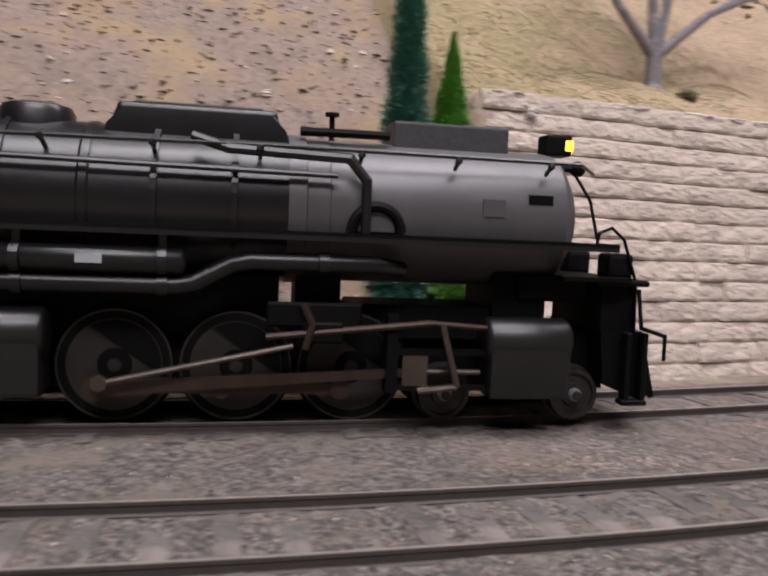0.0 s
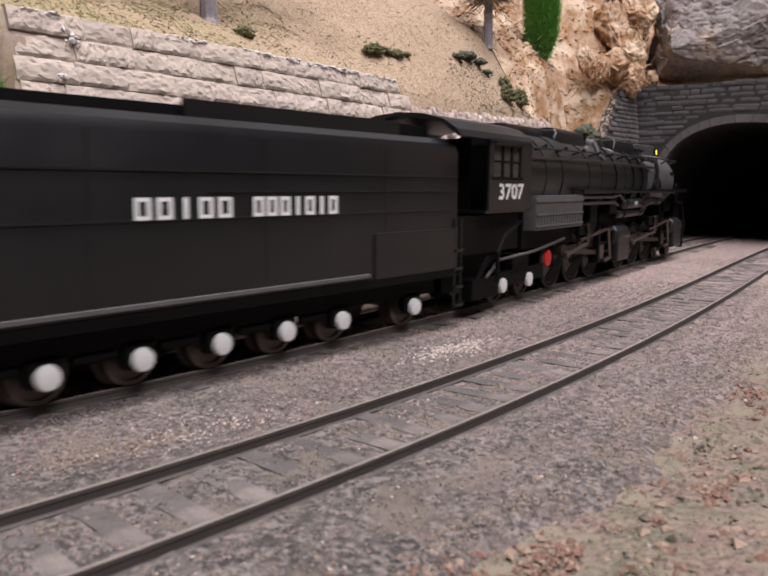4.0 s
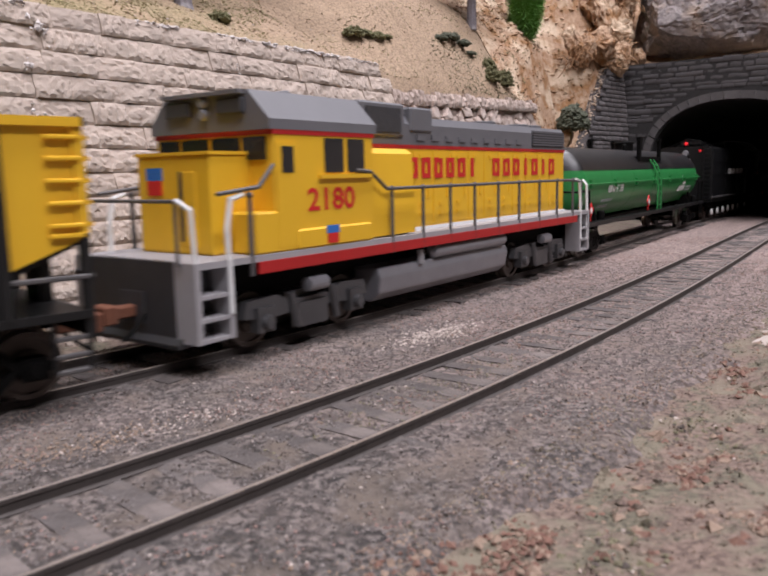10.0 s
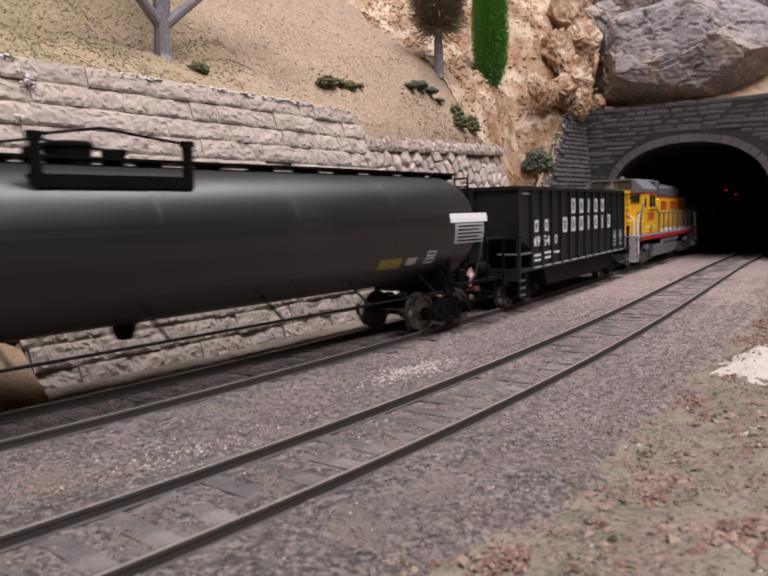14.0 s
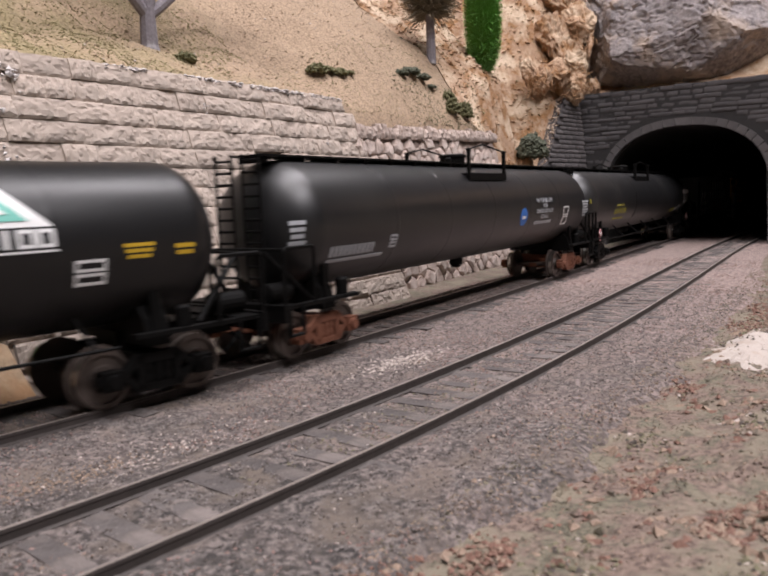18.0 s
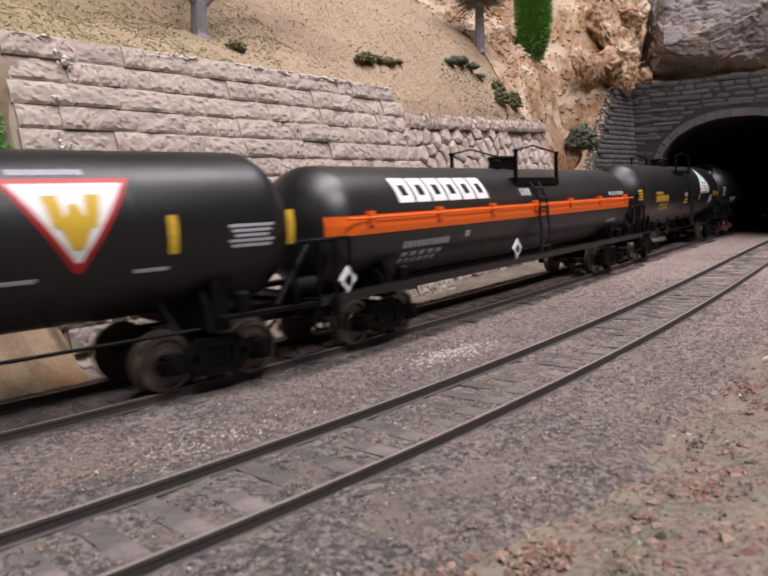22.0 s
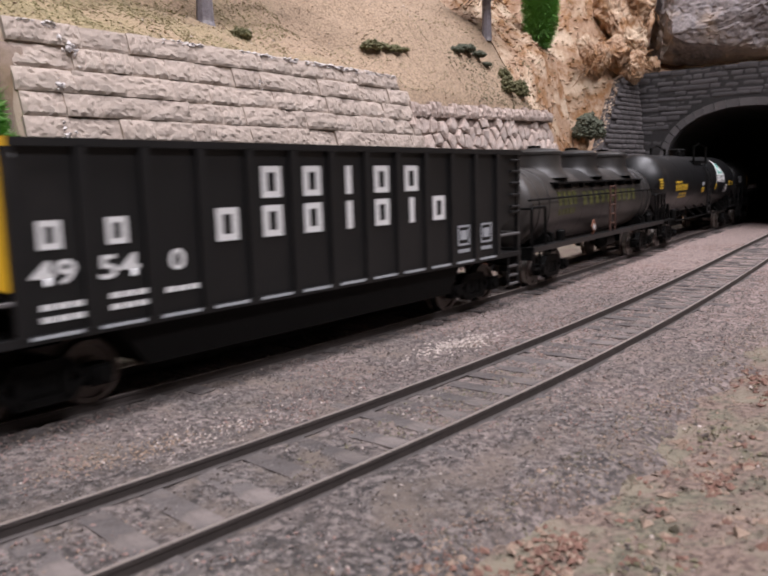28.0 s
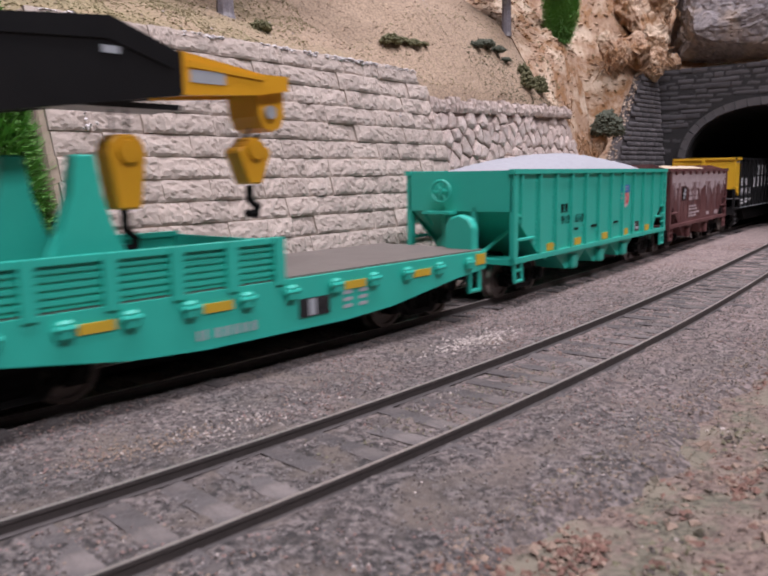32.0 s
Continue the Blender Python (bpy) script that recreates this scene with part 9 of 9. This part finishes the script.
def teal_hopper():
    car = hopper(-2703.5, 69.3, 35.4, "teal_paint", 12, "bright teal-green open hopper heaped with white stone", "load_white", 8.2)
    X = lambda s: s + 2703.5
    part("shield_top", boxes((X(-2687), X(-2679), -16.85, -16.6, 27.2, 30.0)), "blue_paint", car, "blue and red shield emblem")
    part("shield_body", prism_y(bmesh.new(), [(X(-2686.8), 27.4), (X(-2679.2), 27.4), (X(-2678.9), 25.0), (X(-2679.8), 23.2), (X(-2681.4), 22.3), (X(-2683), 21.9), (X(-2684.6), 22.3), (X(-2686.2), 23.2), (X(-2687.1), 25.0)], -16.85, -16.6), "shield_pink", car, "pale pink lower shield")
    for k in range(5):
        part("shield_line", boxes((X(-2686.1 + k * 1.4), X(-2685.6 + k * 1.4), -16.95, -16.7, 23.2, 27.2)), "red_paint", car)
    for z in (28.0, 29.0):
        part("shield_mark", boxes((X(-2685.4), X(-2680.6), -16.95, -16.7, z, z + 0.4)), "pale_paint", car)
    bar_row(car, "marking", X(-2741.0), X(-2735.2), 24.0, 2.6, 2, "frame_black", y=-16.75, fill=0.6)
    figures(car, "919", X(-2740.5), X(-2733.6), 20.4, 2.7, -16.75, "frame_black")
    figures(car, "610", X(-2729.6), X(-2722.6), 20.4, 2.7, -16.75, "frame_black")
    for s in (-2748, -2727, -2703, -2682, -2657):
        part("reflector", boxes((X(s) - 2.6, X(s) + 2.6, -16.85, -16.6, 12.0, 14.2)), "yellow_paint", car, "yellow reflector patch")
    part("data_panel", boxes((X(-2675), X(-2667), -16.85, -16.6, 12.6, 16.2)), "window_dark", car)
    part("data_patch", boxes((X(-2674), X(-2671.6), -16.95, -16.7, 13.2, 15.6)), "pale_paint", car)
    part("data_patch", boxes((X(-2670.6), X(-2668), -16.95, -16.7, 13.2, 14.2)), "pale_paint", car)
    for s in (-2733, -2716, -2696):
        bar_row(car, "marking", X(s), X(s) + 6, 17.2, 0.8, 3, "frame_black", y=-16.75, fill=0.8)
    TRAIN.append((car, -2703.5, -2756, -2651))


# ---- idler flat and crane boom ----
def teal_flat():
    car = tagged(new("flat_car"), "teal-green flat car with low corrugated sides and a boom cradle", "flat car", "wagons of the train")
    X = lambda s: s + 2886
    x0, x1 = X(-2922), X(-2788)
    prof = [(x0, 15.6), (x1, 15.6), (x1, 11.2), (x1 - 12, 10.0), (x1 - 22, 8.6), (x1 - 36, 6.6), (x1 - 50, 5.8), (x0 + 50, 5.8), (x0 + 36, 6.6), (x0 + 22, 8.6), (x0 + 12, 10.0), (x0, 11.2)]
    for y in (-1, 1):
        part("side_sill", prism_y(bmesh.new(), prof, y * 17.2 - 0.5, y * 17.2 + 0.5), "teal_paint", car)
    part("deck", boxes((x0 + 0.5, x1 - 0.5, -16.8, 16.8, 14.6, 16.0)), "deck_wood", car, "dark grey-brown deck")
    part("end_sill", boxes((x1 - 1, x1 + 0.6, -17.4, 17.4, 11.4, 15.8)), "teal_paint", car)
    part("end_sill", boxes((x0 - 0.6, x0 + 1, -17.4, 17.4, 11.4, 15.8)), "teal_paint", car)
    part("centre_sill", boxes((x0 + 2, x1 - 2, -4, 4, 8.4, 14.6)), "frame_black", car)
    for s in (-2795.8, -2807.7, -2819.2, -2830.2, -2841.4, -2853, -2863.4, -2875.1, -2885.9, -2896.3, -2907, -2918):
        bm = soft(boxes((X(s) - 1.3, X(s) + 1.3, -18.7, -17.6, 11.6, 14.6)), 0.4, 1)
        rod(bm, (X(s) - 1.7, -18.4, 13.4), (X(s) + 1.7, -18.4, 13.4), 0.5, 8)
        part("stake_pocket", bm, "teal_paint", car)
    stand = part("brake_stand", soft(prism_x(bmesh.new(), [(-16.0, 15.6), (-7.4, 15.6), (-7.4, 21.5), (-8.8, 23.6), (-11.7, 24.6), (-14.6, 23.6), (-16.0, 21.5)], x1 - 3.4, x1 - 0.6), 0.4, 1), "teal_paint", car, "upright brake stand on the deck's end")
    part("brake_hub", rod(bmesh.new(), (x1 - 0.8, -11.7, 21.2), (x1 + 1.0, -11.7, 21.2), 2.2, 14), "teal_paint", stand)
    w0, w1 = X(-2918), X(-2854.5)
    for y in (-1, 1):
        part("low_side", boxes((w0, w1, y * 16.6 - 0.35, y * 16.6 + 0.35, 16.0, 23.0)), "teal_paint", car)
        for z in np.arange(16.8, 22.6, 1.15):
            part("corrugation", boxes((w0, w1, min(y * 16.9, y * 17.25), max(y * 16.9, y * 17.25), z, z + 0.6)), "teal_paint", car)
        part("side_rail", boxes((w0 - 0.4, w1 + 0.4, y * 16.8 - 0.9, y * 16.8 + 0.9, 22.6, 23.6)), "teal_paint", car)
        for s in (-2855.4, -2866.0, -2877, -2888.6, -2901, -2914):
            part("side_stake", boxes((X(s) - 1.1, X(s) + 1.1, min(y * 16.9, y * 18.1), max(y * 16.9, y * 18.1), 15, 23.6)), "teal_paint", car)
    part("low_end", boxes((w1 - 0.4, w1 + 0.4, -16.6, 16.6, 16, 23.0)), "teal_paint", car)
    for y, shift in ((-3.5, 0), (3.5, -8.5)):
        bm = prism_y(bmesh.new(), [(X(-2895) + shift, 16), (X(-2875) + shift, 16), (X(-2880.5) + shift, 26), (X(-2882.4) + shift, 32), (X(-2882.8) + shift, 38.6), (X(-2886.4) + shift, 38.6), (X(-2887) + shift, 32), (X(-2889) + shift, 26)], y - 1.6, y + 1.6)
        part("boom_cradle", soft(bm, 0.3, 1), "teal_paint", car, "upright teal boom cradle")
    for s in (-2813.7, -2835.5, -2869.3, -2891.3, -2910):
        part("reflector", boxes((X(s) - 3, X(s) + 3, -17.95, -17.65, 12.0, 13.6)), "yellow_paint", car, "yellow reflector patch")
    part("corner_reflector", boxes((X(-2792.5), X(-2788.5), -17.95, -17.65, 12.4, 15.0)), "yellow_paint", car, "yellow corner patch")
    part("data_panel", boxes((X(-2851), X(-2843), -17.95, -17.65, 8.0, 11.6)), "window_dark", car)
    part("data_patch", boxes((X(-2848.6), X(-2846.8), -18.05, -17.75, 8.2, 11.4)), "pale_paint", car)
    for z in (8.6, 10.0, 11.4):
        bar_row(car, "marking", X(-2840), X(-2831), z, 0.7, 2, "pale_paint", y=-17.8, fill=0.55)
    bar_row(car, "marking", X(-2874.2), X(-2871.5), 8.4, 1.7, 2, "pale_paint", y=-17.8, fill=0.5)
    bar_row(car, "marking", X(-2870.6), X(-2860.9), 8.4, 1.7, 5, "pale_paint", y=-17.8, fill=0.5)
    bm = pipe(bmesh.new(), [(x1 - 2, -17, 12), (x1 - 2, -17, 6), (x1 - 6, -17, 6), (x1 - 6, -17, 11)], 0.6, 6)
    part("step", bm, "teal_paint", car)
    for e, a in ((x0, False), (x1, True)):
        coupler(car, e, a)
    for t in (X(-2902), X(-2808)):
        truck(car, t)
    TRAIN.append((car, -2886, -2902, -2808))
    # the boom lies in the cradle
    boom = tagged(new("crane_boom"), "black and yellow crane boom reaching over the teal flat car", "crane boom")
    for y in (-5.4, 5.4):
        bm = prism_y(bmesh.new(), [(X(-2866), 49.0), (X(-2866), 56.2), (X(-2879), 60.8), (X(-2897), 59.0), (X(-2990), 54), (X(-2990), 40.0), (X(-2900), 44.4)], y - 0.7, y + 0.7)
        part("boom_side", bm, "black_satin", boom, "black riveted boom plate")
        bm = prism_y(bmesh.new(), [(X(-2905), 56.2), (X(-2880), 57.8), (X(-2868), 54.0), (X(-2868), 53.4), (X(-2880), 57.1), (X(-2905), 55.5)], y - 1.0, y + 1.0)
        part("boom_flange", bm, "black_satin", boom)
        bm = prism_y(bmesh.new(), [(X(-2866), 49.0), (X(-2866), 56.6), (X(-2848), 54.2), (X(-2841.5), 54.2), (X(-2841.5), 51.4), (X(-2849), 50.2)], y - 0.8, y + 0.8)
        part("boom_tip", bm, "crane_yellow", boom, "yellow boom tip")
        bm = prism_y(bmesh.new(), [(X(-2865), 55.2), (X(-2848), 53.6), (X(-2848), 53.0), (X(-2865), 54.0)], y - 1.1, y + 1.1)
        part("tip_flange", bm, "crane_yellow", boom)
    part("tip_plate", boxes((X(-2864.5), X(-2857), -6.35, -6.15, 51.4, 53.6)), "pale_paint", boom, "pale rectangular plate")
    part("boom_brace", boxes((X(-2900), X(-2866), -5, 5, 46.4, 47.4), (X(-2900), X(-2880), -5, 5, 56, 57)), "black_satin", boom)
    part("tip_web", boxes((X(-2866), X(-2843), -5.2, 5.2, 51.2, 53.6)), "crane_yellow", boom)
    bm = prism_y(bmesh.new(), [(X(-2848.6), 51.8), (X(-2841.5), 52.0), (X(-2841.6), 46.4), (X(-2842.6), 44.4), (X(-2844.6), 43.5), (X(-2846.8), 44.2), (X(-2848), 46.4)], -4.6, 4.6)
    part("sheave_head", bm, "crane_yellow", boom, "yellow sheave housing")
    part("sheave_pin", rod(bmesh.new(), (X(-2845.4), -5.4, 47.2), (X(-2845.4), 5.4, 47.2), 1.3, 12), "pale_paint", boom)
    part("plate_mark", boxes((X(-2881), X(-2878), -6.3, -6.05, 54.8, 56.0)), "pale_paint", boom)
    for s, z, k in ((-2847.4, 38.0, 1.0), (-2875.4, 35.8, 1.25)):
        bm = prism_y(bmesh.new(), [(X(s) - 4.2, z + 1.6), (X(s) - 3.4, z + 2.6), (X(s) - 1.6, z + 2.4), (X(s) - 1.4, z + 4.4), (X(s) + 1.4, z + 4.4), (X(s) + 1.6, z + 2.4), (X(s) + 3.4, z + 2.6), (X(s) + 4.2, z + 1.6), (X(s) + 1.6, z - 4.8), (X(s) - 1.6, z - 4.8)] if k == 1.0 else
                     [(X(s) - 3.6, z + 3), (X(s) - 3.2, z + 5), (X(s) - 1.8, z + 6.4), (X(s) + 1.8, z + 6.4), (X(s) + 3.2, z + 5), (X(s) + 3.6, z + 3), (X(s) + 2.2, z - 6.5), (X(s) - 2.2, z - 6.5)], -2.4, 2.4)
        hb = part("hook_block", soft(bm, 0.35, 1), "crane_yellow", boom, "yellow hook block")
        part("sheave_boss", lathe(bmesh.new(), [(-3.2, 0.6), (-3.1, 1.9), (-2.2, 2.2), (2.2, 2.2), (3.1, 1.9), (3.2, 0.6)], "y", 0, z + (2.0 if k == 1.0 else 3.4), X(s), 16), "crane_yellow", hb)
        bm = pipe(bmesh.new(), [(X(s), 0, z - 5 * k), (X(s), 0, z - 8 * k), (X(s) + 1.8, 0, z - 9.4 * k), (X(s) + 1.4, 0, z - 11 * k), (X(s) - 1, 0, z - 10.6 * k)], 0.8, 8)
        part("hook", bm, "frame_black", hb)
        bm = rod(rod(bmesh.new(), (X(s) - 1.4, 0, z + 3), (X(s) - 1.4 + (4 if k == 1.0 else 0), 0, 47.5), 0.25, 6), (X(s) + 1.4, 0, z + 3), (X(s) + 1.4 + (4 if k == 1.0 else 0), 0, 47.5), 0.25, 6)
        part("hoist_rope", bm, "frame_black", hb)
    TRAIN.append((boom, -2886, -2902, -2808))


steam_locomotive()
tender()
green_tank()
diesel()
gondola(-866.5, False, "black open coal gondola with white lettering and a yellow front end")
long_black_tank()
rusty_truck_tank()
triangle_tank(-1515, "black tank car with a white and mint triangle emblem")
orange_band_tank()
yellow_bar_tank()
triangle_tank(-2098, "second black tank car with a white and mint triangle emblem")
three_dome_tank()
gondola(-2421.0, True, "black open coal gondola with white lettering and a yellow rear end")
brown_hopper()
teal_hopper()
teal_flat()

# ---- the train's way: seconds and millimetres run ----
RAN = [(0.0, 0), (1.0, 78), (2.0, 155), (3.0, 237), (6.0, 479), (8.0, 633), (9.0, 708), (9.5, 748), (10.0, 788.5), (10.5, 828.5), (11.0, 867), (12.0, 943), (14.5, 1142), (16.0, 1276), (17.0, 1367), (19.0, 1561), (21.0, 1765), (23.0, 1957), (24.0, 2060.0), (25.5, 2208), (28.0, 2466), (30.0, 2675.5), (32.0, 2883)]


def ran(t):
    return float(np.interp(t, [r[0] for r in RAN], [r[1] for r in RAN]))


def riding(centre, rear, front, t):
    q = ran(t)
    xa, ya, _ = on_line(q + rear)
    xb, yb, _ = on_line(q + front)
    a = math.atan2(yb - ya, xb - xa)
    k = (centre - rear) / (front - rear)
    return pose((xa + (xb - xa) * k) * MM, (ya + (yb - ya) * k) * MM, 0, 0, 0, math.degrees(a))


def motions():
    times = [k * 0.5 for k in range(65)]
    for car, centre, rear, front in TRAIN:
        walk(car, [(t, riding(centre, rear, front, t)) for t in times])
    quick = [k * 0.1 for k in range(321)]
    for kind, ob, x, r, length in RODS:
        rows = []
        for t in quick:
            a = ran(t) / r + 0.6
            cx, cz = -4.0 * math.sin(a), -4.0 * math.cos(a)
            if kind == "wheel":
                m = pose(x * MM, 0, r * MM, 0, math.degrees(a), 0)
            elif kind == "side":
                m = pose((x + cx) * MM, 0, (r + cz) * MM)
            elif kind == "cross":
                m = pose((x + cx + math.sqrt(length ** 2 - cz ** 2)) * MM, 0, r * MM)
            elif kind == "main":
                m = pose((x + cx) * MM, 0, (r + cz) * MM, 0, math.degrees(math.asin(cz / length)), 0)
            else:
                lift = 14.0 - (r + cz * 0.6)
                m = pose((x + cx * 0.6) * MM, 0, (r + cz * 0.6) * MM, 0, -math.degrees(math.asin(lift / length)), 0)
            rows.append((t, m))
        walk(ob, rows)


motions()
